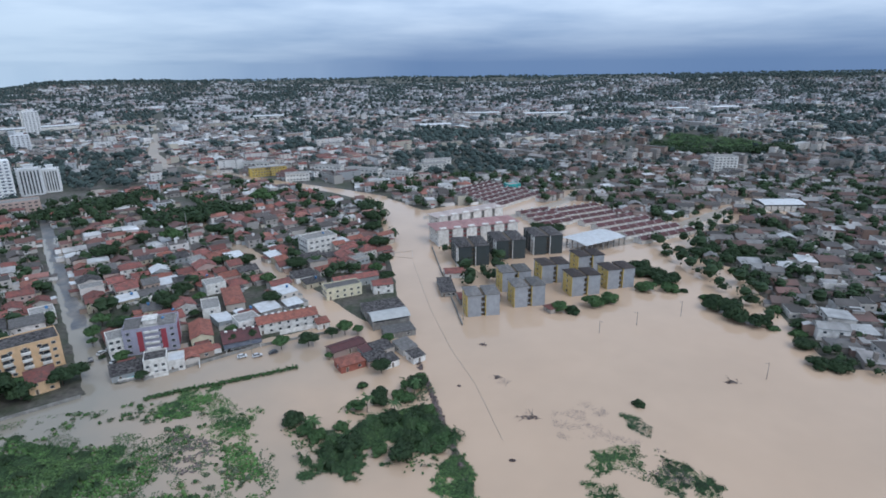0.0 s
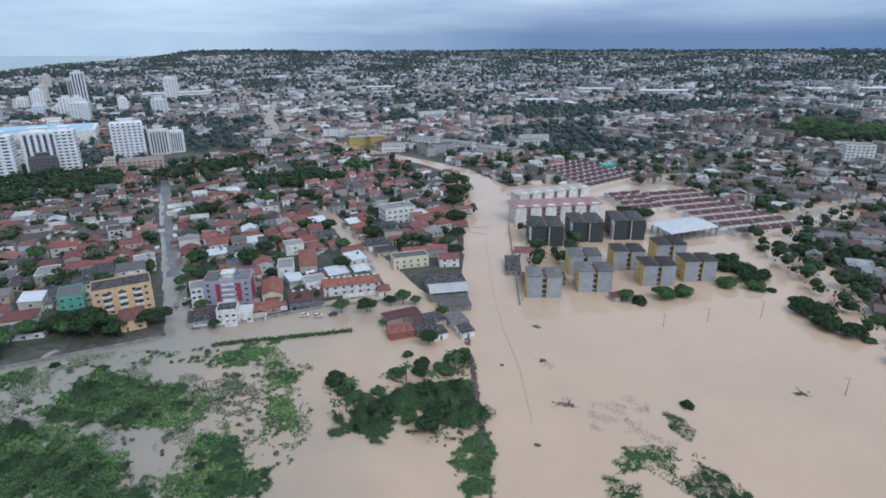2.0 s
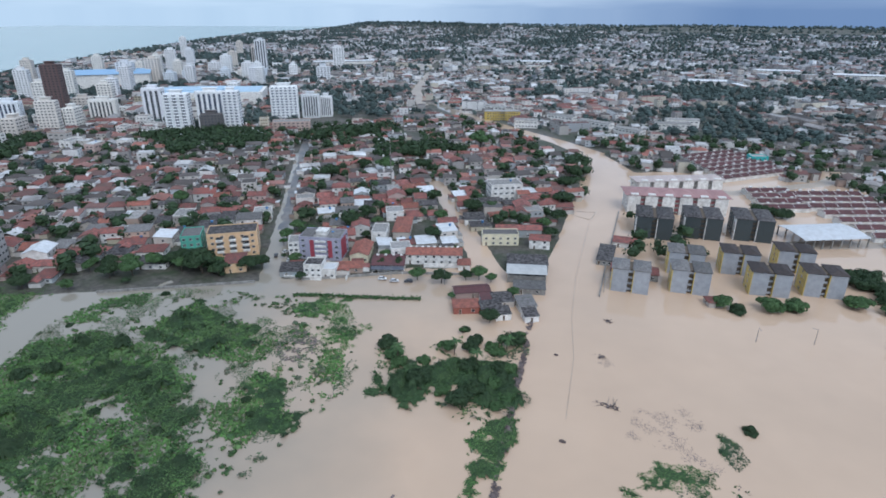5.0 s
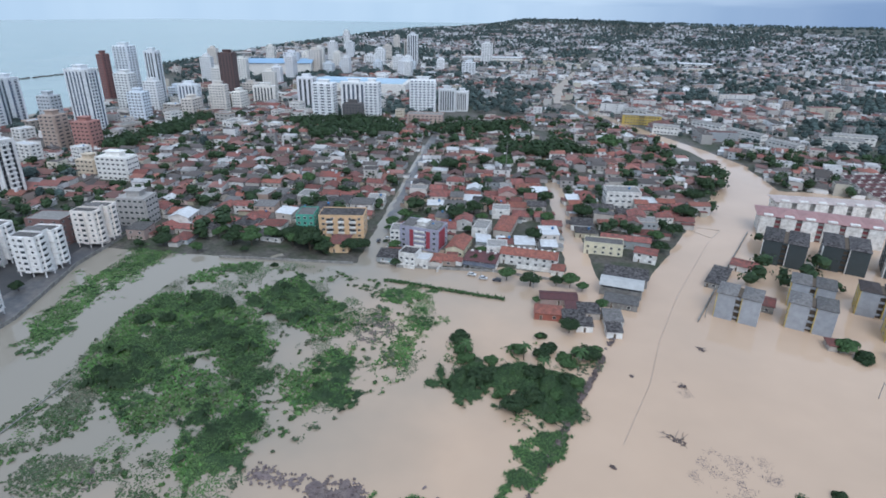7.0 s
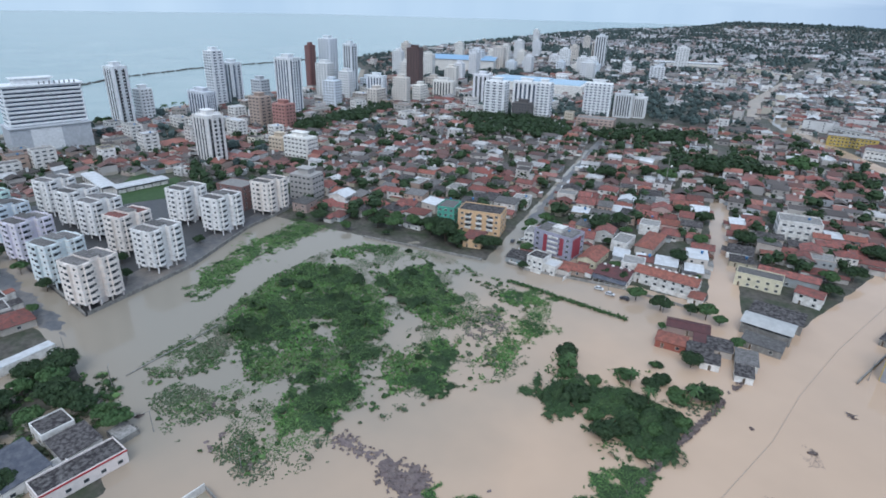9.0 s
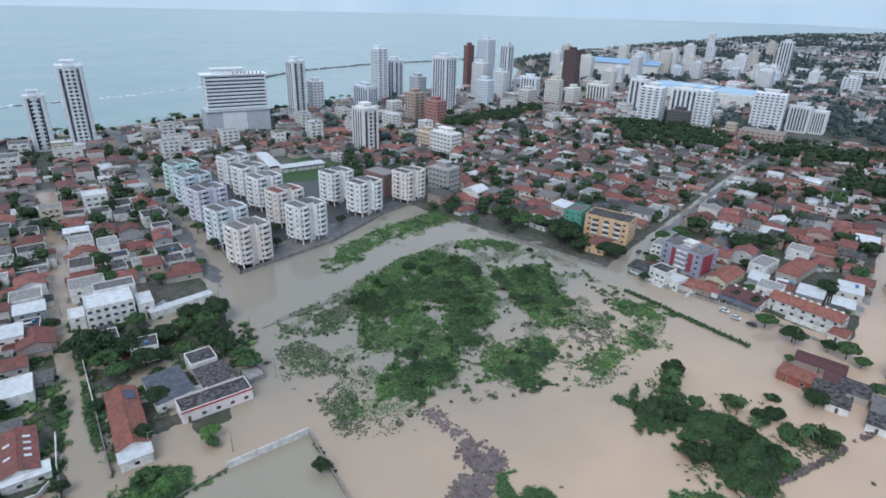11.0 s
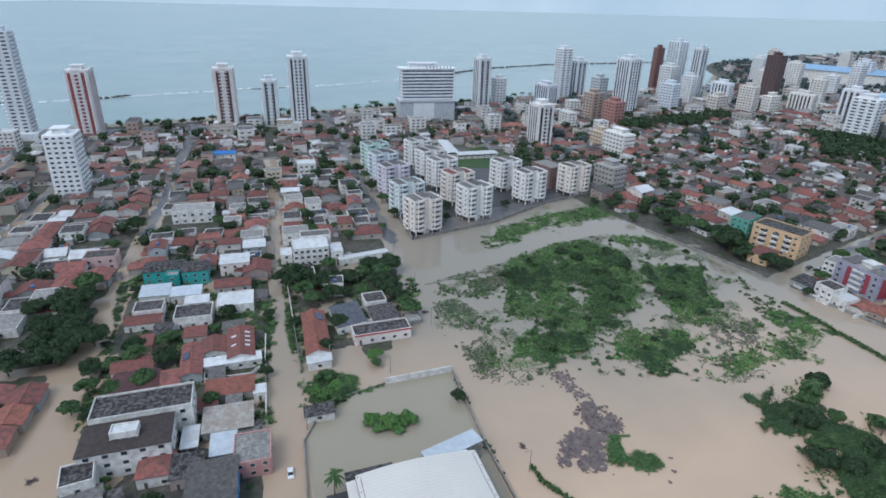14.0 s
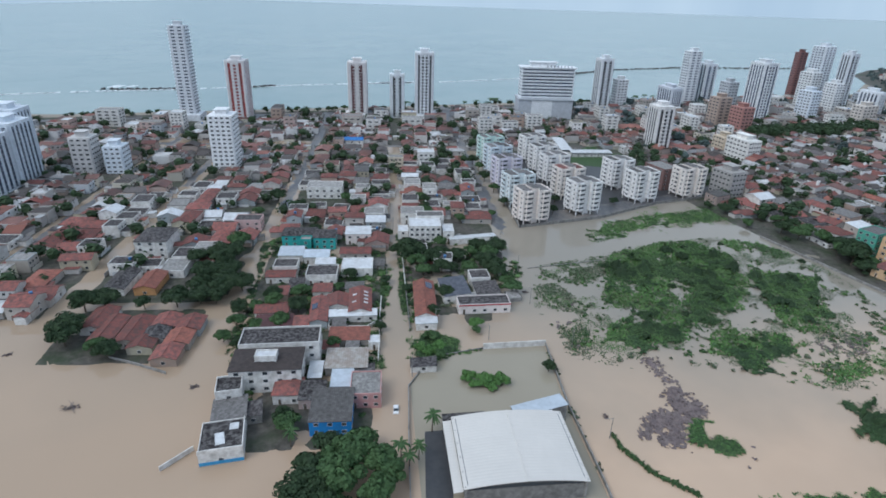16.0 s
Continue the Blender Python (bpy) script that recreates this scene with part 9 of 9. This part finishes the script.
def joined_trees(items, name, label, mat, leaves, lobes=2, sides=6):
    g = Geo()
    r = random.Random(77)
    for x, y, s in items:
        z = height(x, y) if math.hypot(x, y) > 900 else 0.0
        for _ in range(lobes):
            rad = r.uniform(2.2, 4.2) * s
            leaf_lobe(g, r, x + r.uniform(-3, 3) * s, y + r.uniform(-3, 3) * s, z + rad * 1.1, rad, r.uniform(0.7, 1.0), leaves, 0.8 * s, core=1, core_sides=sides)
    return tagged(part(name, g, mat), label, "trees", kind="stuff")


yard_trees.sort(key=lambda s: math.hypot(s[0] + 60, (s[1] - 90) * 0.8))
for x, y in yard_trees[:50]:
    tree(x, y, rng.randrange(5), rng.uniform(0.55, 1.2))
joined_trees([(x, y, rng.uniform(0.75, 1.45)) for x, y in yard_trees[50:]], "yard_trees", "green trees between the houses", M["leaf_dark"], 14)
belt = [(x, y, 1.5) for b in BELTS for x, y in scatter(b, 6.0, 61)]
joined_trees(belt, "tree_belt", "belts of tall dark trees between the houses", M["leaf_dark"], 26)
joined_trees([(x, y, 1.0 if k == 0 else 1.5) for x, y, k in far_trees if y < 1100], "far_trees", "dark trees among the houses", M["hazed_leaf"], 8)
joined_trees([(x, y, 1.2 if k == 0 else 1.9) for x, y, k in far_trees if y >= 1100], "far_woods", "far dark woods on low hills", M["hazed_leaf"], 1, 1, 5)
hills = []
for i in range(4200):
    x, y = frng.uniform(-2500, 4300), frng.uniform(2300, 4700)
    if coast_gap(x, y) > 60 and (height(x, y) > 44 or y > 3500):
        hills.append((x, y, 2.6))
joined_trees(hills, "hill_woods", "dark woods covering the far hills", M["hazed_leaf"], 2, 2, 5)
field = thicket("field_grass", FIELD, "green hillside field with scattered bushes among the houses", 33, 5.0, ["leaf_dark", "leaf", "leaf_mid", "leaf"], 16.0, -0.4, 14.0, 0.7, 1.1, 2.5)
for v in field.data.vertices:
    v.co.z += height(v.co.x, v.co.y) + 0.6
shore = [(x + frng.uniform(12, 20), y, 1.0) for (x, y) in [(x0 + (x1 - x0) * k / 9, y0 + (y1 - y0) * k / 9) for (x0, y0), (x1, y1) in zip(COAST[2:8], COAST[3:9]) for k in range(9)] if noise.noise((x * 0.02, y * 0.02, 8.0)) > -0.1]
joined_trees(shore, "shore_trees", "dark trees along the beach road", M["leaf_dark"], 16)
